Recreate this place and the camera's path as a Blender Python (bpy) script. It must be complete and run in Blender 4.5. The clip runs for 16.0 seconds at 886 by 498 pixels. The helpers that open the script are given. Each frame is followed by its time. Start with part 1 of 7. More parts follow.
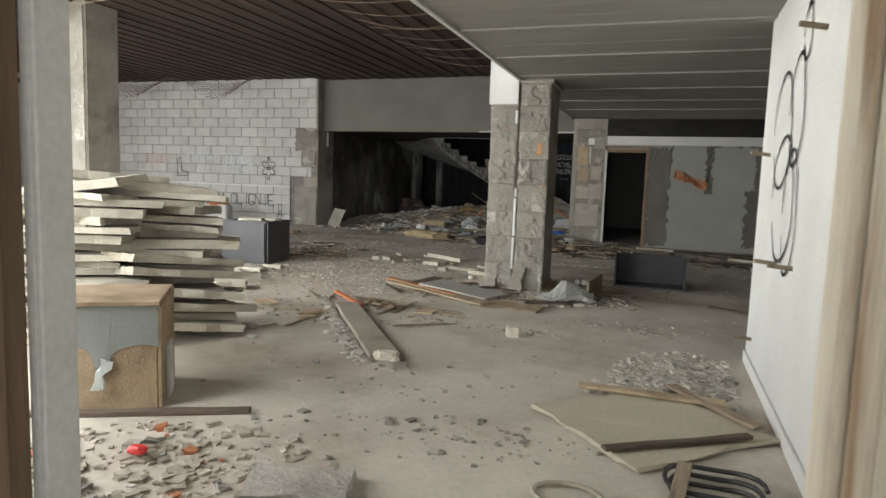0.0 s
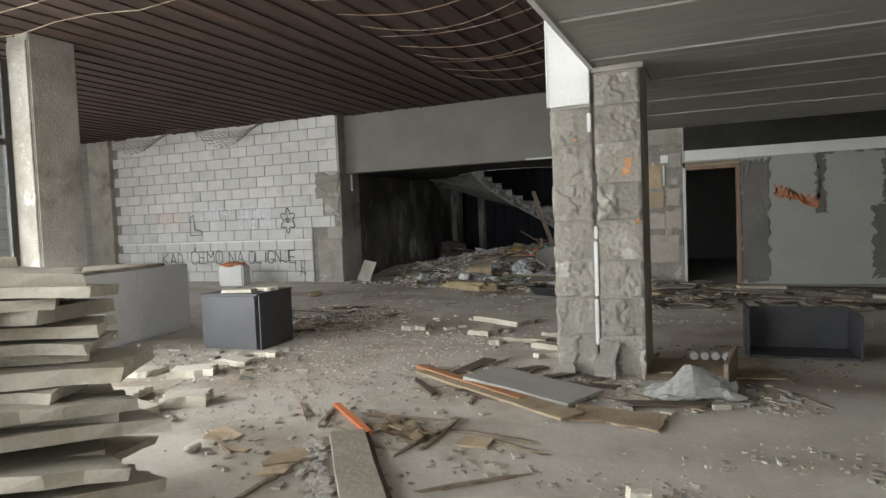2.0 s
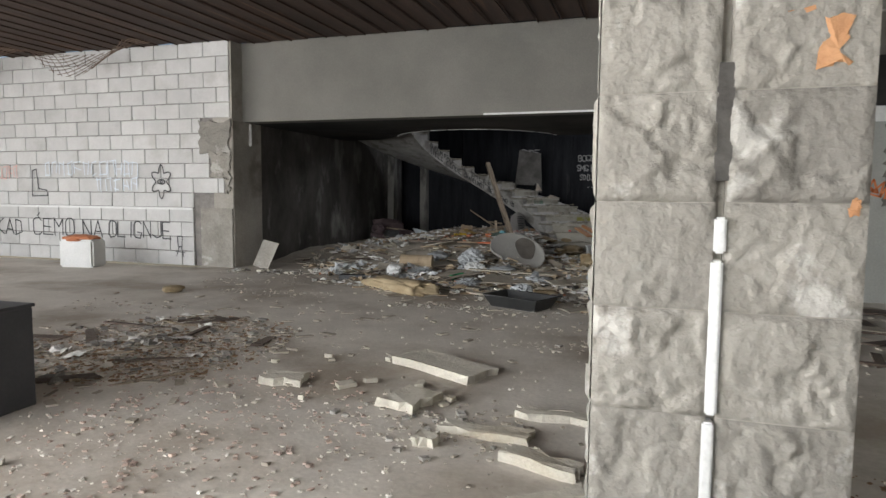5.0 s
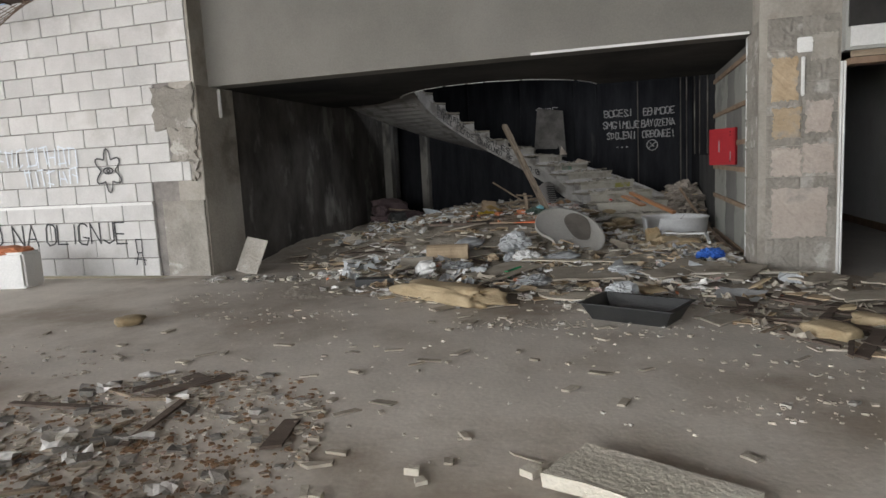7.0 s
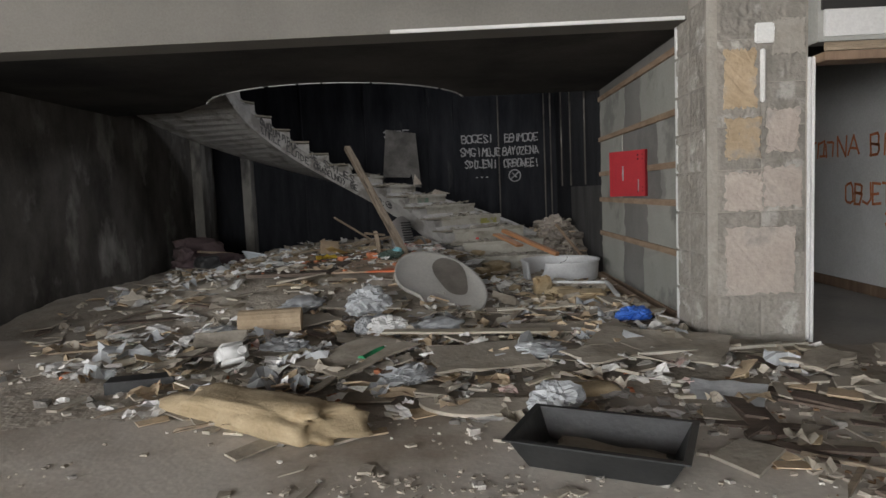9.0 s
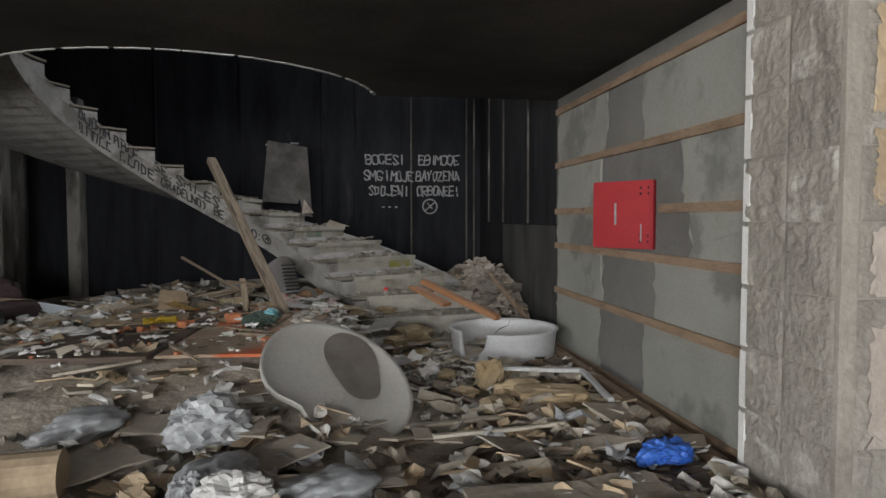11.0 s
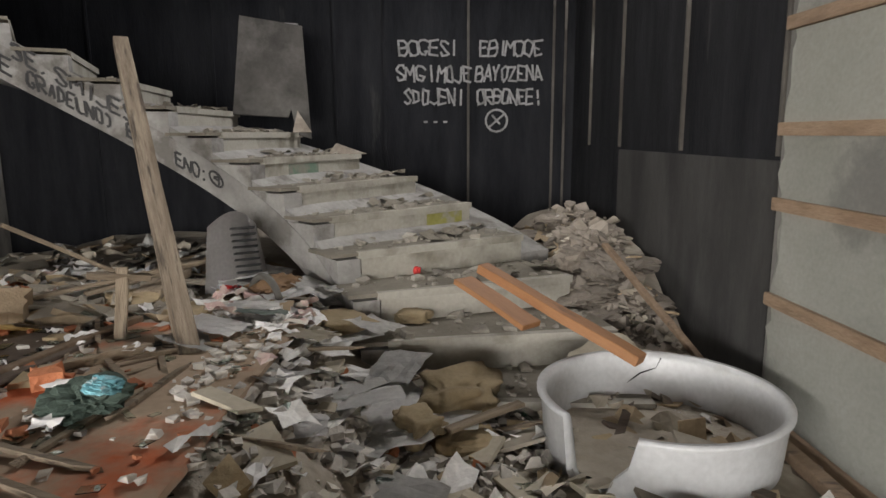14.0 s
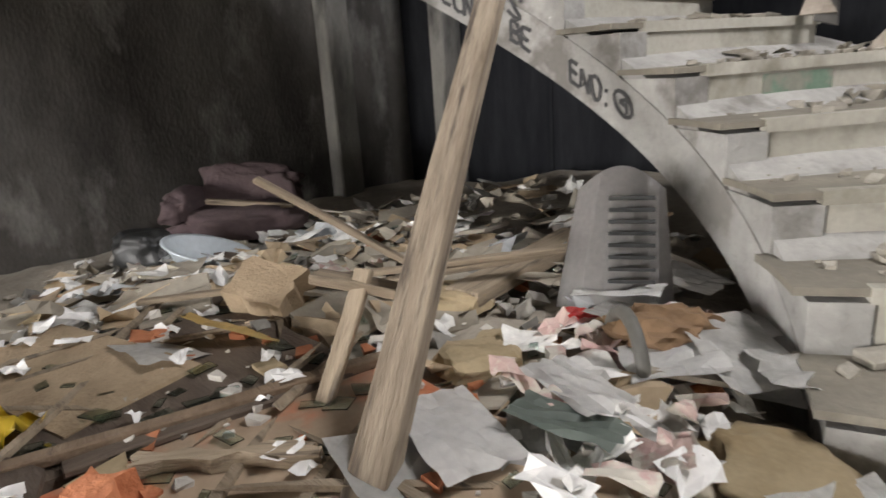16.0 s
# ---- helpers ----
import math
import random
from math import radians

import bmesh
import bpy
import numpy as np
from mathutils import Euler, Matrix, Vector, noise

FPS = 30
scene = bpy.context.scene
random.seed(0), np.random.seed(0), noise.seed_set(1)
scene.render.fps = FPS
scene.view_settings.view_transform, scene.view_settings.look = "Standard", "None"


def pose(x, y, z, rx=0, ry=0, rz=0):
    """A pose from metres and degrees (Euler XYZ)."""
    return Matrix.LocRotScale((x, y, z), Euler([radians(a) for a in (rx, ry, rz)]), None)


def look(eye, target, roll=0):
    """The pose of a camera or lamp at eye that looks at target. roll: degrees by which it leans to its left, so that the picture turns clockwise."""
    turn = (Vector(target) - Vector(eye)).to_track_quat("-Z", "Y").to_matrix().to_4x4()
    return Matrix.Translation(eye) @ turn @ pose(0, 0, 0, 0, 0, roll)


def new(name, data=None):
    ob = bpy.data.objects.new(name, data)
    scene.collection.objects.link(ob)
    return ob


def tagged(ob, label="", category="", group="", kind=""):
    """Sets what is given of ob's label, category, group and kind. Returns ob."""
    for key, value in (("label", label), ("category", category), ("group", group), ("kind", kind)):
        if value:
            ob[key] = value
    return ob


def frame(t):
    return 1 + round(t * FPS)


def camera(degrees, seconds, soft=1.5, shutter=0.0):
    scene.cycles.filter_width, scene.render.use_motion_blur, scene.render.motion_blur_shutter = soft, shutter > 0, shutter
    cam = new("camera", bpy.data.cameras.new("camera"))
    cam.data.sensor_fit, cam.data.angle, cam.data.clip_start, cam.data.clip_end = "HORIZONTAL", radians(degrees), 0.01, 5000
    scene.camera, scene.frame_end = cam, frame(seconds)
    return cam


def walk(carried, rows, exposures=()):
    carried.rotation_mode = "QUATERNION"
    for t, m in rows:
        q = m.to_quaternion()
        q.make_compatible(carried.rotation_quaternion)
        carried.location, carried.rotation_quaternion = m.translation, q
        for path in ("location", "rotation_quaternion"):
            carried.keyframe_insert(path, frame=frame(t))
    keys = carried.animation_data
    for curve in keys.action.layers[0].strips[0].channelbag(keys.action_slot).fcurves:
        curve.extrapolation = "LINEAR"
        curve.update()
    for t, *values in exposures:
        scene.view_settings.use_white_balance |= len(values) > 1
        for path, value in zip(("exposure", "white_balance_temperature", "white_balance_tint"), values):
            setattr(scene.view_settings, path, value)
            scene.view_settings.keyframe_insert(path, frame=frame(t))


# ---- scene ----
cam = camera(69.4, 16.0, soft=1.5, shutter=0.1)
PATH = [
    (0, (1.146, 0.849, 1.255), (0.499, 2.729, 1.044), 2.0),
    (0.5, (0.97, 1.388, 1.289), (0.112, 3.185, 1.101), 1.1),
    (1, (0.789, 1.953, 1.251), (0.056, 3.799, 1.022), 0.9),
    (1.5, (0.677, 2.55, 1.229), (0.046, 4.435, 1.009), -0.3),
    (2, (0.353, 3.086, 1.301), (-0.432, 4.924, 1.21), -2.3),
    (2.5, (0.104, 3.636, 1.279), (-0.639, 5.492, 1.226), -2.3),
    (3, (-0.16, 4.167, 1.283), (-0.803, 6.061, 1.265), -2.2),
    (3.5, (-0.309, 4.676, 1.283), (-0.85, 6.601, 1.282), -1.7),
    (4, (-0.336, 5.232, 1.279), (-0.862, 7.16, 1.199), -0.8),
    (4.5, (-0.482, 5.799, 1.241), (-1.039, 7.713, 1.08), 0.3),
    (4.7, (-0.553, 6.023, 1.255), (-1.165, 7.921, 1.091), 0.8),
    (7, (-2.154, 8.278, 1.257), (-2.702, 10.185, 1.001), -3.0),
    (7.5, (-2.354, 8.856, 1.244), (-2.657, 10.815, 0.982), -2.9),
    (8, (-2.493, 9.428, 1.231), (-2.67, 11.407, 1.002), -2.2),
    (8.5, (-2.569, 10.023, 1.256), (-2.704, 12.009, 1.059), -2.3),
    (9, (-2.676, 10.639, 1.202), (-2.727, 12.63, 1.028), -2.4),
    (9.5, (-2.706, 11.241, 1.239), (-2.569, 13.23, 1.085), -1.7),
    (10, (-2.796, 11.843, 1.256), (-2.603, 13.831, 1.16), -1.0),
    (10.2, (-2.827, 12.101, 1.271), (-2.595, 14.085, 1.191), -0.7),
    (12.3, (-2.659, 14.469, 1.358), (-2.358, 16.434, 1.137), 0.4),
    (12.5, (-2.644, 14.695, 1.386), (-2.403, 16.666, 1.142), 0.7),
    (13, (-2.585, 15.232, 1.376), (-2.466, 17.213, 1.124), 0.1),
    (13.5, (-2.532, 15.782, 1.354), (-2.388, 17.758, 1.08), -0.5),
    (14, (-2.396, 16.293, 1.345), (-2.314, 18.26, 0.992), -0.3),
    (14.5, (-2.342, 16.755, 1.323), (-2.513, 18.704, 0.91), 0.0),
    (15, (-2.279, 17.298, 1.351), (-2.604, 19.225, 0.929), 0.4),
    (15.5, (-2.273, 17.884, 1.288), (-2.952, 19.706, 0.821), -1.9),
    (16, (-2.482, 18.31, 1.243), (-3.817, 19.696, 0.698), -4.0),
]
EXPOSURES = [(0.0, 0.0, 6800, 8), (1.5, 0.1, 6600, 8), (3.5, 0.4, 6500, 10), (7.0, 0.72, 6550, 12), (10.0, 0.8, 6650, 13), (12.5, 1.2, 6600, 11), (14.0, 1.65, 7000, 14), (14.5, 1.95, 7000, 11), (15.0, 1.85, 7000, 12), (15.5, 1.92, 7000, 16), (16.0, 2.4, 6900, 14)]
walk(cam, [(t, look(eye, target, roll)) for t, eye, target, roll in PATH], EXPOSURES)

# ---- daylight and fill lamps ----
world = bpy.data.worlds.new("sky")
scene.world = world
world.use_nodes = True
sky = world.node_tree.nodes.new("ShaderNodeTexSky")
sky.sky_type, sky.sun_disc = "NISHITA", False
sky.sun_elevation, sky.sun_rotation = radians(40), radians(250)
back = world.node_tree.nodes["Background"]
back.inputs["Strength"].default_value = 0.12
world.node_tree.links.new(sky.outputs[0], back.inputs["Color"])
sun = new("sun", bpy.data.lights.new("sun", "SUN"))
sun.data.energy, sun.data.angle, sun.data.color = 0.8, radians(20), (1, 0.97, 0.92)
sun.matrix_world = look((-40, -10, 34), (0, 0, 0))


def area_light(name, eye, target, w, h, watts):
    """A sky-coloured area lamp, in a window's opening or added as fill."""
    lamp = new(name, bpy.data.lights.new(name, "AREA"))
    lamp.data.shape, lamp.data.size, lamp.data.size_y, lamp.data.energy = "RECTANGLE", w, h, watts
    lamp.data.color = (0.96, 0.98, 1.0)
    lamp.matrix_world = look(eye, target)
    return lamp


area_light("sky_light_terrace", (-15.5, 5.8, 2.0), (-8, 6.4, -3.0), 8.0, 3.0, 780)
# Added fill lamp that brightens the terrace end wall and block wall.
area_light("sky_light_terrace_front", (-11.5, 1.72, 1.95), (-11.0, 9.0, 0.6), 7.0, 2.5, 300)
area_light("sky_light_side_window", (-7.42, 3.95, 2.0), (-2.5, 7.0, -1.5), 4.3, 2.9, 360)
area_light("sky_light_front", (-4.6, 1.3, 1.9), (-4.2, 8, -3.2), 5.2, 2.6, 420)
# Added fill lamp over the stair; no such window is known.
area_light("sky_light_upper_storey", (-0.8, 21.1, 4.5), (-3.2, 18.9, 0.3), 2.8, 1.4, 52)
# Added fill lamp inside the unseen lobby, which has no window.
area_light("sky_light_entrance", (0.8, -1.9, 1.5), (0.8, 9, 1.2), 3.0, 2.4, 55)

# ---- materials ----


def material(name, c1, c2, scale=3.0, rough=0.85, bump=0.3, fine=40.0, stain=None, stain_scale=0.7, stain_at=(0.55, 0.7),
             stretch=(1, 1, 1), metal=0.0, vary=0.12, rough2=None, gloss=0.5):
    """Two-scale noise colour, stains with soft rims, fine relief, a little change from piece to piece."""
    m = bpy.data.materials.new(name)
    m.use_nodes = True
    nt = m.node_tree
    n, link = nt.nodes, nt.links.new
    bsdf = n["Principled BSDF"]
    co = n.new("ShaderNodeTexCoord")
    mp = n.new("ShaderNodeMapping")
    mp.inputs["Scale"].default_value = stretch
    info = n.new("ShaderNodeObjectInfo")
    off = n.new("ShaderNodeVectorMath")
    off.operation = "SCALE"
    off.inputs[0].default_value = (31.0, 17.0, 23.0)
    link(info.outputs["Random"], off.inputs["Scale"])
    add = n.new("ShaderNodeVectorMath")
    link(co.outputs["Object"], add.inputs[0])
    link(off.outputs[0], add.inputs[1])
    link(add.outputs[0], mp.inputs["Vector"])
    big = n.new("ShaderNodeTexNoise")
    big.inputs["Scale"].default_value, big.inputs["Detail"].default_value, big.inputs["Roughness"].default_value = scale, 6, 0.65
    link(mp.outputs[0], big.inputs["Vector"])
    small = n.new("ShaderNodeTexNoise")
    small.inputs["Scale"].default_value, small.inputs["Detail"].default_value = fine, 4
    link(mp.outputs[0], small.inputs["Vector"])
    ramp = n.new("ShaderNodeValToRGB")
    ramp.color_ramp.elements[0].position, ramp.color_ramp.elements[1].position = 0.33, 0.67
    ramp.color_ramp.elements[0].color, ramp.color_ramp.elements[1].color = (*c1, 1), (*c2, 1)
    link(big.outputs["Fac"], ramp.inputs["Fac"])
    col = ramp.outputs["Color"]
    if stain:
        sn = n.new("ShaderNodeTexNoise")
        sn.inputs["Scale"].default_value, sn.inputs["Detail"].default_value, sn.inputs["Roughness"].default_value = stain_scale, 8, 0.6
        link(mp.outputs[0], sn.inputs["Vector"])
        sr = n.new("ShaderNodeValToRGB")
        sr.color_ramp.elements[0].position, sr.color_ramp.elements[1].position = stain_at
        link(sn.outputs["Fac"], sr.inputs["Fac"])
        mx = n.new("ShaderNodeMix")
        mx.data_type = "RGBA"
        link(sr.outputs["Color"], mx.inputs["Factor"])
        link(col, mx.inputs["A"])
        mx.inputs["B"].default_value = (*stain, 1)
        col = mx.outputs["Result"]
    hsv = n.new("ShaderNodeHueSaturation")
    rng = n.new("ShaderNodeMapRange")
    rng.inputs["To Min"].default_value, rng.inputs["To Max"].default_value = 1 - vary, 1 + vary
    link(info.outputs["Random"], rng.inputs["Value"])
    isl = n.new("ShaderNodeNewGeometry")
    rng2 = n.new("ShaderNodeMapRange")
    rng2.inputs["To Min"].default_value, rng2.inputs["To Max"].default_value = 1 - vary, 1 + vary
    link(isl.outputs["Random Per Island"], rng2.inputs["Value"])
    rng3 = n.new("ShaderNodeMapRange")
    rng3.inputs["To Min"].default_value, rng3.inputs["To Max"].default_value = 0.82, 1.18
    link(small.outputs["Fac"], rng3.inputs["Value"])
    mul = n.new("ShaderNodeMath")
    mul.operation = "MULTIPLY"
    link(rng.outputs[0], mul.inputs[0])
    link(rng2.outputs[0], mul.inputs[1])
    mul2 = n.new("ShaderNodeMath")
    mul2.operation = "MULTIPLY"
    link(mul.outputs[0], mul2.inputs[0])
    link(rng3.outputs[0], mul2.inputs[1])
    link(mul2.outputs[0], hsv.inputs["Value"])
    link(col, hsv.inputs["Color"])
    link(hsv.outputs["Color"], bsdf.inputs["Base Color"])
    rr = n.new("ShaderNodeMapRange")
    rr.inputs["To Min"].default_value, rr.inputs["To Max"].default_value = rough, rough if rough2 is None else rough2
    link(big.outputs["Fac"], rr.inputs["Value"])
    link(rr.outputs[0], bsdf.inputs["Roughness"])
    bsdf.inputs["Metallic"].default_value = metal
    bsdf.inputs["Specular IOR Level"].default_value = gloss
    if bump:
        bp = n.new("ShaderNodeBump")
        bp.inputs["Strength"].default_value, bp.inputs["Distance"].default_value = bump, 0.02
        sm = n.new("ShaderNodeMath")
        link(big.outputs["Fac"], sm.inputs[0])
        link(small.outputs["Fac"], sm.inputs[1])
        link(sm.outputs[0], bp.inputs["Height"])
        link(bp.outputs[0], bsdf.inputs["Normal"])
    return m


def glass(name, tint=(0.9, 0.95, 0.93), rough=0.02):
    m = bpy.data.materials.new(name)
    m.use_nodes = True
    b = m.node_tree.nodes["Principled BSDF"]
    b.inputs["Base Color"].default_value = (*tint, 1)
    b.inputs["Roughness"].default_value = rough
    b.inputs["Transmission Weight"].default_value = 1.0
    b.inputs["IOR"].default_value = 1.3
    return m


PALEMORT = material("pale_plaster_crumbs", (0.40, 0.375, 0.335), (0.56, 0.53, 0.48), 4, 0.95, 0.4, 40, vary=0.2)
SCREED = material("dusty_screed", (0.46, 0.425, 0.37), (0.60, 0.555, 0.485), 1.3, 0.85, 0.1, 34, (0.31, 0.262, 0.205), 0.75, (0.47, 0.64), vary=0.0, rough2=0.55)
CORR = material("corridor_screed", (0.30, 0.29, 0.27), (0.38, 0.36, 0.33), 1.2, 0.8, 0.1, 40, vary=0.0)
BLOCK = material("aerated_block", (0.44, 0.434, 0.418), (0.53, 0.523, 0.505), 2.0, 0.95, 0.15, 60, (0.36, 0.345, 0.318), 1.1, (0.56, 0.73), vary=0.07)
MORTAR = material("dark_joint", (0.14, 0.13, 0.12), (0.24, 0.22, 0.20), 6, 0.95, 0.3, 60, vary=0)
CONCRETE = material("raw_concrete", (0.25, 0.23, 0.197), (0.37, 0.345, 0.30), 1.4, 0.92, 0.35, 35, (0.19, 0.17, 0.145), 1.6, (0.52, 0.66), vary=0.04)
ADHESIVE = material("tile_adhesive", (0.205, 0.19, 0.163), (0.30, 0.28, 0.245), 3.4, 0.95, 0.7, 30, (0.39, 0.372, 0.335), 3.6, (0.57, 0.63), vary=0.12)
GREYPLASTER = material("grey_plaster", (0.135, 0.129, 0.113), (0.17, 0.162, 0.142), 0.9, 0.9, 0.1, 60, (0.118, 0.114, 0.104), 0.6, (0.58, 0.75), vary=0.0)
WHITEPLASTER = material("white_plaster", (0.56, 0.56, 0.54), (0.66, 0.66, 0.64), 1.0, 0.85, 0.08, 60, (0.5, 0.49, 0.46), 0.9, (0.62, 0.74), vary=0.03)
OLDPAINT = material("stained_wall_paint", (0.265, 0.268, 0.246), (0.325, 0.325, 0.30), 0.8, 0.85, 0.12, 45, (0.26, 0.255, 0.235), 0.75, (0.60, 0.66), vary=0.0)
SOOT = material("soot_concrete", (0.0085, 0.009, 0.011), (0.023, 0.024, 0.027), 1.2, 0.95, 0.25, 30, (0.055, 0.055, 0.053), 1.4, (0.64, 0.80), (3, 3, 0.5), vary=0.0, gloss=0.12)
SOOTWALL = material("sooty_plaster", (0.040, 0.036, 0.032), (0.12, 0.112, 0.10), 1.1, 0.9, 0.35, 30, (0.24, 0.23, 0.21), 1.5, (0.54, 0.70), (1.4, 1.4, 0.7), vary=0.0, gloss=0.25)
SOOTPANEL = material("sooty_grey_panel", (0.035, 0.035, 0.034), (0.065, 0.064, 0.062), 0.9, 0.9, 0.15, 40, (0.028, 0.028, 0.028), 1.2, (0.5, 0.66), (2, 2, 0.5), vary=0.0, gloss=0.25)
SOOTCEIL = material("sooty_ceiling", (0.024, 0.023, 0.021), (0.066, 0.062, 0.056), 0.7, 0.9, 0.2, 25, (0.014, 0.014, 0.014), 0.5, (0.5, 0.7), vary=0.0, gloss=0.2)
LAMELLA = material("brown_lamella", (0.034, 0.018, 0.012), (0.058, 0.031, 0.020), 1.5, 0.85, 0.1, 30, (0.13, 0.068, 0.038), 0.9, (0.58, 0.75), (6, 0.4, 1), vary=0.12)
# Shade of the ceiling voids, put into a near-black colour.
VOIDSHADE = material("void_shade_black", (0.015, 0.014, 0.013), (0.03, 0.028, 0.026), 2, 0.95, 0.2, 20, vary=0)
PANEL = material("cream_ceiling_plank", (0.29, 0.282, 0.256), (0.34, 0.332, 0.302), 0.9, 0.65, 0.05, 60, (0.26, 0.25, 0.225), 0.8, (0.6, 0.75), (1, 5, 1), vary=0.03)
STAIRPAINT = material("peeling_white_stair_paint", (0.24, 0.233, 0.22), (0.38, 0.372, 0.35), 2.5, 0.9, 0.45, 30, (0.17, 0.16, 0.145), 3.0, (0.52, 0.62), vary=0.03)
TREAD = material("dusty_tread", (0.155, 0.138, 0.108), (0.25, 0.228, 0.185), 2.0, 0.95, 0.4, 35, (0.17, 0.155, 0.125), 2.6, (0.5, 0.68), vary=0.05)
RISER = material("cream_riser", (0.34, 0.323, 0.275), (0.43, 0.411, 0.356), 1.6, 0.85, 0.15, 40, (0.21, 0.195, 0.155), 2.6, (0.5, 0.66), vary=0.05)
PIERMAT = material("grey_sooty_pier", (0.13, 0.125, 0.11), (0.24, 0.23, 0.205), 1.5, 0.9, 0.3, 30, (0.05, 0.048, 0.045), 1.6, (0.5, 0.66), (2, 2, 0.7), vary=0.0)
GREYWALL = material("bare_grey_wall", (0.115, 0.113, 0.105), (0.165, 0.161, 0.149), 1.4, 0.9, 0.2, 40, (0.11, 0.108, 0.10), 1.3, (0.55, 0.68), vary=0.0)
BATTEN = material("old_batten", (0.16, 0.105, 0.065), (0.28, 0.20, 0.135), 3, 0.85, 0.4, 30, (0.10, 0.07, 0.05), 3, (0.6, 0.7), (4, 1, 4), vary=0.15)
RAWWOOD = material("weathered_pine", (0.21, 0.16, 0.108), (0.38, 0.305, 0.22), 2.4, 0.85, 0.5, 24, (0.11, 0.085, 0.062), 3.4, (0.55, 0.68), (0.9, 9, 9), vary=0.14)
FRAMEPAINT = material("peeling_frame_paint", (0.52, 0.46, 0.36), (0.66, 0.60, 0.50), 1.8, 0.8, 0.5, 30, (0.30, 0.19, 0.11), 1.6, (0.54, 0.62), (3, 3, 0.45), vary=0.04)
BROWNFRAME = material("brown_frame_wood", (0.15, 0.095, 0.06), (0.24, 0.165, 0.11), 2, 0.75, 0.3, 30, (0.35, 0.28, 0.2), 2.0, (0.64, 0.72), (6, 6, 0.5), vary=0.05)
STEELFRAME = material("dark_window_steel", (0.018, 0.016, 0.015), (0.032, 0.028, 0.026), 4, 0.55, 0.1, 40, metal=0.0)
WIRE = material("rusty_wire", (0.12, 0.075, 0.05), (0.22, 0.16, 0.12), 8, 0.7, 0.2, 60, metal=0.4)
GLASS = glass("window_glass")

# ---- building helpers ----


def part(name, bm, mat, parent=None, label="", smooth=False):
    """Links a bmesh as one mesh object, under a thing or a part."""
    me = bpy.data.meshes.new(name)
    bm.normal_update()
    bm.to_mesh(me)
    bm.free()
    me.materials.append(mat)
    if smooth:
        me.shade_smooth()
    ob = new(name, me)
    ob.parent = parent
    if label:
        ob["label"] = label
    return ob


def thing(name, label, category, at=None, group="", kind=""):
    """An Empty at a thing's base, which carries its parts."""
    ob = new(name)
    ob.empty_display_size = 0.1
    if at is not None:
        ob.matrix_world = at
    return tagged(ob, label, category, group, kind)


def box(bm, x0, x1, y0, y1, z0, z1, m=None):
    v = [bm.verts.new((x, y, z)) for z in (z0, z1) for y in (y0, y1) for x in (x0, x1)]
    for f in ((0, 2, 3, 1), (4, 5, 7, 6), (0, 1, 5, 4), (1, 3, 7, 5), (3, 2, 6, 7), (2, 0, 4, 6)):
        bm.faces.new([v[i] for i in f])
    if m is not None:
        for p in v:
            p.co = m @ p.co
    return v


def boxed(*a, bevel=0.0, m=None):
    bm = bmesh.new()
    box(bm, *a, m=m)
    if bevel:
        bmesh.ops.bevel(bm, geom=bm.edges[:], offset=bevel, segments=2, affect="EDGES")
    return bm


def ragged(w, d, h, seed, cuts=3, amount=0.02, chip=0.5):
    """A slab with broken, uneven edges, its base on z = 0 and centred."""
    rnd = random.Random(seed)
    n = 4 + cuts * 4
    bm = bmesh.new()
    ring = []
    for i in range(n):
        a = i / n * 4
        side, f = int(a), a - int(a)
        x, y = [(-1 + 2 * f, -1), (1, -1 + 2 * f), (1 - 2 * f, 1), (-1, 1 - 2 * f)][side]
        k = 0 if f == 0 and rnd.random() < 0.6 else rnd.uniform(0, 1) ** 2
        ring.append((x * (w / 2 - k * chip * amount * 3), y * (d / 2 - k * chip * amount * 3)))
    lo = [bm.verts.new((x + rnd.uniform(-amount, amount) * 0.4, y + rnd.uniform(-amount, amount) * 0.4, 0)) for x, y in ring]
    hi = [bm.verts.new((x + rnd.uniform(-amount, amount) * 0.4, y + rnd.uniform(-amount, amount) * 0.4, h + rnd.uniform(-amount, amount) * 0.15)) for x, y in ring]
    bm.faces.new(lo[::-1])
    bm.faces.new(hi)
    for i in range(n):
        j = (i + 1) % n
        bm.faces.new((lo[i], lo[j], hi[j], hi[i]))
    return bm


def structure(name, bm, mat, label, category, smooth=False):
    return tagged(part(name, bm, mat, None, smooth=smooth), label, category, kind="structure")


def prism(points, z0, z1):
    """An upright block over a plan outline."""
    bm = bmesh.new()
    lo = [bm.verts.new((x, y, z0)) for x, y in points]
    hi = [bm.verts.new((x, y, z1)) for x, y in points]
    bm.faces.new(lo[::-1])
    bm.faces.new(hi)
    for i in range(len(points)):
        j = (i + 1) % len(points)
        bm.faces.new((lo[i], lo[j], hi[j], hi[i]))
    bmesh.ops.recalc_face_normals(bm, faces=bm.faces[:])
    return bm


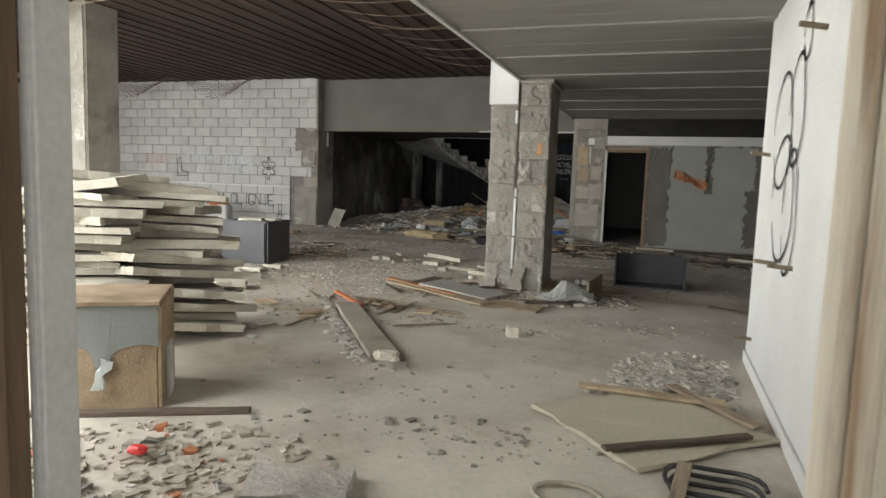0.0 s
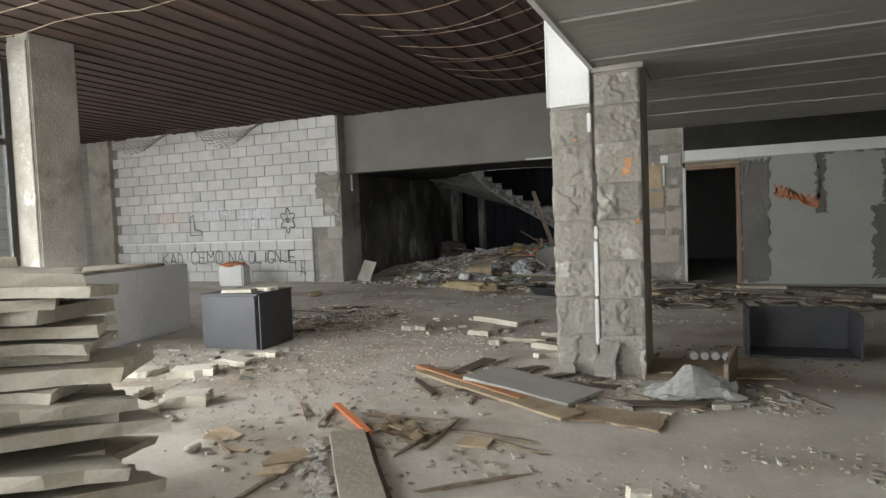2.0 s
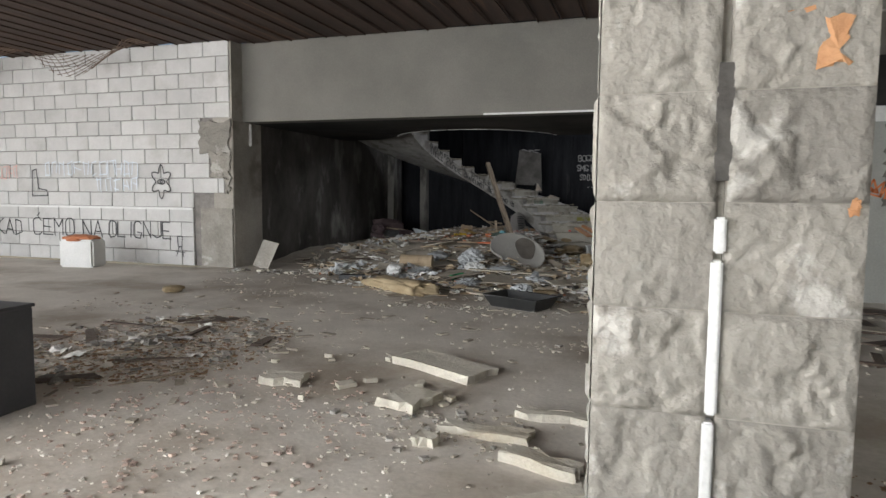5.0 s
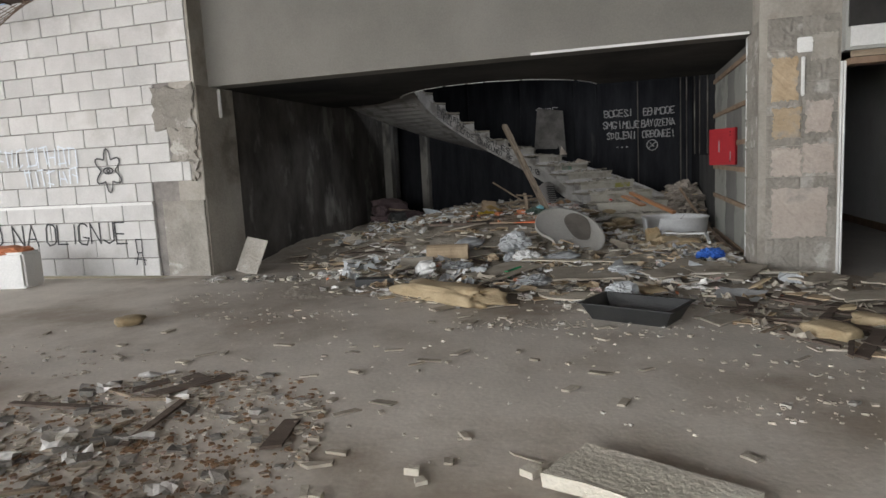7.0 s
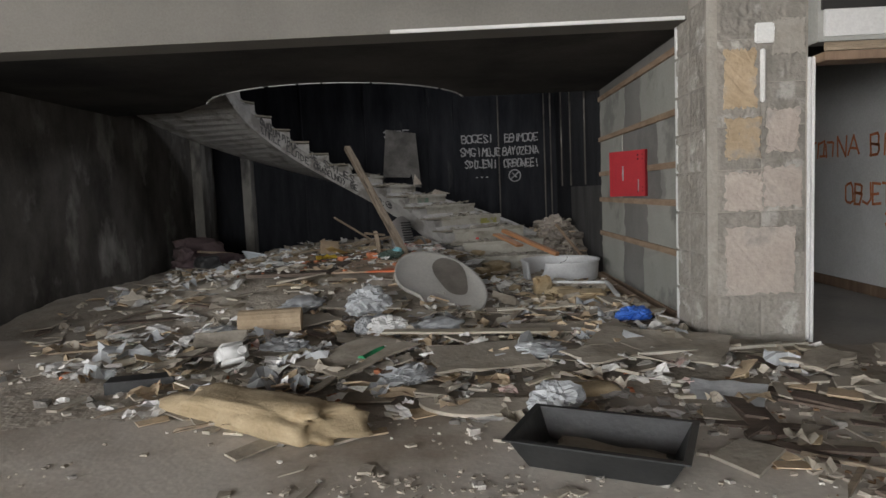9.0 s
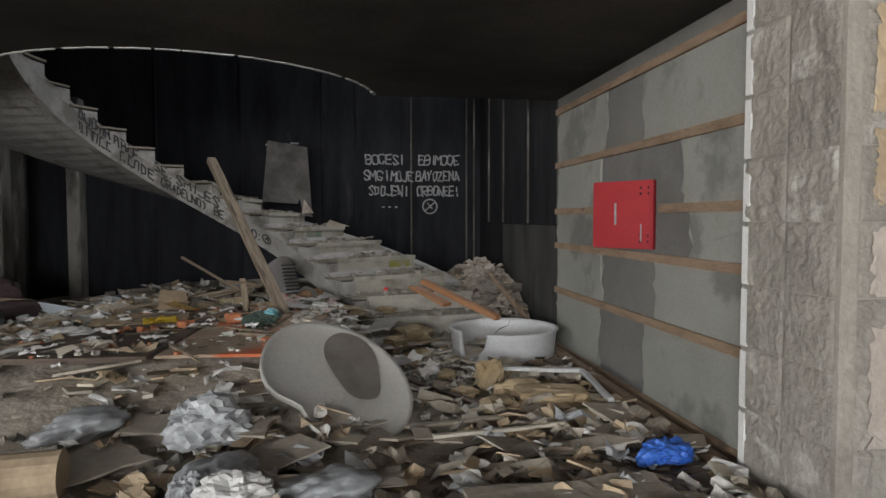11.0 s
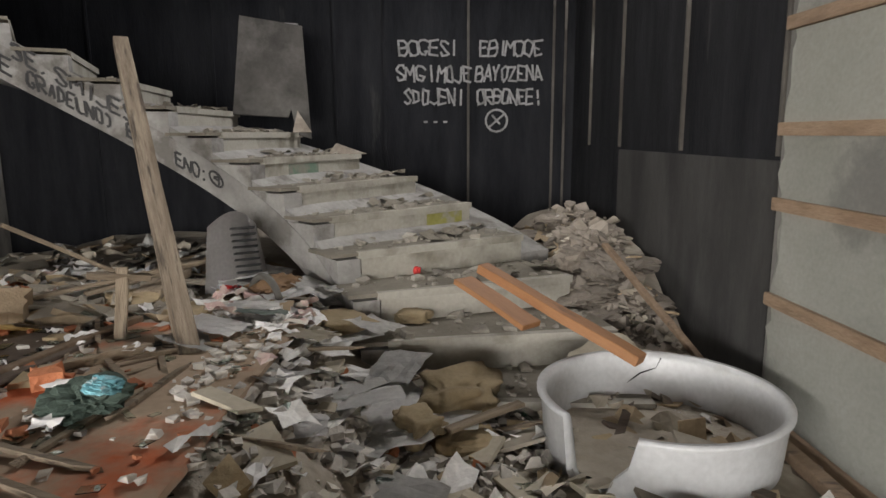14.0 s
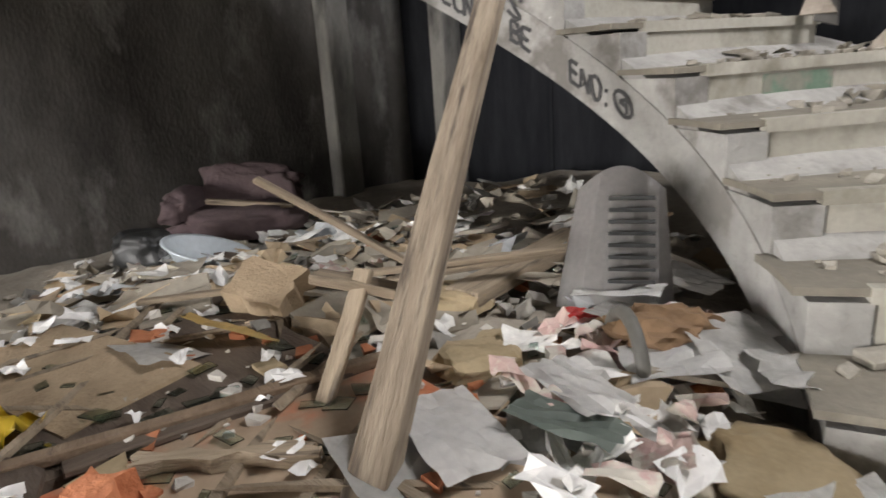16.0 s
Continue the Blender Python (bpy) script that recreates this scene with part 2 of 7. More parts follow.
def tube(points, radius, sides=6, taper=1.0):
    """A bent rod through points."""
    bm = bmesh.new()
    rings = []
    pts = [Vector(p) for p in points]
    for i, p in enumerate(pts):
        d = (pts[min(i + 1, len(pts) - 1)] - pts[max(i - 1, 0)]).normalized()
        q = d.to_track_quat("Z", "Y")
        r = radius * (1 + (taper - 1) * i / max(1, len(pts) - 1))
        rings.append([bm.verts.new(p + q @ Vector((r * math.cos(a), r * math.sin(a), 0))) for a in [k * 2 * math.pi / sides for k in range(sides)]])
    for a, b in zip(rings, rings[1:]):
        for k in range(sides):
            bm.faces.new((a[k], a[(k + 1) % sides], b[(k + 1) % sides], b[k]))
    bm.faces.new(rings[0][::-1])
    bm.faces.new(rings[-1])
    return bm


def smoothstep(a, b, v):
    v = max(0.0, min(1.0, (v - a) / (b - a)))
    return v * v * (3 - 2 * v)


def heap(x, y):
    """Height of the rubbish that covers the floor, over the screed."""
    v = 0.35 * smoothstep(-2.35, -3.15, x + 0.2 * noise.noise((x * 0.8, y * 0.8, 3))) * smoothstep(16.1, 17.9, y)
    v *= 1 - 0.55 * smoothstep(-4.8, -6.8, x)
    v += 0.04 * smoothstep(13.6, 15.0, y + 0.5 * noise.noise((x * 0.7, y * 0.7, 5))) * (1 - smoothstep(-0.5, 0.3, x)) * (1 - smoothstep(-5.3, -6.2, x))
    v += 0.54 * smoothstep(-1.95, -1.05, x + 0.2 * noise.noise((x, y, 8))) * smoothstep(19.4, 21.0, y)
    return v


# ---- the hall ----
HIGH, LOW, SLAB = 3.74, 2.45, 2.44
structure("floor", boxed(-16, 7, -2.5, 15.2, -0.2, 0), SCREED, "dusty grey-beige screed floor strewn with grit", "floor")
structure("floor_alcove", boxed(-8, -0.75, 15.2, 24, -0.2, 0), SCREED, "dirty screed floor of the stair alcove under rubbish", "floor")
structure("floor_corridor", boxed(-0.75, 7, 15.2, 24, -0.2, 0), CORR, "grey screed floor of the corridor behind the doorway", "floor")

# wall with the doorway where the walk begins
structure("wall_south_right", boxed(1.42, 7, 1.5, 1.66, 0, HIGH), WHITEPLASTER, "white plastered wall beside the entrance doorway", "wall")
structure("wall_south_left", boxed(-1.9, 0.06, 1.5, 1.66, 0, HIGH), WHITEPLASTER, "white plastered wall beside the entrance doorway", "wall")
structure("wall_south_head", boxed(0.06, 1.42, 1.5, 1.66, 2.16, HIGH), WHITEPLASTER, "plastered wall above the entrance doorway", "wall")
structure("wall_south_sill", boxed(-7.3, -1.9, 1.5, 1.66, 0, 0.5), WHITEPLASTER, "low wall under the front windows", "wall")
structure("wall_south_top", boxed(-7.3, -1.9, 1.5, 1.66, 3.2, HIGH), WHITEPLASTER, "plastered strip over the front windows", "wall")
# Unseen opening in this wall, added for the terrace fill lamp.
structure("wall_south_far", boxed(-16, -7.3, 1.5, 1.66, 0, 0.5), WHITEPLASTER, "low plastered wall of the covered terrace", "wall")
structure("wall_south_far_top", boxed(-16, -7.3, 1.5, 1.66, 3.3, HIGH), WHITEPLASTER, "plastered strip over the added terrace opening", "wall")
structure("wall_lobby_left", boxed(-1.9, -1.75, -2.5, 1.5, 0, 2.6), WHITEPLASTER, "plain lobby wall behind the doorway", "wall")
structure("wall_lobby_right", boxed(3.2, 3.35, -2.5, 1.5, 0, 2.6), WHITEPLASTER, "plain lobby wall behind the doorway", "wall")
structure("wall_lobby_back", boxed(-1.75, 3.2, -2.6, -2.45, 0, 2.6), WHITEPLASTER, "plain lobby wall behind the doorway", "wall")
structure("ceiling_lobby", boxed(-1.9, 3.35, -2.6, 1.5, 2.6, 2.75), WHITEPLASTER, "plain white lobby ceiling", "ceiling")

# entrance door frame
frame_thing = thing("door_frame_entrance", "peeling cream and brown wooden door frame with bent nails", "door frame", pose(0.8, 1.5, 0), kind="structure")
for nm, a, mt in (("jamb", (0.525, 0.586, -0.03, 0.19, 0, 2.13), FRAMEPAINT), ("stop", (0.510, 0.527, 0.04, 0.10, 0, 2.11), FRAMEPAINT),
                  ("casing", (0.55, 0.67, 0.165, 0.185, 0, 2.2), FRAMEPAINT), ("jamb", (-0.71, -0.65, -0.03, 0.12, 0, 2.13), BROWNFRAME),
                  ("architrave", (0.588, 0.66, -0.045, -0.032, 0, 2.2), BROWNFRAME), ("architrave", (0.662, 0.80, -0.052, -0.032, 0, 2.2), FRAMEPAINT),
                  ("stop", (-0.65, -0.635, 0.03, 0.07, 0, 2.11), BROWNFRAME), ("head", (-0.65, 0.525, -0.03, 0.19, 2.09, 2.15), FRAMEPAINT)):
    part(nm, boxed(*a, bevel=0.006), mt, frame_thing)
part("plaster_reveal", boxed(-0.662, -0.628, 0.122, 0.2, 0, 2.12, bevel=0.008), WHITEPLASTER, frame_thing, "ragged whitish plaster edge")

# wall that runs beside the doorway, with graffiti
stub = structure("wall_stub", boxed(1.78, 1.95, 1.66, 6.0, 0, LOW), WHITEPLASTER, "off-white wall end with looping black graffiti", "wall")
structure("baseboard", boxed(1.765, 1.78, 1.66, 6.0, 0, 0.09, bevel=0.004), WHITEPLASTER, "white skirting along the graffiti wall", "baseboard")

# block wall at the back of the hall, with its end pier
back_wall = structure("wall_block", boxed(-16, -7.36, 15.40, 15.68, 0, HIGH), MORTAR, "white aerated block wall with dark joints and graffiti", "wall")
structure("pier_left", boxed(-7.72, -7.34, 15.39, 15.68, 0, HIGH), CONCRETE, "raw concrete pier at the end of the block wall", "pier")
structure("wall_pier_return", boxed(-8.0, -7.34, 15.68, 16.2, 0, HIGH), SOOTWALL, "sooty wall return behind the pier", "wall")
structure("lintel", boxed(-7.34, -0.52, 15.68, 15.98, SLAB, HIGH), GREYPLASTER, "smooth grey plastered beam over the stair alcove", "beam")
trim = structure("trim_rail", boxed(-3.14, -0.9, 15.655, 15.68, SLAB - 0.005, SLAB + 0.022, bevel=0.003), WHITEPLASTER, "thin white metal edge strip under the beam", "trim")

# pilaster right of the alcove
pil = structure("pilaster", boxed(-0.87, -0.16, 15.32, 15.96, 0, HIGH), CONCRETE, "concrete pilaster with torn-off tiles and old adhesive", "pillar")

# wall with the doorway on the right
wr = structure("wall_right_back", boxed(0.74, 7, 15.2, 15.36, 0, HIGH), OLDPAINT, "grey-green wall with dark damp stains and orange scrawl", "wall")
structure("wall_right_head", boxed(-0.16, 0.74, 15.2, 15.36, 2.13, HIGH), OLDPAINT, "white plaster above the corridor doorway", "wall")
# Soot and the shade under the missing ceiling share this sheet's colour.
structure("wall_right_soot", boxed(-0.14, 7, 15.17, 15.2, 2.34, HIGH), VOIDSHADE, "black wall top, sooted and painted with the missing ceiling's shade", "wall")
structure("trim_white_band", boxed(-0.12, 7, 15.18, 15.2, 2.16, 2.34), WHITEPLASTER, "uneven white plaster band high on the wall", "trim")
structure("wall_east", boxed(6.9, 7.1, 1.66, 24, 0, HIGH), WHITEPLASTER, "plain pale wall closing the side room", "wall")
end_wall = structure("wall_terrace_end", boxed(-15.3, -15.1, 10.0, 15.4, 0, HIGH), MORTAR, "white block end wall of the covered terrace", "wall")
structure("wall_terrace_sill", boxed(-16, -15.8, 1.5, 10.0, 0, 0.45), CONCRETE, "low concrete parapet of the covered terrace", "wall")
structure("wall_terrace_top", boxed(-16, -15.8, 1.5, 10.0, 3.45, HIGH), CONCRETE, "concrete edge beam of the covered terrace", "beam")

# door frame of the corridor
fr = thing("door_frame_corridor", "brown wooden door frame without a door leaf", "door frame", pose(0, 15.2, 0), kind="structure")
part("jamb", boxed(0.69, 0.76, -0.02, 0.2, 0, 2.05, bevel=0.005), BROWNFRAME, fr)
part("jamb", boxed(-0.140, -0.12, 0.09, 0.2, 0, 2.05, bevel=0.005), WHITEPLASTER, fr, "narrow white metal jamb edge")
part("head", boxed(-0.12, 0.69, -0.02, 0.2, 2.0, 2.06, bevel=0.005), BROWNFRAME, fr)
part("head_strip", boxed(-0.12, 0.76, -0.025, 0.0, 2.065, 2.12, bevel=0.004), RAWWOOD, fr)

# corridor behind the doorway
corw = structure("wall_corridor", boxed(1.44, 1.6, 15.36, 23.9, 0, HIGH), WHITEPLASTER, "bluish white corridor wall with orange scrawl", "wall")
structure("baseboard_corridor", boxed(1.42, 1.44, 15.36, 23.9, 0, 0.11, bevel=0.003), BROWNFRAME, "brown skirting board in the corridor", "baseboard")
structure("wall_corridor_end", boxed(-0.6, 1.44, 21.4, 21.55, 0, HIGH), WHITEPLASTER, "dim end wall of the corridor", "wall")
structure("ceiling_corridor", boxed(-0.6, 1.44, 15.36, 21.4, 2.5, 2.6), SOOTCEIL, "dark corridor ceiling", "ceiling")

# alcove walls
wl = structure("wall_alcove_left", boxed(-7.6, -7.36, 16.2, 23.2, 0, 5.6), SOOTWALL, "dark sooty plaster wall of the stair alcove", "wall")
wb = structure("wall_alcove_back", boxed(-7.6, -0.6, 23.0, 23.2, 0, 5.6), SOOT, "black burnt wall with white painted writing", "wall")
wa = structure("wall_alcove_right", boxed(-0.79, -0.6, 15.96, 19.07, 0, SLAB), GREYWALL, "grey wall with pale painted patches and wooden battens", "wall")
wd = structure("wall_alcove_dark", boxed(-0.76, -0.6, 19.07, 23.0, 0, 3.75), SOOT, "smoke-blackened panelled wall beside the stair", "wall")
# Unseen opening, added so the fill lamp reaches the stair foot.
structure("wall_upper_window_head", boxed(-0.76, -0.6, 19.07, 23.0, 5.25, 5.6), SOOT, "black wall over the added stairwell opening", "wall")
structure("wall_upper_window_side", boxed(-0.76, -0.6, 19.07, 19.65, 3.75, 5.25), SOOT, "black wall beside the added stairwell opening", "wall")
structure("wall_upper_window_side", boxed(-0.76, -0.6, 22.55, 23.0, 3.75, 5.25), SOOT, "black wall beside the added stairwell opening", "wall")
structure("wall_upper_front", boxed(-7.36, -0.6, 16.0, 16.2, SLAB + 0.25, 5.6), SOOT, "black upper wall of the stairwell", "wall")
structure("wall_upper_right", boxed(-0.79, -0.6, 16.2, 19.07, SLAB + 0.25, 5.6), SOOT, "black upper wall of the stairwell", "wall")
structure("ceiling_stairwell", boxed(-7.6, -0.6, 16.0, 23.2, 5.6, 5.8), SOOTCEIL, "black ceiling high over the stair", "ceiling")
for px0, py0 in ((-7.27, 22.05), (-6.66, 22.86)):
    structure("pier_alcove", boxed(px0 - 0.085, px0 + 0.085, py0 - 0.12, py0 + 0.135, 0, 3.0, bevel=0.01), PIERMAT, "narrow grey pier against the burnt wall", "pier")

# alcove ceiling with the round stairwell cut into it
CX, CY, RIN, ROUT = -4.2, 19.3, 1.52, 2.92
bm = bmesh.new()
arc = [(CX + 1.66 * math.cos(radians(a)), CY + 1.66 * math.sin(radians(a))) for a in range(200, 353, 6)]
edge = [(-7.36, CY + 0.2), (CX + 2.2 * math.cos(radians(182)), CY + 0.1)] + arc + [(-2.5, 19.12), (-0.76, 19.1)]
front = [(x, 15.98) for x, y in edge]
lo = [[bm.verts.new((x, y, SLAB)) for x, y in row] for row in (edge, front)]
hi = [[bm.verts.new((x, y, SLAB + 0.25)) for x, y in row] for row in (edge, front)]
for i in range(len(edge) - 1):
    bm.faces.new((lo[0][i], lo[0][i + 1], lo[1][i + 1], lo[1][i]))
    bm.faces.new((hi[0][i + 1], hi[0][i], hi[1][i], hi[1][i + 1]))
    bm.faces.new((lo[0][i + 1], lo[0][i], hi[0][i], hi[0][i + 1]))
bmesh.ops.recalc_face_normals(bm, faces=bm.faces[:])
structure("ceiling_alcove", bm, SOOTCEIL, "smoke-stained slab with a round hole over the stair", "ceiling")
bm = bmesh.new()
rnd = random.Random(4)
for (x0, y0), (x1, y1) in zip(arc, arc[1:]):
    for k in range(3):
        f = rnd.random()
        x, y = x0 + (x1 - x0) * f, y0 + (y1 - y0) * f
        s = rnd.uniform(0.02, 0.07)
        box(bm, -s, s, -0.012, 0.012, -0.012, rnd.uniform(0.02, 0.06), m=pose(x, y, SLAB + 0.005, 0, 0, math.degrees(math.atan2(y1 - y0, x1 - x0)) + rnd.uniform(-8, 8)))
structure("trim_broken_edge", bm, WHITEPLASTER, "broken pale plaster rim of the stairwell hole", "trim")

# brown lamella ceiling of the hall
# Near-black backing whose colour stands for the shade behind the slats.
structure("ceiling_void", boxed(-16, 7, 1.5, 15.7, HIGH + 0.12, HIGH + 0.3), VOIDSHADE, "near-black sheet painted as the shade above the slatted ceiling", "ceiling")
bm = bmesh.new()
rnd = random.Random(2)
x = -15.75
while x < -0.55:
    far = 15.38 + rnd.uniform(-0.12, 0.0) if x < -7.4 else 15.66 + rnd.uniform(-0.1, 0)
    sag = rnd.uniform(0, 0.015)
    tilt = rnd.uniform(-1.2, 1.2)
    box(bm, 0, 0.305, 1.68, far, -0.012, 0.006, m=pose(x, 0, HIGH - sag, 0, tilt, 0))
    box(bm, 0.0, 0.014, 1.68, far, -0.03, -0.012, m=pose(x, 0, HIGH - sag, 0, tilt, 0))
    x += 0.335
structure("ceiling_lamella", bm, LAMELLA, "dark brown slatted metal ceiling with gaps", "ceiling")

# low cream ceiling of the right half
bm = bmesh.new()
y = 1.7
rnd = random.Random(8)
while y < 12.6:
    box(bm, -0.50, 6.9, y, y + 0.13, LOW - rnd.uniform(0, 0.002), LOW + 0.02)
    y += 0.132
structure("ceiling_low", bm, PANEL, "cream plastic plank ceiling, slightly sagging", "ceiling")
structure("ceiling_low_slab", boxed(-0.50, 6.9, 1.68, 12.66, LOW + 0.024, LOW + 0.3), VOIDSHADE, "slab over the plank ceiling", "ceiling")
structure("beam_fascia", boxed(-0.535, -0.502, 1.68, 12.66, LOW - 0.02, HIGH), WHITEPLASTER, "white fascia along the edge of the low ceiling", "beam")
for k, yy in enumerate((4.7, 5.8, 6.9, 7.95, 9.0, 10.1, 11.15)):
    structure("trim_ceiling_rail", boxed(-0.48, 6.9, yy, yy + 0.03, LOW - 0.016, LOW - 0.002, bevel=0.003), PANEL, "cream cover strip on the plank ceiling", "trim")

# ---- stair ----
STEP, RISE, Z0, A0 = 11.3, 0.18, 0.465, 18.0


def polar(r, a, z):
    return (CX + r * math.cos(radians(a)), CY + r * math.sin(radians(a)), z)


stair = thing("spiral_stair", "curved concrete stair with peeling white side and dusty treads", "staircase", pose(CX, CY, 0), kind="structure")
inv = Matrix.Translation((-CX, -CY, 0))


def wedge(r0, r1, a0, a1, z0a, z0b, z1a, z1b, n=3):
    """A curved block; its floor and top may rise from a0 to a1."""
    bm = bmesh.new()
    rows = []
    for i in range(n + 1):
        f = i / n
        a = a0 + (a1 - a0) * f
        lo, hi = z0a + (z0b - z0a) * f, z1a + (z1b - z1a) * f
        rows.append([bm.verts.new(polar(r, a, z)) for r, z in ((r0, lo), (r1, lo), (r1, hi), (r0, hi))])
    for p, q in zip(rows, rows[1:]):
        for k in range(4):
            bm.faces.new((p[k], p[(k + 1) % 4], q[(k + 1) % 4], q[k]))
    bm.faces.new(rows[0][::-1])
    bm.faces.new(rows[-1])
    bmesh.ops.recalc_face_normals(bm, faces=bm.faces[:])
    bm.transform(inv)
    return bm


LAST = 15
for k in range(-2, LAST):
    a, z = A0 + STEP * k, Z0 + RISE * k
    low = max(0.0, z - 0.42) if k > 0 else 0.0
    rnd = random.Random(k + 50)
    top = part("tread", wedge(RIN - 0.03 + rnd.uniform(-0.02, 0.03), ROUT, a - 0.25 + rnd.uniform(-0.15, 0.1), a + STEP, z - 0.022, z - 0.022, z, z), TREAD, stair)
    part("riser", wedge(RIN + 0.16, ROUT - 0.01, a - 0.12, a + 1.2, z - RISE, z - RISE, z - 0.023, z - 0.023, 1), RISER, stair)
    part("nosing", wedge(RIN + 0.14, ROUT - 0.005, a - 0.5, a + 0.8, z - 0.04, z - 0.04, z + 0.004, z + 0.004, 1), RISER, stair)
    part("string_block", wedge(RIN, RIN + 0.15, a - 0.45, a + STEP - 0.45, max(0, z - 0.30) if k > 0 else 0, max(0, z - 0.12) if k > 0 else 0, z - 0.037, z - 0.037), STAIRPAINT, stair)
part("soffit_slab", wedge(RIN + 0.01, 3.17, A0 + STEP, A0 + STEP * LAST, Z0 - 0.16, Z0 + RISE * (LAST - 1) - 0.16, Z0 + RISE * 0.5 - 0.04, Z0 + RISE * (LAST - 0.5) - 0.04, 40), STAIRPAINT, stair, "smooth whitish underside")
part("string_face", wedge(RIN - 0.006, RIN + 0.02, A0 + 4, A0 + STEP * LAST, Z0 - 0.356, Z0 + RISE * LAST - 0.42, Z0 - 0.136, Z0 + RISE * LAST - 0.2, 40), STAIRPAINT, stair, "peeling white side with black scrawl")

# ---- column in the hall ----


def tile_patches(parent, x0, x1, y, zs, seed, mat, cols=2, nrm="y", depth=0.0085):
    """Square beds of torn adhesive left on a pillar's face: flat smears, broken lumps, pits and open joints."""
    rnd = random.Random(seed)
    w = (x1 - x0) / cols
    for z0, z1 in zs:
        for c in range(cols):
            bm = bmesh.new()
            nu, nv = max(14, int(w / 0.0115)), max(14, int((z1 - z0) / 0.0115))
            off = Vector((rnd.uniform(0, 90), rnd.uniform(0, 90), rnd.uniform(0, 90)))
            strip, lean, tall = rnd.uniform(0.3, 0.7), rnd.uniform(-0.15, 0.15), rnd.uniform(0.6, 1.3)
            g = []
            for i in range(nu + 1):
                row = []
                for j in range(nv + 1):
                    u, v = i / nu, j / nv
                    a, z = x0 + w * (c + 0.006 + u * 0.988), z0 + (z1 - z0) * (0.006 + v * 0.988)
                    p = Vector((a * 7, z * 7, 0)) + off
                    n1 = noise.noise(p * 0.8) + 0.5 * noise.noise(p * 2.3)
                    n2 = noise.noise(p * 5.1) + 0.6 * noise.noise(p * 11)
                    ridge = math.exp(-((u - strip - lean * (v - 0.5) + 0.10 * n1) / 0.13) ** 2)
                    d = 0.45 + 0.5 * smoothstep(0.0, 0.035, n1) + ridge * (0.4 + 0.65 * n2) + 0.05 * n2
                    d -= 1.5 * math.exp(-((n1 + 0.12) / 0.045) ** 2) * smoothstep(-0.5, 0.1, n2)
                    rim = min(u * w, (1 - u) * w, v * (z1 - z0), (1 - v) * (z1 - z0))
                    d = max(0.0, d * tall) * smoothstep(-0.004, 0.02 + 0.012 * n2, rim) * depth * 1.9 + 0.002
                    row.append(bm.verts.new((a, y - d, z) if nrm == "y" else (y - d, a, z)))
                g.append(row)
            for i in range(nu):
                for j in range(nv):
                    q = (g[i][j], g[i + 1][j], g[i + 1][j + 1], g[i][j + 1])
                    bm.faces.new(q if nrm == "y" else q[::-1])
            part("adhesive_bed", bm, mat, parent, smooth=True)


col = thing("pillar", "twin concrete pillar stripped of its tiles, cracked down the joint", "pillar", pose(0, 0, 0), kind="structure")
part("left_half", boxed(-0.86, -0.533, 8.27, 8.86, 0, HIGH, bevel=0.008), CONCRETE, col)
part("right_half", boxed(-0.513, -0.165, 8.27, 8.86, 0, LOW, bevel=0.008), CONCRETE, col)
part("joint_filler", boxed(-0.533, -0.513, 8.295, 8.8, 0, LOW), CONCRETE, col)
part("white_cladding", boxed(-0.875, -0.54, 8.235, 8.27, 2.17, HIGH, bevel=0.004), WHITEPLASTER, col, "clean white sheet on the upper pillar")
part("white_cladding", boxed(-0.885, -0.862, 8.235, 8.86, 2.17, HIGH, bevel=0.004), WHITEPLASTER, col)
part("cap", boxed(-0.52, -0.13, 8.22, 8.9, LOW - 0.045, LOW - 0.003, bevel=0.006), CONCRETE, col)
hs = [(0.02 + 0.305 * i, 0.02 + 0.305 * (i + 1)) for i in range(7)]
tile_patches(col, -0.86, -0.536, 8.268, hs, 11, ADHESIVE, 1)
tile_patches(col, -0.511, -0.165, 8.268, hs + [(2.155, 2.40)], 12, ADHESIVE, 1)
tile_patches(col, 8.28, 8.86, -0.861, hs, 13, ADHESIVE, 2, "x")
for z0, z1, xx in ((0.25, 0.62, -0.53), (0.64, 1.08, -0.525), (1.1, 1.2, -0.52), (1.95, 2.1, -0.55)):
    part("foam_strip", boxed(xx - 0.018, xx + 0.014, 8.245, 8.29, z0, z1, bevel=0.006), WHITEPLASTER, col, "white foam strip in the joint")
rnd = random.Random(3)
for k, (x, z, w, h, tilt) in enumerate(((-0.45, 0.0, 0.17, 0.30, 8), (-0.80, 0.0, 0.20, 0.10, -14), (-0.185, 0.0, 0.05, 0.24, 2))):
    t = tagged(part("broken_tile", ragged(w, h, 0.02, 60 + k, 3, 0.02), ADHESIVE), "broken grey wall tile leaning on the pillar foot", "tile", "tiles at the pillar")
    t.matrix_world = pose(x, 8.19, z + h / 2 * 0.97, 78, tilt, 0)

crackmat = material("crack_shadow", (0.05, 0.045, 0.04), (0.09, 0.085, 0.075), 8, 0.95, 0.2, 40, vary=0)
# Solid block; its dark colour stands for shade inside the joint.
part("dark_gap", prism([(-0.545, 8.262), (-0.500, 8.262), (-0.50, 8.30), (-0.545, 8.30)], 1.30, 1.62), crackmat, col, "dark block painted as the joint's shade")
spotmat = material("orange_adhesive", (0.40, 0.19, 0.085), (0.48, 0.26, 0.13), 9, 0.9, 0.3, 40, vary=0.1)
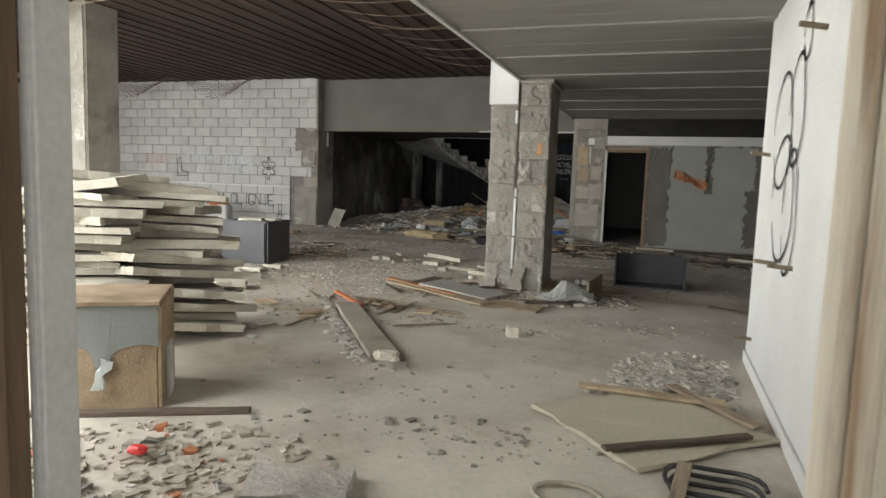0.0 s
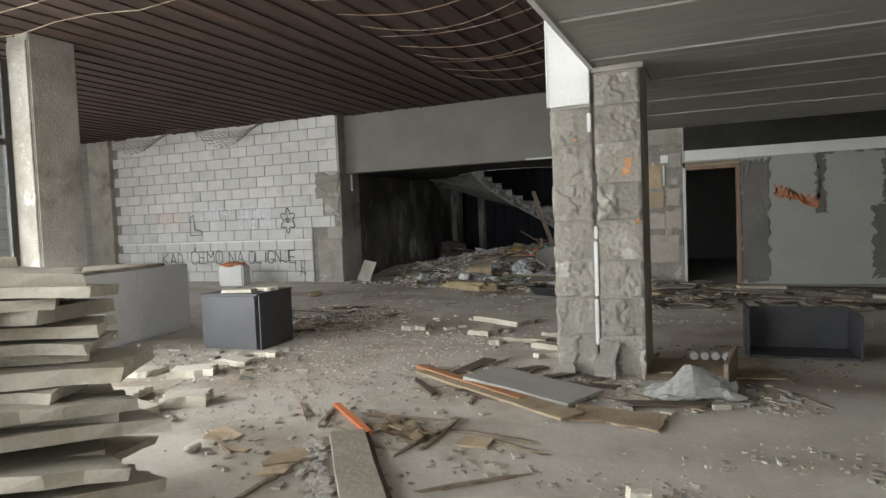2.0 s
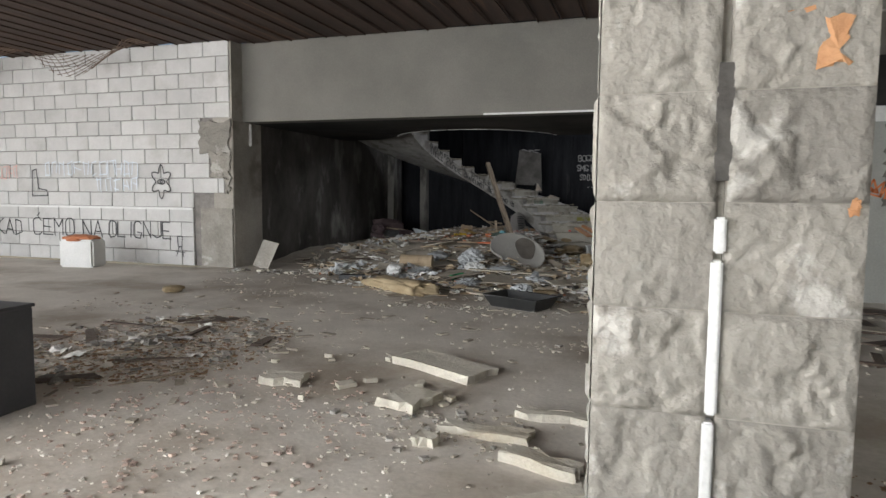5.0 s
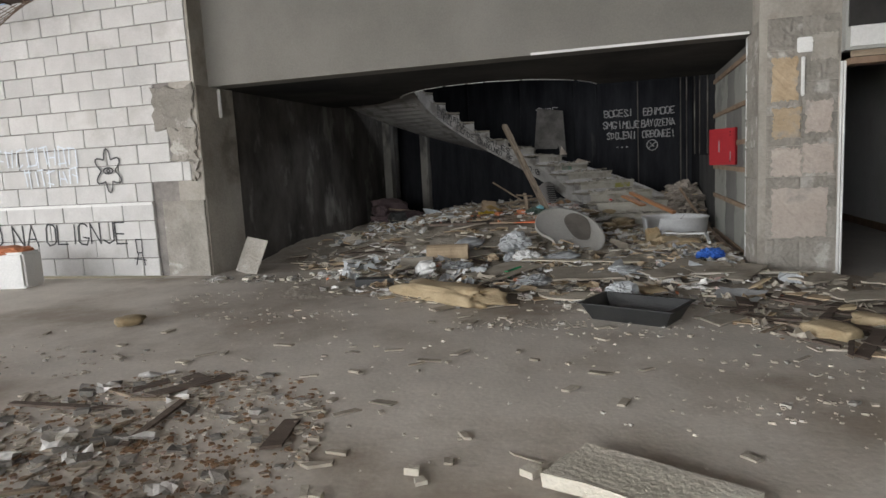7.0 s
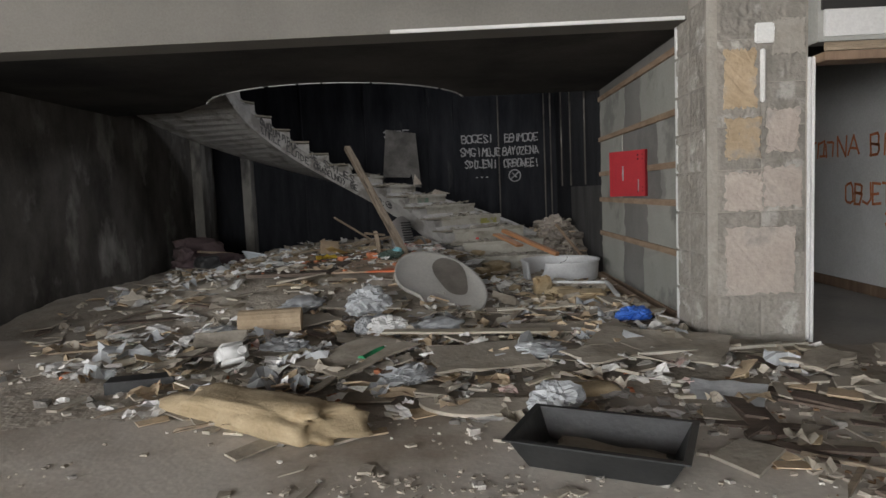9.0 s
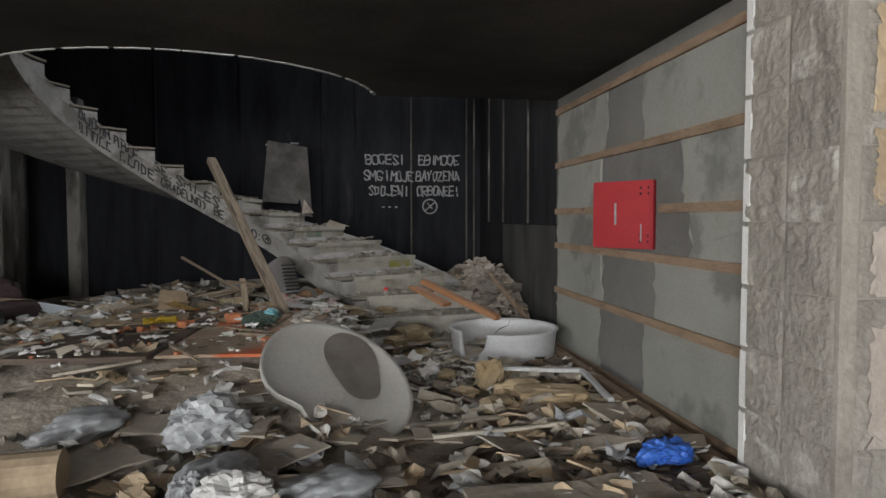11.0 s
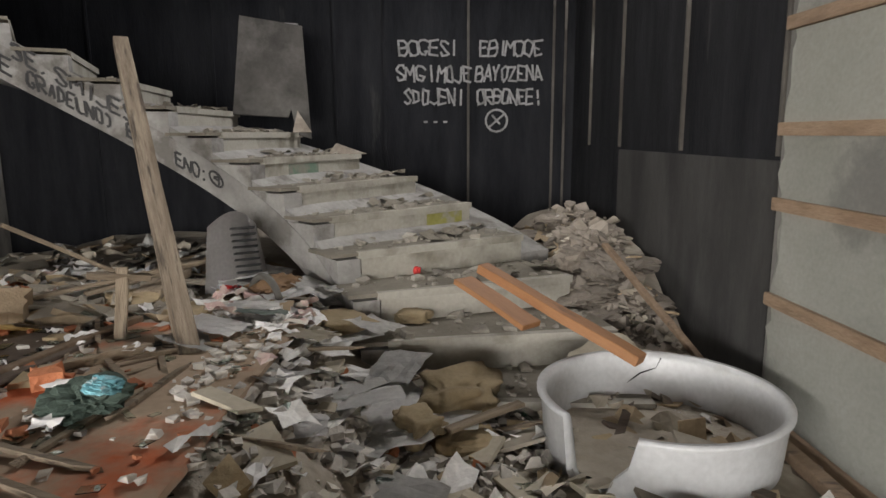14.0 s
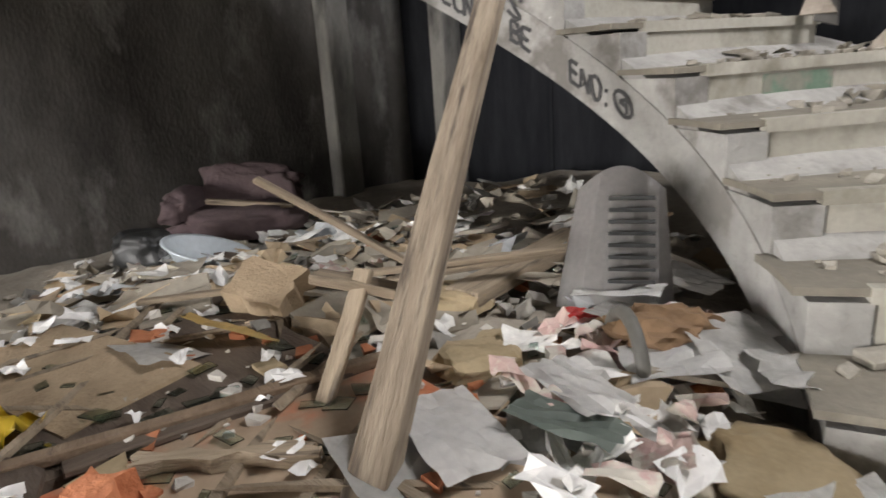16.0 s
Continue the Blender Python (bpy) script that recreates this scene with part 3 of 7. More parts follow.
for k, (x, z, w, h) in enumerate(((-0.27, 1.66, 0.08, 0.13), (-0.36, 1.74, 0.07, 0.03), (-0.20, 1.24, 0.025, 0.06), (-0.29, 1.95, 0.05, 0.03), (-0.66, 1.9, 0.03, 0.02))):
    part("orange_spot", ragged(w, h, 0.005, 640 + k, 3, 0.02), spotmat, col).matrix_local = Matrix.Translation((x, 8.259, z)) @ pose(0, 0, 0, 90, 0, 0)
# adhesive beds on the pilaster
hp = [(0.06 + 0.305 * i, 0.06 + 0.305 * (i + 1)) for i in range(8)]
tile_patches(pil, -0.80, -0.175, 15.318, hp, 21, ADHESIVE, 2, "y", 0.004)
tile_patches(pil, 15.34, 15.95, -0.872, hp, 22, ADHESIVE, 2, "x", 0.004)
part("tile_edge", boxed(-0.162, -0.145, 15.30, 15.33, 0.02, 2.05, bevel=0.004), WHITEPLASTER, pil, "white tile edge along the corner")
ochre = material("ochre_stain", (0.30, 0.225, 0.14), (0.40, 0.315, 0.215), 3, 0.95, 0.4, 30, (0.26, 0.235, 0.2), 3, (0.54, 0.64), vary=0.1)
rose = material("pinkish_adhesive", (0.29, 0.25, 0.215), (0.36, 0.315, 0.275), 3, 0.95, 0.4, 30, (0.24, 0.22, 0.195), 3, (0.56, 0.66), vary=0.12)
for k, (x, z, w, h, mt) in enumerate(((-0.64, 1.92, 0.24, 0.42, ochre), (-0.62, 1.50, 0.26, 0.30, ochre), (-0.34, 1.55, 0.24, 0.32, rose), (-0.34, 1.15, 0.28, 0.3, rose), (-0.62, 1.12, 0.28, 0.28, rose), (-0.5, 0.62, 0.5, 0.5, rose),
                                      (-0.3, 2.2, 0.24, 0.26, CONCRETE))):
    part("stain_patch", ragged(w, h, 0.004, 660 + k, 14, 0.018), mt, pil).matrix_local = Matrix.Translation((x, 15.306 - 0.0006 * k, z)) @ pose(0, 0, 0, 90, 0, 0)
for k in range(8):
    part("tile_edge", boxed(-0.882, -0.868, 15.90, 15.955, 0.06 + 0.305 * k, 0.345 + 0.305 * k, bevel=0.004), WHITEPLASTER, pil)
part("foam_patch", boxed(-0.50, -0.47, 15.285, 15.32, 1.75, 2.12, bevel=0.008), WHITEPLASTER, pil)
part("foam_patch", boxed(-0.54, -0.40, 15.29, 15.318, 2.16, 2.30, bevel=0.01), WHITEPLASTER, pil)

# ---- left pillar and glazing ----
lp = thing("pillar_window", "bare grey concrete pillar at the end of the glazing", "pillar", pose(0, 0, 0), kind="structure")
part("shaft", boxed(-7.52, -7.13, 8.29, 8.90, 0, HIGH, bevel=0.012), CONCRETE, lp)
part("plaster_strip", boxed(-7.50, -7.15, 8.265, 8.29, 0, HIGH - 0.1, bevel=0.006), ADHESIVE, lp, "rough plaster strip along the edge")
wn = thing("window_1", "large dark steel glazing between hall and terrace", "window", pose(-7.52, 0, 0), kind="structure")
for y in (8.22, 7.05, 5.2, 3.4, 1.8):
    part("mullion", boxed(-0.035, 0.035, y - 0.04, y + 0.04, 0, 3.45, bevel=0.005), STEELFRAME, wn)
for z in (0.04, 2.45, 3.45):
    part("rail", boxed(-0.03, 0.03, 1.7, 8.2, z - 0.035, z + 0.035 if z < 3 else HIGH, bevel=0.005), STEELFRAME, wn)
for y0, y1 in ((7.09, 8.18), (5.24, 7.01)):
    for z0, z1 in ((0.08, 2.41), (2.49, 3.41)):
        p = part("pane", boxed(-0.003, 0.003, y0, y1, z0, z1), GLASS, wn)
        p.visible_shadow = False

# concrete pier in the far part of the block wall
structure("pier_block_wall", boxed(-15.1, -14.3, 15.25, 15.40, 0, HIGH, bevel=0.01), CONCRETE, "rough grey concrete pier in the block wall", "pier")

# ---- cabinets ----
DARKLAM = material("dark_laminate", (0.045, 0.045, 0.050), (0.07, 0.07, 0.076), 2, 0.5, 0.05, 50, (0.13, 0.125, 0.12), 1.2, (0.62, 0.8), vary=0.05)
GREYLAM = material("pale_laminate", (0.60, 0.61, 0.62), (0.68, 0.69, 0.70), 1, 0.5, 0.03, 50, (0.5, 0.5, 0.5), 0.9, (0.6, 0.8), vary=0.03)
STYRO = material("dirty_foam_board", (0.47, 0.437, 0.36), (0.60, 0.563, 0.478), 3, 0.95, 0.3, 45, (0.33, 0.27, 0.18), 1.5, (0.52, 0.72), vary=0.12)
CHIPBOARD = material("chipboard", (0.30, 0.22, 0.14), (0.42, 0.32, 0.21), 6, 0.9, 0.4, 90, (0.20, 0.14, 0.085), 2, (0.55, 0.7), vary=0.08)
GREENGREY = material("grey_green_laminate", (0.44, 0.47, 0.45), (0.51, 0.54, 0.52), 1, 0.45, 0.03, 60, vary=0)
DIRTYBOARD = material("dirty_board", (0.32, 0.28, 0.22), (0.44, 0.40, 0.33), 2, 0.9, 0.25, 30, (0.17, 0.145, 0.11), 1.5, (0.52, 0.68), vary=0.15)

dc = thing("dark_cabinet", "dark grey laminate cabinet with an ajar door, tiles on its top", "cabinet", pose(-4.47, 8.72, 0, 0, 0, 3))
part("carcass", boxed(-0.36, 0.34, -0.25, 0.36, 0.0, 0.58, bevel=0.004), DARKLAM, dc)
dd = part("door", boxed(-0.36, 0.33, -0.272, -0.254, 0.02, 0.575, bevel=0.003), DARKLAM, dc)
part("top_board", boxed(-0.37, 0.37, -0.275, 0.38, 0.582, 0.602, bevel=0.003), DARKLAM, dc)
part("side_panel", boxed(0.35, 0.368, -0.24, 0.36, 0.0, 0.58, bevel=0.003, m=pose(0, 0, 0, 0, 0, 0)), DARKLAM, dc)
for k, (x, y, w, d, r) in enumerate(((-4.43, 8.62, 0.34, 0.22, 12), (-4.25, 8.78, 0.28, 0.16, -9))):
    t = tagged(part("white_slab", ragged(w, d, 0.035, 70 + k, 3, 0.015), STYRO), "broken white foam slab on the dark cabinet", "slab", "slabs on the cabinet")
    t.matrix_world = pose(x, y, 0.604, 0, 0, r)

wc = thing("white_cabinet", "pale grey counter unit with a dirty top board", "cabinet", pose(-6.40, 8.55, 0, 0, 0, 99))
part("front_panel", boxed(-1.3, -0.05, -0.48, -0.46, 0.03, 0.86, bevel=0.003), GREYLAM, wc)
part("front_panel", boxed(-0.044, 0.90, -0.48, -0.46, 0.03, 0.86, bevel=0.003), GREYLAM, wc)
part("body", boxed(-1.3, 0.90, -0.455, 0.4, 0.0, 0.86, bevel=0.003), GREYLAM, wc)
part("top_board", boxed(-1.25, 0.5, -0.45, 0.42, 0.865, 0.90, bevel=0.004), DIRTYBOARD, wc)
rnd = random.Random(31)
wb2 = thing("white_cabinet", "low white cabinet standing far back by the glazing", "cabinet", pose(-10.2, 9.9, 0, 0, 0, 8))
part("body", boxed(-0.5, 0.5, -0.3, 0.3, 0, 0.8, bevel=0.004), GREYLAM, wb2)
part("top_board", boxed(-0.52, 0.52, -0.32, 0.32, 0.802, 0.83, bevel=0.004), DIRTYBOARD, wb2)

# overturned dark box with open front
ob = thing("dark_box", "dark grey open-fronted cabinet carcass lying on the floor", "cabinet", pose(1.02, 9.4, 0, 0, 0, 2))
for a in ((-0.44, -0.42, -0.22, 0.25, 0, 0.43), (0.40, 0.42, -0.24, 0.25, 0, 0.38), (-0.42, 0.40, 0.22, 0.24, 0, 0.39), (-0.42, 0.40, -0.2, 0.22, 0.0, 0.02)):
    part("panel", boxed(*a, bevel=0.003), DARKLAM, ob)

# plinth with torn laminate in front of the slab stack
plinth = thing("chipboard_plinth", "chipboard box with grey laminate torn off its lower half", "box", pose(-1.70, 3.55, 0, 0, 0, 35))
part("core", boxed(-0.26, 0.26, -0.26, 0.26, 0, 0.555, bevel=0.004), CHIPBOARD, plinth)
part("top", boxed(-0.275, 0.275, -0.285, 0.275, 0.557, 0.58, bevel=0.003), CHIPBOARD, plinth, "pale raw top edge")
bm = bmesh.new()
n = 24
lo, hi = [], []
for i in range(n + 1):
    u = i / n
    zz = 0.34 - 0.16 * math.exp(-((u - 0.48) / 0.07) ** 2) + 0.02 * math.sin(u * 9) - 0.035 * abs(u - 0.48)
    lo.append(bm.verts.new((-0.265 + 0.53 * u, -0.264 - 0.008 * math.exp(-((u - 0.48) / 0.1) ** 2), zz)))
    hi.append(bm.verts.new((-0.265 + 0.53 * u, -0.264, 0.556)))
for i in range(n):
    bm.faces.new((lo[i], lo[i + 1], hi[i + 1], hi[i]))
bmesh.ops.solidify(bm, geom=bm.faces[:], thickness=0.003)
part("laminate", bm, GREENGREY, plinth, "grey-green laminate torn along its lower edge")
part("torn_flap", ragged(0.06, 0.16, 0.006, 9, 3, 0.02), GREENGREY, plinth).matrix_local = pose(0.0, -0.285, 0.2, 80, 12, 0)
part("side_board", boxed(0.262, 0.28, -0.26, 0.27, 0, 0.555, bevel=0.003), CHIPBOARD, plinth)
part("torn_strip", boxed(0.282, 0.30, -0.1, 0.06, 0.0, 0.30, bevel=0.004), WHITEPLASTER, plinth, "hanging white strip")

# stack of foam slabs
rnd = random.Random(77)
z = 0.0
lay = 0
while z < 1.06:
    h = rnd.uniform(0.045, 0.07)
    for c in range(2):
        w, d = rnd.uniform(0.75, 1.2), rnd.uniform(0.42, 0.62)
        bm = ragged(w, d, h * rnd.uniform(0.8, 1.0), 300 + lay * 2 + c, 5, 0.03)
        t = tagged(part("foam_slab", bm, STYRO), "dirty cream insulation slab with broken edges in a tall stack", "slab", "stacked slabs")
        spread = 0.11 + 0.04 * math.sin(lay * 1.7)
        t.matrix_world = pose(-2.80 + (c - 0.5) * 0.30 + rnd.uniform(-spread, spread), 4.60 + (c - 0.5) * 0.62 + rnd.uniform(-spread, spread), z,
                              -2.0 + rnd.uniform(-1.6, 1.6), 2.0 + rnd.uniform(-1.8, 1.8), 34 + rnd.uniform(-22, 22))
    z += h + 0.003
    lay += 1
for k, (x, y, zz, rx, ry, rz, w, d) in enumerate(((-2.9, 4.4, 1.10, 4, -8, 20, 0.8, 0.5), (-2.6, 4.9, 1.10, 2, 5, 55, 0.7, 0.5), (-3.05, 4.85, 1.16, -3, 3, 60, 0.75, 0.4))):
    t = tagged(part("foam_slab", ragged(w, d, 0.06, 400 + k, 4, 0.03), STYRO), "loose cream insulation slab tilted on top of the stack", "slab", "stacked slabs")
    t.matrix_world = pose(x, y, zz, rx, ry, rz)

for k, (x, y, zz, rx, ry, rz, w, d) in enumerate(((-2.25, 4.62, 0.10, -4, 9, 62, 0.9, 0.42), (-2.22, 4.75, 0.22, -3, 8, 70, 0.95, 0.4), (-2.28, 4.66, 0.34, -4, 8, 58, 0.9, 0.44), (-2.26, 4.8, 0.46, -5, 7, 66, 1.0, 0.4), (-2.32, 4.72, 0.57, -3, 7, 74, 0.9, 0.45), (-3.15, 4.15, 0.82, 5, -4, 30, 1.0, 0.5), (-3.0, 4.2, 0.94, 4, -5, 48, 0.9, 0.5))):
    t = tagged(part("foam_slab", ragged(w, d, 0.055, 430 + k, 5, 0.03), STYRO), "cream insulation slab slid out of the side of the stack", "slab", "stacked slabs")
    t.matrix_world = pose(x, y, zz, rx, ry, rz)

# ---- red hydrant door on the alcove wall ----
REDPAINT = material("red_paint", (0.25, 0.012, 0.018), (0.32, 0.02, 0.025), 2, 0.5, 0.05, 50, (0.30, 0.03, 0.03), 1.5, (0.58, 0.75), vary=0)
# Black that paints the shade inside holes and cracks.
HOLESHADE = material("hole_and_crack_shade", (0.004, 0.004, 0.004), (0.008, 0.008, 0.008), 4, 0.9, 0)
CHALK = material("white_paint_mark", (0.17, 0.17, 0.17), (0.31, 0.31, 0.31), 14, 0.9, 0.1, 60, (0.13, 0.13, 0.13), 9, (0.52, 0.68), vary=0)
yaw = math.degrees(math.atan2(17.434 - 17.034, -1.05 + 0.784)) + 180
red = thing("hydrant_cabinet", "red metal hydrant cabinet door standing open from the wall", "cabinet", pose(-0.80, 17.03, 1.09, 0, 0, yaw))
L = 0.48
red_door = part("door", boxed(-L, 0, -0.012, 0.012, 0, 0.46, bevel=0.006), REDPAINT, red)
part("rim", boxed(-0.03, 0.0, -0.03, 0.012, 0.0, 0.46, bevel=0.003), REDPAINT, red)
# Raised black discs drawn for the holes, nothing is cut out.
for x in (-0.42, -0.36):
    for z in (0.05, 0.09, 0.37, 0.41):
        part("hole", tube([(x + 0.32, -0.0125, z), (x + 0.32, -0.0145, z)], 0.009, 8), HOLESHADE, red_door)
part("paint_mark", boxed(-0.30, -0.285, -0.0155, -0.0125, 0.16, 0.31), CHALK, red_door)
part("paint_mark", boxed(-0.10, -0.09, -0.0155, -0.0125, 0.05, 0.17), CHALK, red_door)

# ---- battens and painted patches on the alcove wall ----
PALEPAINT = material("pale_wall_paint", (0.215, 0.22, 0.195), (0.27, 0.272, 0.245), 1.2, 0.85, 0.1, 50, (0.155, 0.155, 0.142), 1.0, (0.56, 0.62), vary=0.06)
for k, (y0, y1, z0, z1) in enumerate(((17.85, 19.05, 1.78, 2.33), (17.95, 19.05, 1.34, 1.82), (18.0, 19.05, 1.01, 1.38), (17.9, 19.05, 0.58, 1.06), (17.95, 19.05, 0.05, 0.63),
                                      (15.98, 17.25, 1.78, 2.33), (15.98, 16.7, 1.34, 1.82), (15.98, 17.05, 0.58, 1.06), (15.98, 17.2, 0.05, 0.63), (15.98, 16.6, 1.01, 1.38))):
    bm = ragged(y1 - y0, z1 - z0, 0.006, 500 + k, 6, 0.035)
    p = part("paint_patch", bm, PALEPAINT, wa)
    p.matrix_local = Matrix.Translation((-0.79 - 0.0007 * k, (y0 + y1) / 2, (z0 + z1) / 2)) @ Matrix(((0, 0, -1, 0), (1, 0, 0, 0), (0, 1, 0, 0), (0, 0, 0, 1)))
for k, z in enumerate((2.31, 1.80, 1.36, 1.035, 0.605, 0.06)):
    segs = ((15.97, 19.06),) if k != 2 else ((15.97, 16.95), (17.5, 19.06))
    for a, b in segs:
        part("batten", boxed(-0.822, -0.792, a, b, z - 0.028, z + 0.028, bevel=0.003), BATTEN, wa)
structure("trim_dado", boxed(-0.775, -0.76, 19.1, 21.4, 0, 1.22, bevel=0.004), SOOTPANEL, "greyer lower panel on the smoke-blackened wall", "panel")
for y in (19.12, 20.2, 21.4, 22.3):
    structure("trim_joint", boxed(-0.782, -0.76, y - 0.012, y + 0.012, 1.24, 3.4, bevel=0.002), SOOTWALL, "grey vertical joint strip on the burnt wall", "trim")
for x in (-5.6, -4.4, -3.2, -2.7, -1.85, -0.98, -0.86):
    structure("trim_joint", boxed(x - 0.012, x + 0.012, 22.985, 23.0, 0.3, 3.6, bevel=0.002), SOOT if x < -2 else SOOTWALL, "faint vertical joint strip on the burnt wall", "trim")

# ---- graffiti ----
BLACKPAINT = material("black_spray", (0.02, 0.02, 0.022), (0.05, 0.05, 0.05), 20, 0.7, 0, 60, vary=0)
ORANGEPAINT = material("orange_spray", (0.50, 0.13, 0.04), (0.62, 0.22, 0.09), 12, 0.8, 0, 60, vary=0)
REDSPRAY = material("faded_red_spray", (0.60, 0.36, 0.32), (0.66, 0.45, 0.40), 12, 0.9, 0, 60, vary=0)
BLUESPRAY = material("faded_blue_spray", (0.55, 0.61, 0.66), (0.62, 0.66, 0.70), 12, 0.9, 0, 60, vary=0)
GLYPHS = {"K": "00-06 46-03-40", "A": "00-26-40 12-32", "D": "00-06-35-31-00", "C": "45-36-16-05-01-10-30-41", "E": "40-00-06-46 03-33", "M": "00-06-23-46-40",
          "O": "10-01-05-16-36-45-41-30-10", "N": "00-06-40-46", "L": "06-00-40", "I": "20-26", "G": "45-36-16-05-01-10-30-42-22", "J": "46-41-20-01", "'": "27-38",
          "S": "45-36-16-05-14-32-41-30-10-01", "B": "00-06-36-45-43-03-43-41-30-00", "R": "00-06-36-45-43-03-40", "P": "00-06-36-45-43-03", "U": "06-01-10-30-41-46", "Y": "06-23-46 23-20", "Z": "06-46-00-40",
          "T": "06-46 26-20", "!": "26-22 20-21", ",": "21-10", ")": "16-35-31-10", ":": "24-25 20-21"}


def ribbon(strokes, width, place, mat, name, parent):
    """Flat painted strokes; place(u, v) gives the point on the wall and the wall's normal."""
    bm = bmesh.new()
    for st in strokes:
        for (u0, v0), (u1, v1) in zip(st, st[1:]):
            d = math.hypot(u1 - u0, v1 - v0)
            if d < 1e-6:
                continue
            ex, ey = (u1 - u0) / d * width * 0.4, (v1 - v0) / d * width * 0.4
            nx, ny = -(v1 - v0) / d * width / 2, (u1 - u0) / d * width / 2
            bm.faces.new([bm.verts.new(place(u, v)) for u, v in ((u0 - ex + nx, v0 - ey + ny), (u0 - ex - nx, v0 - ey - ny), (u1 + ex - nx, v1 + ey - ny), (u1 + ex + nx, v1 + ey + ny))])
    return part(name, bm, mat, parent)


def on_block(u, v):
    return (u, 15.352 - 0.0003 * (hash((round(u, 3), round(v, 3))) % 7), v)


def on_back(u, v):
    return (u, 22.978 - 0.0003 * (hash((round(u, 3), round(v, 3))) % 7), v)


def on_string(u, v):
    return polar(RIN - 0.012, u, v)


def words(text, u, v, w, h, jitter, rnd):
    out = []
    for ch in text:
        for st in GLYPHS.get(ch, "").split():
            out.append([(u + int(p[0]) / 4 * w * 0.8 + rnd.uniform(-jitter, jitter), v + int(p[1]) / 6 * h + rnd.uniform(-jitter, jitter)) for p in st.split("-")])
        if ch != "'":
            u += w if ch != "I" else w * 0.75
    return out


def scribble(u0, u1, v, w, h, rnd):
    """Letter-sized bars for writing that cannot be read."""
    out = []
    slant = rnd.uniform(-0.12, 0.12) * w
    u = u0
    while u < u1:
        if rnd.random() < 0.86:
            k = rnd.randint(0, 3)
            a, b = u + rnd.uniform(0, 0.1) * w, u + rnd.uniform(0.6, 0.75) * w
            lo, hi = v + rnd.uniform(-0.06, 0.06) * h, v + h * rnd.uniform(0.92, 1.06)
            out.append([(a, lo), (a + rnd.uniform(-0.08, 0.08) * w, hi)])
            if k != 1:
                out.append([(b, lo), (b + rnd.uniform(-0.1, 0.1) * w, hi)])
            if k != 2:
                out.append([(a, hi), (b, hi)])
            if k != 3:
                m = lo + (hi - lo) * rnd.choice((0, 0.5))
                out.append([(a, m), (b, m)])
        u += w * rnd.uniform(0.85, 1.15)
    return [[(p[0] + rnd.uniform(-0.16, 0.16) * w + slant, p[1] + rnd.uniform(-0.14, 0.14) * h) for p in st] for st in out]


rnd = random.Random(6)
ribbon(words("KAD", -12.7, 0.43, 0.25, 0.29, 0.012, rnd) + words("'CEMO", -11.75, 0.45, 0.26, 0.30, 0.012, rnd) + words("NA", -10.55, 0.44, 0.25, 0.28, 0.012, rnd)
       + words("OLIGNJE", -9.95, 0.45, 0.205, 0.28, 0.012, rnd), 0.022, on_block, BLACKPAINT, "graffiti_text", back_wall)
fl = [(-8.77 + (0.17 + 0.055 * math.cos(6 * a)) * math.sin(a), 1.43 + (0.23 + 0.06 * math.cos(6 * a)) * math.cos(a)) for a in [i * math.pi / 24 for i in range(49)]]
eye_ = [(-8.77 + 0.075 * math.cos(a), 1.43 + 0.04 * math.sin(a)) for a in [i * math.pi / 8 for i in range(17)]]
dot = [(-8.77 + 0.022 * math.cos(a), 1.43 + 0.025 * math.sin(a)) for a in [i * math.pi / 4 for i in range(9)]]
ribbon([fl, eye_, dot], 0.02, on_block, BLACKPAINT, "graffiti_flower", back_wall)
ribbon([[(-11.72, 1.62), (-11.62, 1.66), (-11.58, 1.30), (-11.38, 1.27), (-11.36, 1.17), (-11.74, 1.16), (-11.72, 1.62)]], 0.02, on_block, BLACKPAINT, "graffiti_letter", back_wall)
ribbon([[(-8.46, 0.50), (-8.36, 0.50), (-8.37, 0.32), (-8.45, 0.32), (-8.46, 0.50)], [(-8.43, 0.32), (-8.48, 0.16)], [(-8.38, 0.32), (-8.34, 0.15)], [(-8.50, 0.24), (-8.32, 0.22)]],
       0.016, on_block, BLACKPAINT, "graffiti_figure", back_wall)
ribbon(scribble(-12.9, -12.1, 1.50, 0.14, 0.2, rnd), 0.02, on_block, REDSPRAY, "graffiti_scrawl", back_wall)
ribbon(scribble(-11.4, -9.2, 1.55, 0.18, 0.22, rnd) + scribble(-10.2, -9.3, 1.28, 0.18, 0.2, rnd), 0.02, on_block, BLUESPRAY, "graffiti_scrawl", back_wall)
wt = []
for v, (a, left), (c, right) in ((2.13, (-2.55, "BOGESI"), (-1.74, "EBIMOOE")), (1.88, (-2.58, "SMGI"), (-1.77, "BAYOZENA")), (1.65, (-2.5, "SDOJENI"), (-1.76, "ORBONEE!"))):
    wt += words(left, a, v, 0.62 / max(6, len(left)), 0.14, 0.012, rnd) + words(right, c, v, 0.68 / len(right), 0.14, 0.012, rnd)
wt += words("MOJE", -2.16, 1.87, 0.085, 0.14, 0.014, rnd)
wt += words("SMDE", -4.02, 2.30, 0.12, 0.13, 0.015, rnd)
ring = [(-1.56 + 0.11 * math.cos(a), 1.48 + 0.11 * math.sin(a)) for a in [i * math.pi / 10 for i in range(21)]]
wt += [ring, [(-1.63, 1.42), (-1.49, 1.54)], [(-1.6, 1.53), (-1.53, 1.45)]] + [[(x, 1.47), (x + 0.025, 1.47)] for x in (-2.3, -2.2, -2.1)]
ribbon(wt, 0.021, on_back, CHALK, "painted_writing", wb)
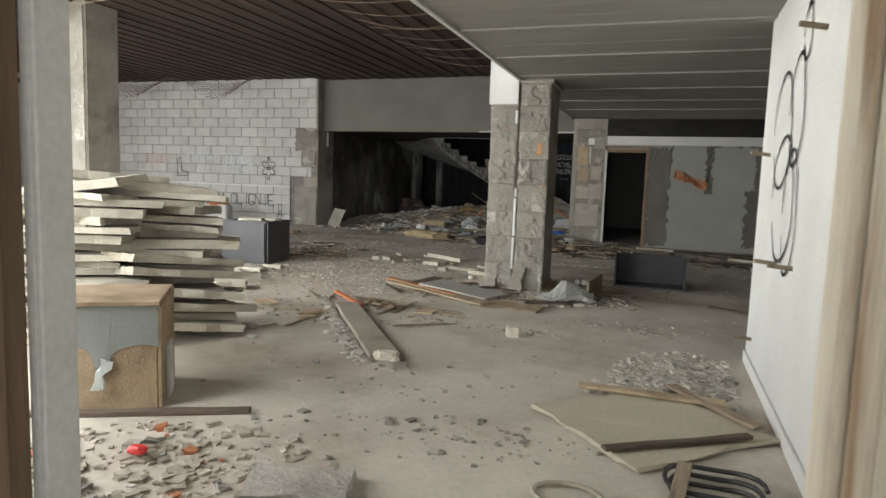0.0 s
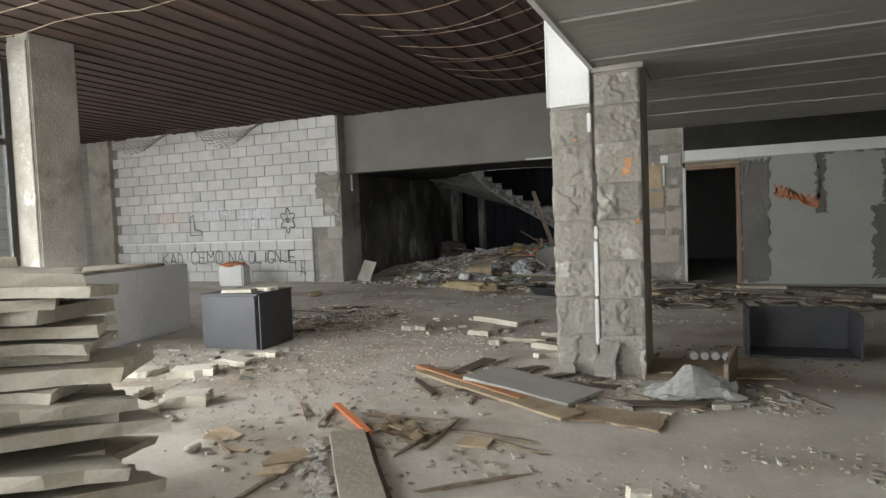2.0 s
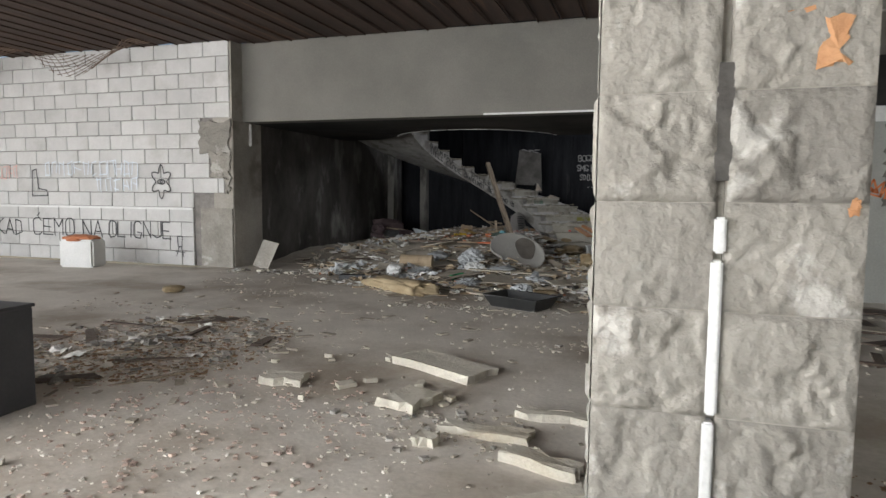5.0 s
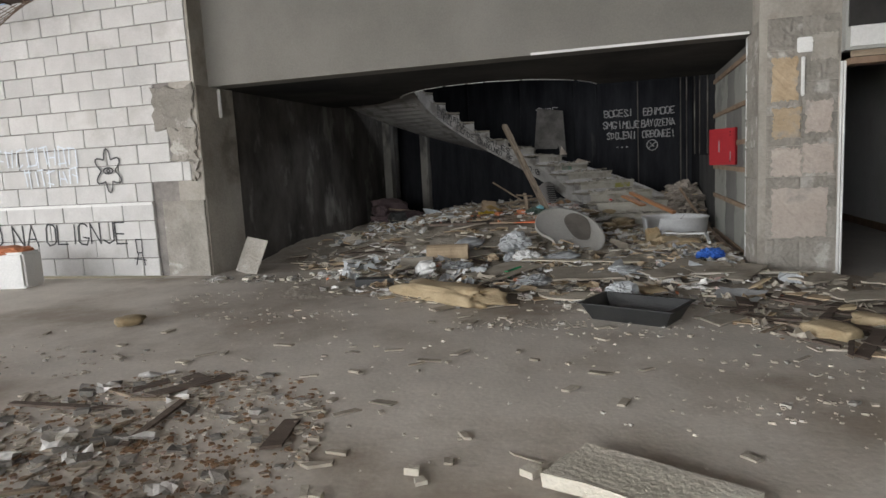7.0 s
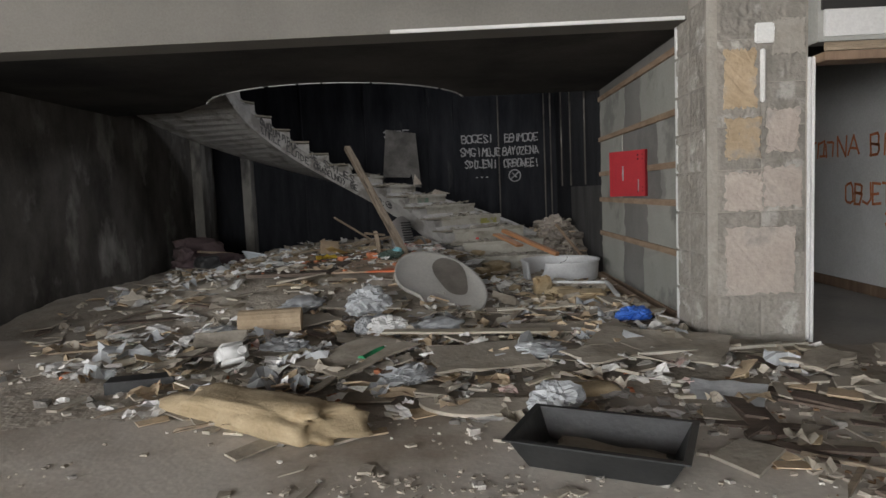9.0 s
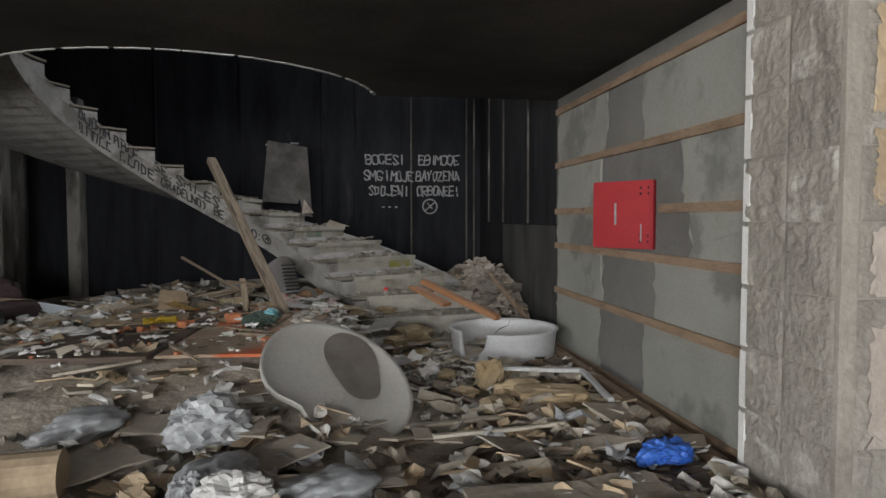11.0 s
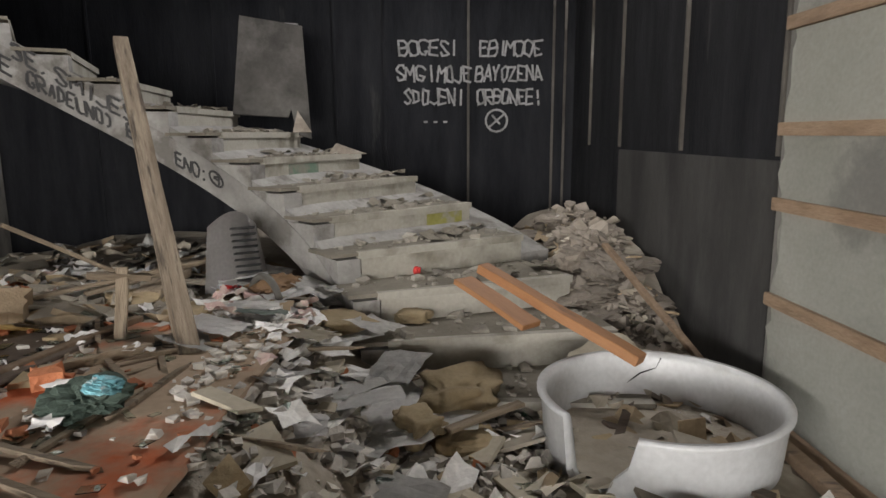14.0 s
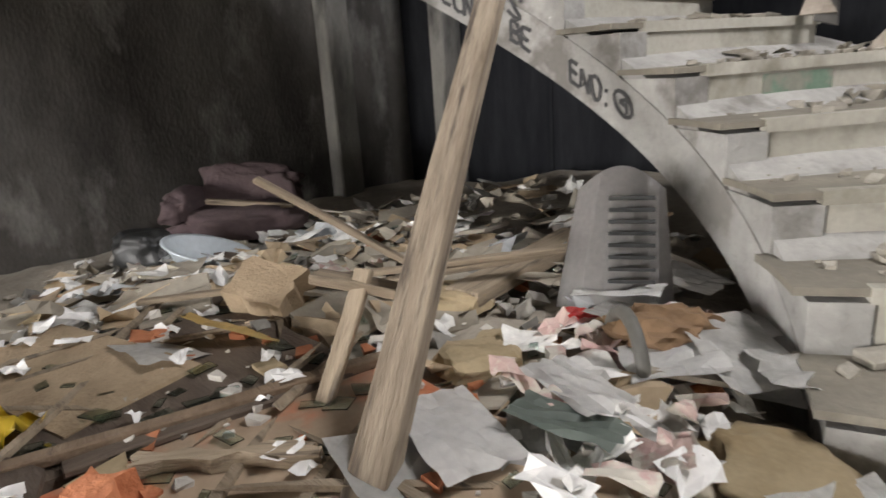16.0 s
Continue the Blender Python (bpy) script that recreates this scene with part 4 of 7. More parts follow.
def along(strokes, a, v):
    """Lay flat writing on the string, downhill from angle a and v over its lower edge."""
    return [[(a - p[0] * 38, Z0 + RISE * (a - p[0] * 38 - A0) / STEP - 0.39 + v + p[1]) for p in st] for st in strokes]


sw = along(words("SE,", 0, 0, 0.068, 0.10, 0.006, rnd), 119.5, 0.145) + along(words("SMIJES", 0, 0, 0.082, 0.10, 0.006, rnd), 111, 0.14)
sw += along(words("DE", 0, 0, 0.075, 0.10, 0.006, rnd), 125, 0.02) + along(words("GRADEUNO)", 0, 0, 0.053, 0.095, 0.008, rnd), 117, 0.015) + along(words("BE", 0, 0, 0.06, 0.09, 0.006, rnd), 96, 0.03)
sw += along(words("ENO:", 0, 0, 0.058, 0.085, 0.006, rnd), 84, 0.03)
sw += along([[(0.05 * math.cos(t), 0.045 * math.sin(t)) for t in [i * math.pi / 8 for i in range(17)]], [(0.02, -0.03), (0.02, 0.03), (-0.02, 0.0), (0.02, 0.0)]], 73, 0.10)
for k in range(9):
    for v in (0.145, 0.02):
        sw += along(scribble(0, 0.05, 0, 0.07, 0.10, rnd), 150 - 2.8 * k, v)
bm = bmesh.new()
for st in sw:
    for (a0, z0), (a1, z1) in zip(st, st[1:]):
        w = 0.0085
        da, dz = (a1 - a0) * RIN * math.pi / 180, z1 - z0
        d = math.hypot(da, dz)
        if d < 1e-5:
            continue
        nx, nz = -dz / d * w / (RIN * math.pi / 180), da / d * w
        bm.faces.new([bm.verts.new(on_string(a, z)) for a, z in ((a0 + nx, z0 + nz), (a0 - nx, z0 - nz), (a1 - nx, z1 - nz), (a1 + nx, z1 + nz))])
bm.transform(inv)
part("black_scrawl", bm, BLACKPAINT, stair)
zz = [(1.27 + 0.62 * i / 26 + 0.05 * math.sin(i * 2.4), 1.58 - 0.24 * i / 26 + 0.09 * math.cos(i * 2.1)) for i in range(27)]
ribbon([zz, [(u + 0.03, v - 0.05) for u, v in zz[::2]]], 0.022, lambda u, v: (u, 15.193, v), ORANGEPAINT, "orange_scrawl", wr)
cw = words("NA", 0.86, 1.42, 0.20, 0.20, 0.012, rnd) + words("BIJELO", 1.42, 1.40, 0.155, 0.20, 0.012, rnd) + words("OBJETO", 1.02, 0.92, 0.145, 0.20, 0.012, rnd) + words("DO", 2.02, 0.93, 0.16, 0.18, 0.012, rnd) + words("SAM", 1.66, 0.70, 0.17, 0.15, 0.012, rnd)
cw += scribble(0.0, 0.72, 1.42, 0.17, 0.17, rnd)
ribbon(cw, 0.026, lambda u, v: (1.434, 18.55 - u, v), ORANGEPAINT, "orange_scrawl", corw)
lo_ = []
for cy, cz, ry, rz in ((5.15, 1.62, 0.30, 0.34), (4.98, 1.22, 0.34, 0.36), (4.75, 1.70, 0.20, 0.30), (4.72, 1.15, 0.20, 0.34), (4.62, 2.08, 0.10, 0.14)):
    lo_.append([(cy + ry * math.cos(a) * (1 + 0.15 * math.sin(2 * a)), cz + rz * math.sin(a)) for a in [i * 2 * math.pi / 28 for i in range(27)]])
ribbon(lo_, 0.02, lambda u, v: (1.773, u, v), BLACKPAINT, "graffiti_loops", stub)
for y, z in ((5.6, 1.5), (4.5, 0.87), (5.0, 0.84), (5.75, 0.22), (4.2, 2.0)):
    part("peg", tube([(1.785, y, z), (1.66, y - 0.03, z + 0.015)], 0.014, 6), RAWWOOD, stub, "short wooden lath end")

# ---- blocks of the back wall ----
HB, WB = 0.249, 0.5


def block_mesh(w, h, seed):
    rnd = random.Random(seed)
    bm = boxed(0.005, w - 0.005, 0, 0.06, 0.005, h - 0.005)
    bmesh.ops.bevel(bm, geom=[e for e in bm.edges if all(abs(v.co.y) < 1e-6 for v in e.verts)], offset=0.006, segments=1, affect="EDGES")
    for v in bm.verts:
        v.co += Vector((rnd.uniform(-0.002, 0.002), 0, rnd.uniform(-0.002, 0.002)))
    me = bpy.data.meshes.new("block")
    bm.to_mesh(me)
    bm.free()
    me.materials.append(BLOCK)
    return me


meshes = {}
rnd = random.Random(19)
count = 0
rest = bmesh.new()
for r in range(15):
    z = r * HB
    x = -7.375 if r > 4 else -8.12
    if r in (6, 7, 8, 9):
        x = -7.95 + (0.16 if r < 8 else 0)
    if r == 5:
        x = -7.5
    bond = -7.375 + (0.25 if r % 2 else 0.0)
    while x > -15.9:
        w = (x - bond) % WB
        w = WB if w < 0.12 or w > 0.44 else w
        x -= w
        proud = 0.032 if r < 4 else 0.0
        if -15.1 < x + w / 2 < -14.3:
            continue
        if x > -14.4 and count < 300:
            key = (round(w, 2), rnd.randint(0, 4))
            if key not in meshes:
                meshes[key] = block_mesh(w, HB, int(key[0] * 100) + key[1])
            o = new("block", meshes[key])
            o.parent = back_wall
            o.location = (x, 15.36 + 0.012 - proud * 0.4 + rnd.uniform(-0.003, 0.003), z)
            count += 1
        else:
            box(rest, x + 0.005, x + w - 0.005, 15.37, 15.41, z + 0.005, z + HB - 0.005)
tagged(part("far_blocks", rest, BLOCK, back_wall), kind="stuff")
rest = bmesh.new()
for r in range(15):
    y = 10.02 - (0.25 if r % 2 else 0)
    while y < 15.3:
        box(rest, -15.10, -15.085, max(y, 10.02) + 0.006, min(y + WB, 15.34) - 0.006, r * HB + 0.006, (r + 1) * HB - 0.006)
        y += WB
tagged(part("end_blocks", rest, BLOCK, end_wall), kind="stuff")
structure("trim_ledge", boxed(-14.2, -8.12, 15.335, 15.365, 0.955, 0.995, bevel=0.004), WHITEPLASTER, "thin plaster ledge across the block wall", "trim")
pl = structure("patch_plaster", boxed(-7.98, -7.345, 15.362, 15.395, 0.0, 0.99, bevel=0.006), ADHESIVE, "grey mortar patch low on the pier", "plaster")
for k, (x0, x1, z0, z1) in enumerate(((-7.98, -7.35, 1.9, 2.46), (-7.78, -7.35, 1.5, 1.95), (-7.5, -7.35, 1.22, 1.5))):
    p = part("mortar_patch", ragged(x1 - x0, z1 - z0, 0.02, 90 + k, 5, 0.05), ADHESIVE, pl)
    p.matrix_local = Matrix.Translation(((x0 + x1) / 2, 15.372, (z0 + z1) / 2)) @ pose(0, 0, 0, 90, 0, 0)
structure("pier_side", boxed(-7.345, -7.33, 15.40, 16.2, 0, SLAB, bevel=0.004), CONCRETE, "dark grey side of the pier by the alcove", "pier")
structure("trim_pipe", boxed(-7.325, -7.28, 15.82, 15.86, 2.05, 2.42, bevel=0.01), WHITEPLASTER, "short white pipe end under the beam", "pipe")

# damp stains and plaster on the right back wall
DAMP = material("damp_render", (0.105, 0.10, 0.09), (0.15, 0.143, 0.128), 1.5, 0.9, 0.3, 40, vary=0.05)
for k, (x, z, w, h) in enumerate(((0.98, 1.08, 0.48, 2.1), (1.95, 1.75, 0.17, 1.15), (2.95, 1.75, 0.3, 1.0), (2.95, 0.7, 0.6, 1.2), (3.45, 1.5, 0.18, 1.5), (2.7, 2.2, 1.6, 0.14))):
    p = part("damp_patch", ragged(w, h, 0.004, 700 + k, 22, 0.055), DAMP, wr)
    p.matrix_local = Matrix.Translation((x, 15.197, z)) @ pose(0, 0, 0, 90, 0, 0)
p = part("paint_patch", ragged(3.0, 2.2, 0.004, 720, 7, 0.03), WHITEPLASTER, wr)
p.matrix_local = Matrix.Translation((5.2, 15.196, 1.1)) @ pose(0, 0, 0, 90, 0, 0)

# ---- wires and torn mesh under the ceiling ----
rnd = random.Random(40)
for k in range(8):
    y = 3.6 + 0.62 * k
    pts = [(-8.0 + 6.2 * i / 10, y + 0.05 * math.sin(i + k), HIGH - 0.10 - 0.14 * math.sin(math.pi * i / 10) * rnd.uniform(0.4, 1)) for i in range(11)]
    tagged(part("ceiling_wire", tube(pts, 0.005, 5), RAWWOOD), "thin pale rod hanging loose under the slatted ceiling", "rod", "loose ceiling rods")
for k in range(9):
    y = 9.0 + 0.52 * k
    pts = [(-3.6 + 2.8 * i / 10, y - 0.5 * (i / 10) ** 2, HIGH - 0.03 - 0.22 * math.sin(math.pi * min(1, i / 9)) * (0.5 + 0.5 * (k % 3) / 2)) for i in range(11)]
    tagged(part("ceiling_wire", tube(pts, 0.006, 5), WIRE), "bowed thin metal rod hanging under the slatted ceiling", "rod", "loose ceiling rods")
for q, (x0, x1, y0, dz) in enumerate(((-11.0, -8.6, 14.7, 0.55), (-13.8, -11.2, 14.6, 0.5))):
    bm = bmesh.new()
    def sag(u, v, x0=x0, x1=x1, y0=y0, dz=dz):
        return Vector((x0 + (x1 - x0) * u, y0 + 0.35 * v, HIGH - 0.05 - dz * math.sin(math.pi * min(1, u * 1.15)) * (1 - 0.8 * v)))
    for k in range(-6, 14):
        for s in (1, -1):
            pts = []
            for i in range(9):
                v = i / 8
                u = k / 13 + s * v * 0.35 + (0.35 if s < 0 else 0)
                if 0 <= u <= 1:
                    pts.append(sag(u, v))
            if len(pts) > 1:
                t = tube(pts, 0.0055, 4)
                me = bpy.data.meshes.new("tmp")
                t.to_mesh(me)
                t.free()
                bm.from_mesh(me)
                bpy.data.meshes.remove(me)
    tagged(part("wire_mesh", bm, WIRE), "torn rusty plaster mesh sagging from the ceiling edge", "wire mesh", "torn mesh")

# ---- rubbish: materials ----
DIRT = material("trodden_dirt", (0.29, 0.255, 0.205), (0.44, 0.395, 0.33), 2.2, 0.95, 0.8, 22, (0.17, 0.14, 0.105), 1.4, (0.6, 0.74), vary=0.0)
PAPER = material("dirty_paper", (0.58, 0.57, 0.54), (0.74, 0.73, 0.70), 5, 0.9, 0.2, 40, (0.36, 0.33, 0.27), 3, (0.6, 0.72), vary=0.22)
CARD = material("brown_cardboard", (0.33, 0.25, 0.16), (0.47, 0.37, 0.25), 3, 0.9, 0.2, 40, (0.17, 0.125, 0.08), 2, (0.55, 0.7), vary=0.25)
FOAM = material("yellow_foam", (0.28, 0.215, 0.125), (0.39, 0.31, 0.195), 5, 0.95, 0.25, 50, (0.26, 0.18, 0.09), 3.0, (0.55, 0.7), vary=0.15)
MORT = material("grey_rubble", (0.24, 0.225, 0.20), (0.42, 0.40, 0.36), 4, 0.95, 0.5, 40, vary=0.3)
BRICKBIT = material("orange_brick_bits", (0.36, 0.12, 0.055), (0.48, 0.19, 0.09), 5, 0.9, 0.4, 40, vary=0.2)
DARKWOOD = material("dark_wet_wood", (0.085, 0.06, 0.045), (0.16, 0.12, 0.09), 3, 0.8, 0.4, 30, (0.18, 0.14, 0.105), 2, (0.6, 0.7), (1, 5, 5), vary=0.2)
PLASTICBAG = material("grey_plastic_sheet", (0.30, 0.315, 0.32), (0.44, 0.455, 0.46), 4, 0.4, 0.2, 30, vary=0.2)
SHELLMAT = material("grey_fibreglass", (0.38, 0.37, 0.335), (0.45, 0.44, 0.40), 1.5, 0.6, 0.05, 40, vary=0.0)
STAINMAT = material("dark_damp_stain", (0.115, 0.10, 0.082), (0.165, 0.148, 0.125), 6, 0.75, 0.1, 50, vary=0.0)
ENAMEL = material("chipped_white_enamel", (0.49, 0.50, 0.50), (0.58, 0.59, 0.59), 1.5, 0.3, 0.03, 40, (0.36, 0.33, 0.28), 1.6, (0.6, 0.74), vary=0.0, rough2=0.5)
BLACKPLASTIC = material("black_plastic", (0.018, 0.019, 0.019), (0.035, 0.036, 0.035), 4, 0.45, 0.1, 40, (0.10, 0.095, 0.085), 2, (0.58, 0.75), vary=0.05)
ORANGEBOARD = material("board_with_orange_spray", (0.29, 0.205, 0.14), (0.41, 0.315, 0.225), 2, 0.9, 0.1, 35, (0.50, 0.13, 0.05), 1.7, (0.50, 0.62), vary=0.0)
ORANGEPLANK = material("orange_brown_plank", (0.28, 0.125, 0.05), (0.37, 0.18, 0.08), 2, 0.6, 0.15, 30, (0.2, 0.1, 0.05), 2, (0.6, 0.7), (1, 5, 5), vary=0.1)
BLUEPL = material("blue_plastic", (0.02, 0.10, 0.45), (0.05, 0.16, 0.55), 3, 0.45, 0.1, 30, vary=0.1)
GREENPL = material("green_bottle_plastic", (0.03, 0.30, 0.12), (0.06, 0.40, 0.18), 3, 0.25, 0.05, 30, vary=0.1)
WHITEPL = material("white_plastic", (0.58, 0.58, 0.56), (0.68, 0.68, 0.66), 3, 0.45, 0.05, 30, vary=0.1)
REDPL = material("red_plastic", (0.55, 0.03, 0.03), (0.65, 0.06, 0.05), 3, 0.5, 0.05, 30, vary=0.1)
YELPL = material("yellow_packet", (0.62, 0.42, 0.03), (0.72, 0.52, 0.06), 3, 0.4, 0.05, 30, (0.6, 0.1, 0.06), 9, (0.62, 0.66), vary=0.1)
HEATER = material("grey_heater_plastic", (0.42, 0.405, 0.395), (0.50, 0.485, 0.47), 2, 0.55, 0.05, 50, vary=0.0)
SOOTSHEET = material("sooty_sheet", (0.035, 0.034, 0.032), (0.10, 0.095, 0.088), 1.6, 0.9, 0.15, 30, (0.14, 0.135, 0.125), 1.5, (0.52, 0.68), vary=0.0, gloss=0.2)
RAGGREY = material("dusty_brown_rag", (0.22, 0.19, 0.155), (0.34, 0.30, 0.255), 3, 0.95, 0.6, 34, (0.15, 0.125, 0.10), 2.4, (0.52, 0.68), vary=0.25)
PINKGRIT = material("reddish_brown_grit", (0.27, 0.195, 0.155), (0.42, 0.335, 0.285), 5, 0.95, 0.4, 40, vary=0.25)
MOSS = material("green_paint_stain", (0.10, 0.17, 0.12), (0.16, 0.23, 0.17), 8, 0.9, 0.2, 40, (0.22, 0.22, 0.18), 9, (0.5, 0.6), vary=0.1)
OLIVE = material("yellow_green_stain", (0.27, 0.26, 0.06), (0.35, 0.33, 0.12), 8, 0.9, 0.2, 40, (0.34, 0.32, 0.25), 9, (0.52, 0.62), vary=0.1)
BOWLPL = material("pale_blue_plastic", (0.50, 0.56, 0.60), (0.58, 0.63, 0.66), 2, 0.4, 0.03, 30, (0.40, 0.42, 0.42), 3, (0.58, 0.7), vary=0)
SHEETPAPER = material("pale_paper", (0.66, 0.65, 0.63), (0.78, 0.77, 0.75), 4, 0.9, 0.1, 40, (0.5, 0.47, 0.42), 2.5, (0.62, 0.74), vary=0.08)
YELCARD = material("ochre_card", (0.46, 0.33, 0.13), (0.56, 0.42, 0.19), 4, 0.85, 0.1, 40, (0.36, 0.26, 0.12), 3, (0.55, 0.7), vary=0.05)
CYANPL = material("pale_blue_wrapper", (0.10, 0.36, 0.44), (0.22, 0.50, 0.55), 9, 0.35, 0.05, 30, (0.7, 0.72, 0.7), 14, (0.56, 0.6), vary=0.1)
PINKPAPER = material("pinkish_packaging", (0.52, 0.33, 0.31), (0.66, 0.55, 0.48), 9, 0.8, 0.1, 40, (0.62, 0.58, 0.5), 8, (0.5, 0.56), vary=0.2)
TILEGREEN = material("grey_green_tile", (0.17, 0.205, 0.18), (0.23, 0.265, 0.235), 3, 0.6, 0.1, 40, vary=0.05)
RUBDIRT = material("dusty_stair_rubble", (0.17, 0.155, 0.13), (0.30, 0.28, 0.24), 5, 0.95, 0.4, 40, vary=0.3)
SHARD = glass("broken_glass", (0.75, 0.88, 0.84), 0.05)
GREENCLOTH = material("dark_green_cloth", (0.035, 0.06, 0.045), (0.07, 0.10, 0.08), 3, 0.9, 0.3, 40, vary=0.1)
BROWNCLOTH = material("brown_rag", (0.16, 0.095, 0.05), (0.24, 0.15, 0.085), 3, 0.95, 0.5, 30, vary=0.1)
PURPLE = material("dusty_maroon_cloth", (0.09, 0.06, 0.065), (0.14, 0.10, 0.10), 3, 0.95, 0.4, 30, vary=0.1)
PALEBOARD = material("pale_beige_board", (0.42, 0.38, 0.29), (0.52, 0.47, 0.37), 1.5, 0.85, 0.15, 40, (0.33, 0.28, 0.2), 1.2, (0.56, 0.72), vary=0.05)
GALV = material("dull_metal_profile", (0.42, 0.43, 0.42), (0.52, 0.53, 0.52), 3, 0.5, 0.05, 40, (0.3, 0.27, 0.22), 3, (0.6, 0.7), metal=0.3)

# ---- ground cover ----
bm = bmesh.new()
nx, ny, x0, y0, x1, y1 = 110, 160, -7.34, 13.4, 0.4, 22.95
grid = []
for i in range(nx + 1):
    row = []
    for j in range(ny + 1):
        x, y = x0 + (x1 - x0) * i / nx, y0 + (y1 - y0) * j / ny
        h = heap(x, y)
        rough = noise.noise((x * 2.1, y * 2.1, 1)) * 0.05 + noise.noise((x * 6, y * 6, 2)) * 0.03
        row.append(bm.verts.new((x, y, h - 0.012 + rough * min(1, h * 9) - 0.02 * (h < 0.004))))
    grid.append(row)
for i in range(nx):
    for j in range(ny):
        if min(v.co.z for v in (grid[i][j], grid[i + 1][j], grid[i + 1][j + 1], grid[i][j + 1])) > -0.03:
            x, y = grid[i][j].co.x, grid[i][j].co.y
            if x > -0.8 and y > 15.2:
                continue
            bm.faces.new((grid[i][j], grid[i + 1][j], grid[i + 1][j + 1], grid[i][j + 1]))
tagged(part("dirt_heap", bm, DIRT, smooth=True), "heap of dirt and trodden rubbish under the stair", "dirt heap", kind="stuff")


class Pile:
    """Many loose pieces of one material in a single mesh."""

    def __init__(self):
        self.v, self.f = [], []

    def add(self, verts, faces, m):
        n = len(self.v)
        self.v += [m @ Vector(p) for p in verts]
        self.f += [tuple(n + i for i in f) for f in faces]

    def done(self, name, mat, label, category):
        me = bpy.data.meshes.new(name)
        me.from_pydata([tuple(p) for p in self.v], [], self.f)
        me.materials.append(mat)
        return tagged(new(name, me), label, category, kind="stuff")


CUBE = ((0, 2, 3, 1), (4, 5, 7, 6), (0, 1, 5, 4), (1, 3, 7, 5), (3, 2, 6, 7), (2, 0, 4, 6))


def chunk(rnd, s, flat=0.6):
    return [(sx * s * rnd.uniform(0.35, 1), sy * s * rnd.uniform(0.35, 1), sz * s * flat * rnd.uniform(0.3, 1)) for sz in (-1, 1) for sy in (-1, 1) for sx in (-1, 1)], CUBE


def sheet(rnd, w, d, bend):
    """A crumpled scrap, 3 by 3 cells, with a torn outline."""
    v = []
    for i in range(4):
        for j in range(4):
            u, q = i / 3 - 0.5, j / 3 - 0.5
            k = rnd.uniform(0.75, 1.1) if i in (0, 3) or j in (0, 3) else 1
            v.append((u * w * k, q * d * k, rnd.uniform(0, bend)))
    return v, [(i * 4 + j, (i + 1) * 4 + j, (i + 1) * 4 + j + 1, i * 4 + j + 1) for i in range(3) for j in range(3)]


def plate(rnd, w, d, t):
    v = [(x * w / 2 * rnd.uniform(0.55, 1), y * d / 2 * rnd.uniform(0.7, 1), z) for z in (0, t) for y in (-1, 1) for x in (-1, 1)]
    for k in range(4):
        v[k + 4] = (v[k][0] * 0.99, v[k][1] * 0.99, t)
    return v, CUBE


def spot(rnd, zone):
    """A place inside a soft ellipse (x, y, rx, ry)."""
    x, y, rx, ry = zone
    a, r = rnd.uniform(0, 2 * math.pi), rnd.random() ** 0.6
    return x + rx * r * math.cos(a), y + ry * r * math.sin(a)


def free(x, y):
    if x < -7.25 or y > 22.6 or (x > -0.9 and y > 15.15) or (y > 15.3 and x > -0.95) or (x > 1.65 and y < 6.1):
        return False
    if -1.0 < x < -0.1 and 8.2 < y < 8.9:
        return False
    if y > 15.2 and x < -7.2:
        return False
    return not (1.42 < math.hypot(x - CX, y - CY) < 3.0 and -25 < math.degrees(math.atan2(y - CY, x - CX)) < 180 and y > 19.2 and x > -3.3)


SMALL = ("brick_bits", "glass_shards", "splinters", "grit", "pale_rubble", "paper_bits")


def on_boards(x, y):
    """True over the two large boards that lie on the mound."""
    u, w = x + 3.95 - 0.08 * (y - 18.35), y - 18.35
    return -0.95 < u < 0.85 and abs(w) < 1.02


def scatter(name, mat, label, category, seed, zones, make, lift=0.0, tilt=14):
    rnd = random.Random(seed)
    pile = Pile()
    for zone, n in zones:
        for _ in range(n):
            x, y = spot(rnd, zone)
            if not free(x, y):
                continue
            if mat in (CARD, DARKWOOD, DIRTYBOARD, PLASTICBAG) and math.hypot((x + 2.5) / 0.95, (y - 18.6) / 1.2) < 1 and rnd.random() < 0.85:
                continue
            v, f = make(rnd)
            h = heap(x, y)
            k = 1 if h > 0.03 else 0.25
            if on_boards(x, y):
                if name not in SMALL and rnd.random() < 0.93:
                    continue
                h, k = 0.43, 0.3
            pile.add(v, f, pose(x, y, max(0.002, h) + lift * rnd.random() * k, rnd.uniform(-tilt, tilt) * k, rnd.uniform(-tilt, tilt) * k, rnd.uniform(0, 360)))
    return pile.done(name, mat, label, category)


ALCOVE = (-3.6, 17.6, 3.4, 3.3)
FARH = (-5.2, 20.4, 1.9, 1.6)
FRONT = (-2.9, 14.9, 2.6, 1.3)
MOUND = (-4.0, 19.0, 2.2, 1.8)
SIDE = (-1.5, 17.6, 0.75, 2.3)
RPILE = (-1.2, 20.7, 0.6, 1.6)
DARKP = (-4.6, 10.6, 1.1, 1.2)
COLF = (-0.6, 7.9, 1.5, 0.6)
GRAVEL = (1.4, 5.2, 0.55, 0.85)
ENTRY = (-0.75, 2.95, 0.75, 0.5)
HALL = (-3.0, 9.5, 6.0, 6.0)
BASE = (-8.5, 15.05, 4.0, 0.25)
RIGHT = (1.5, 13.2, 2.6, 1.5)
CAB = (-4.6, 7.9, 1.6, 0.8)
PLANKZ = (-1.6, 6.3, 1.0, 0.7)
NEARP = (-0.3, 13.6, 1.2, 1.1)
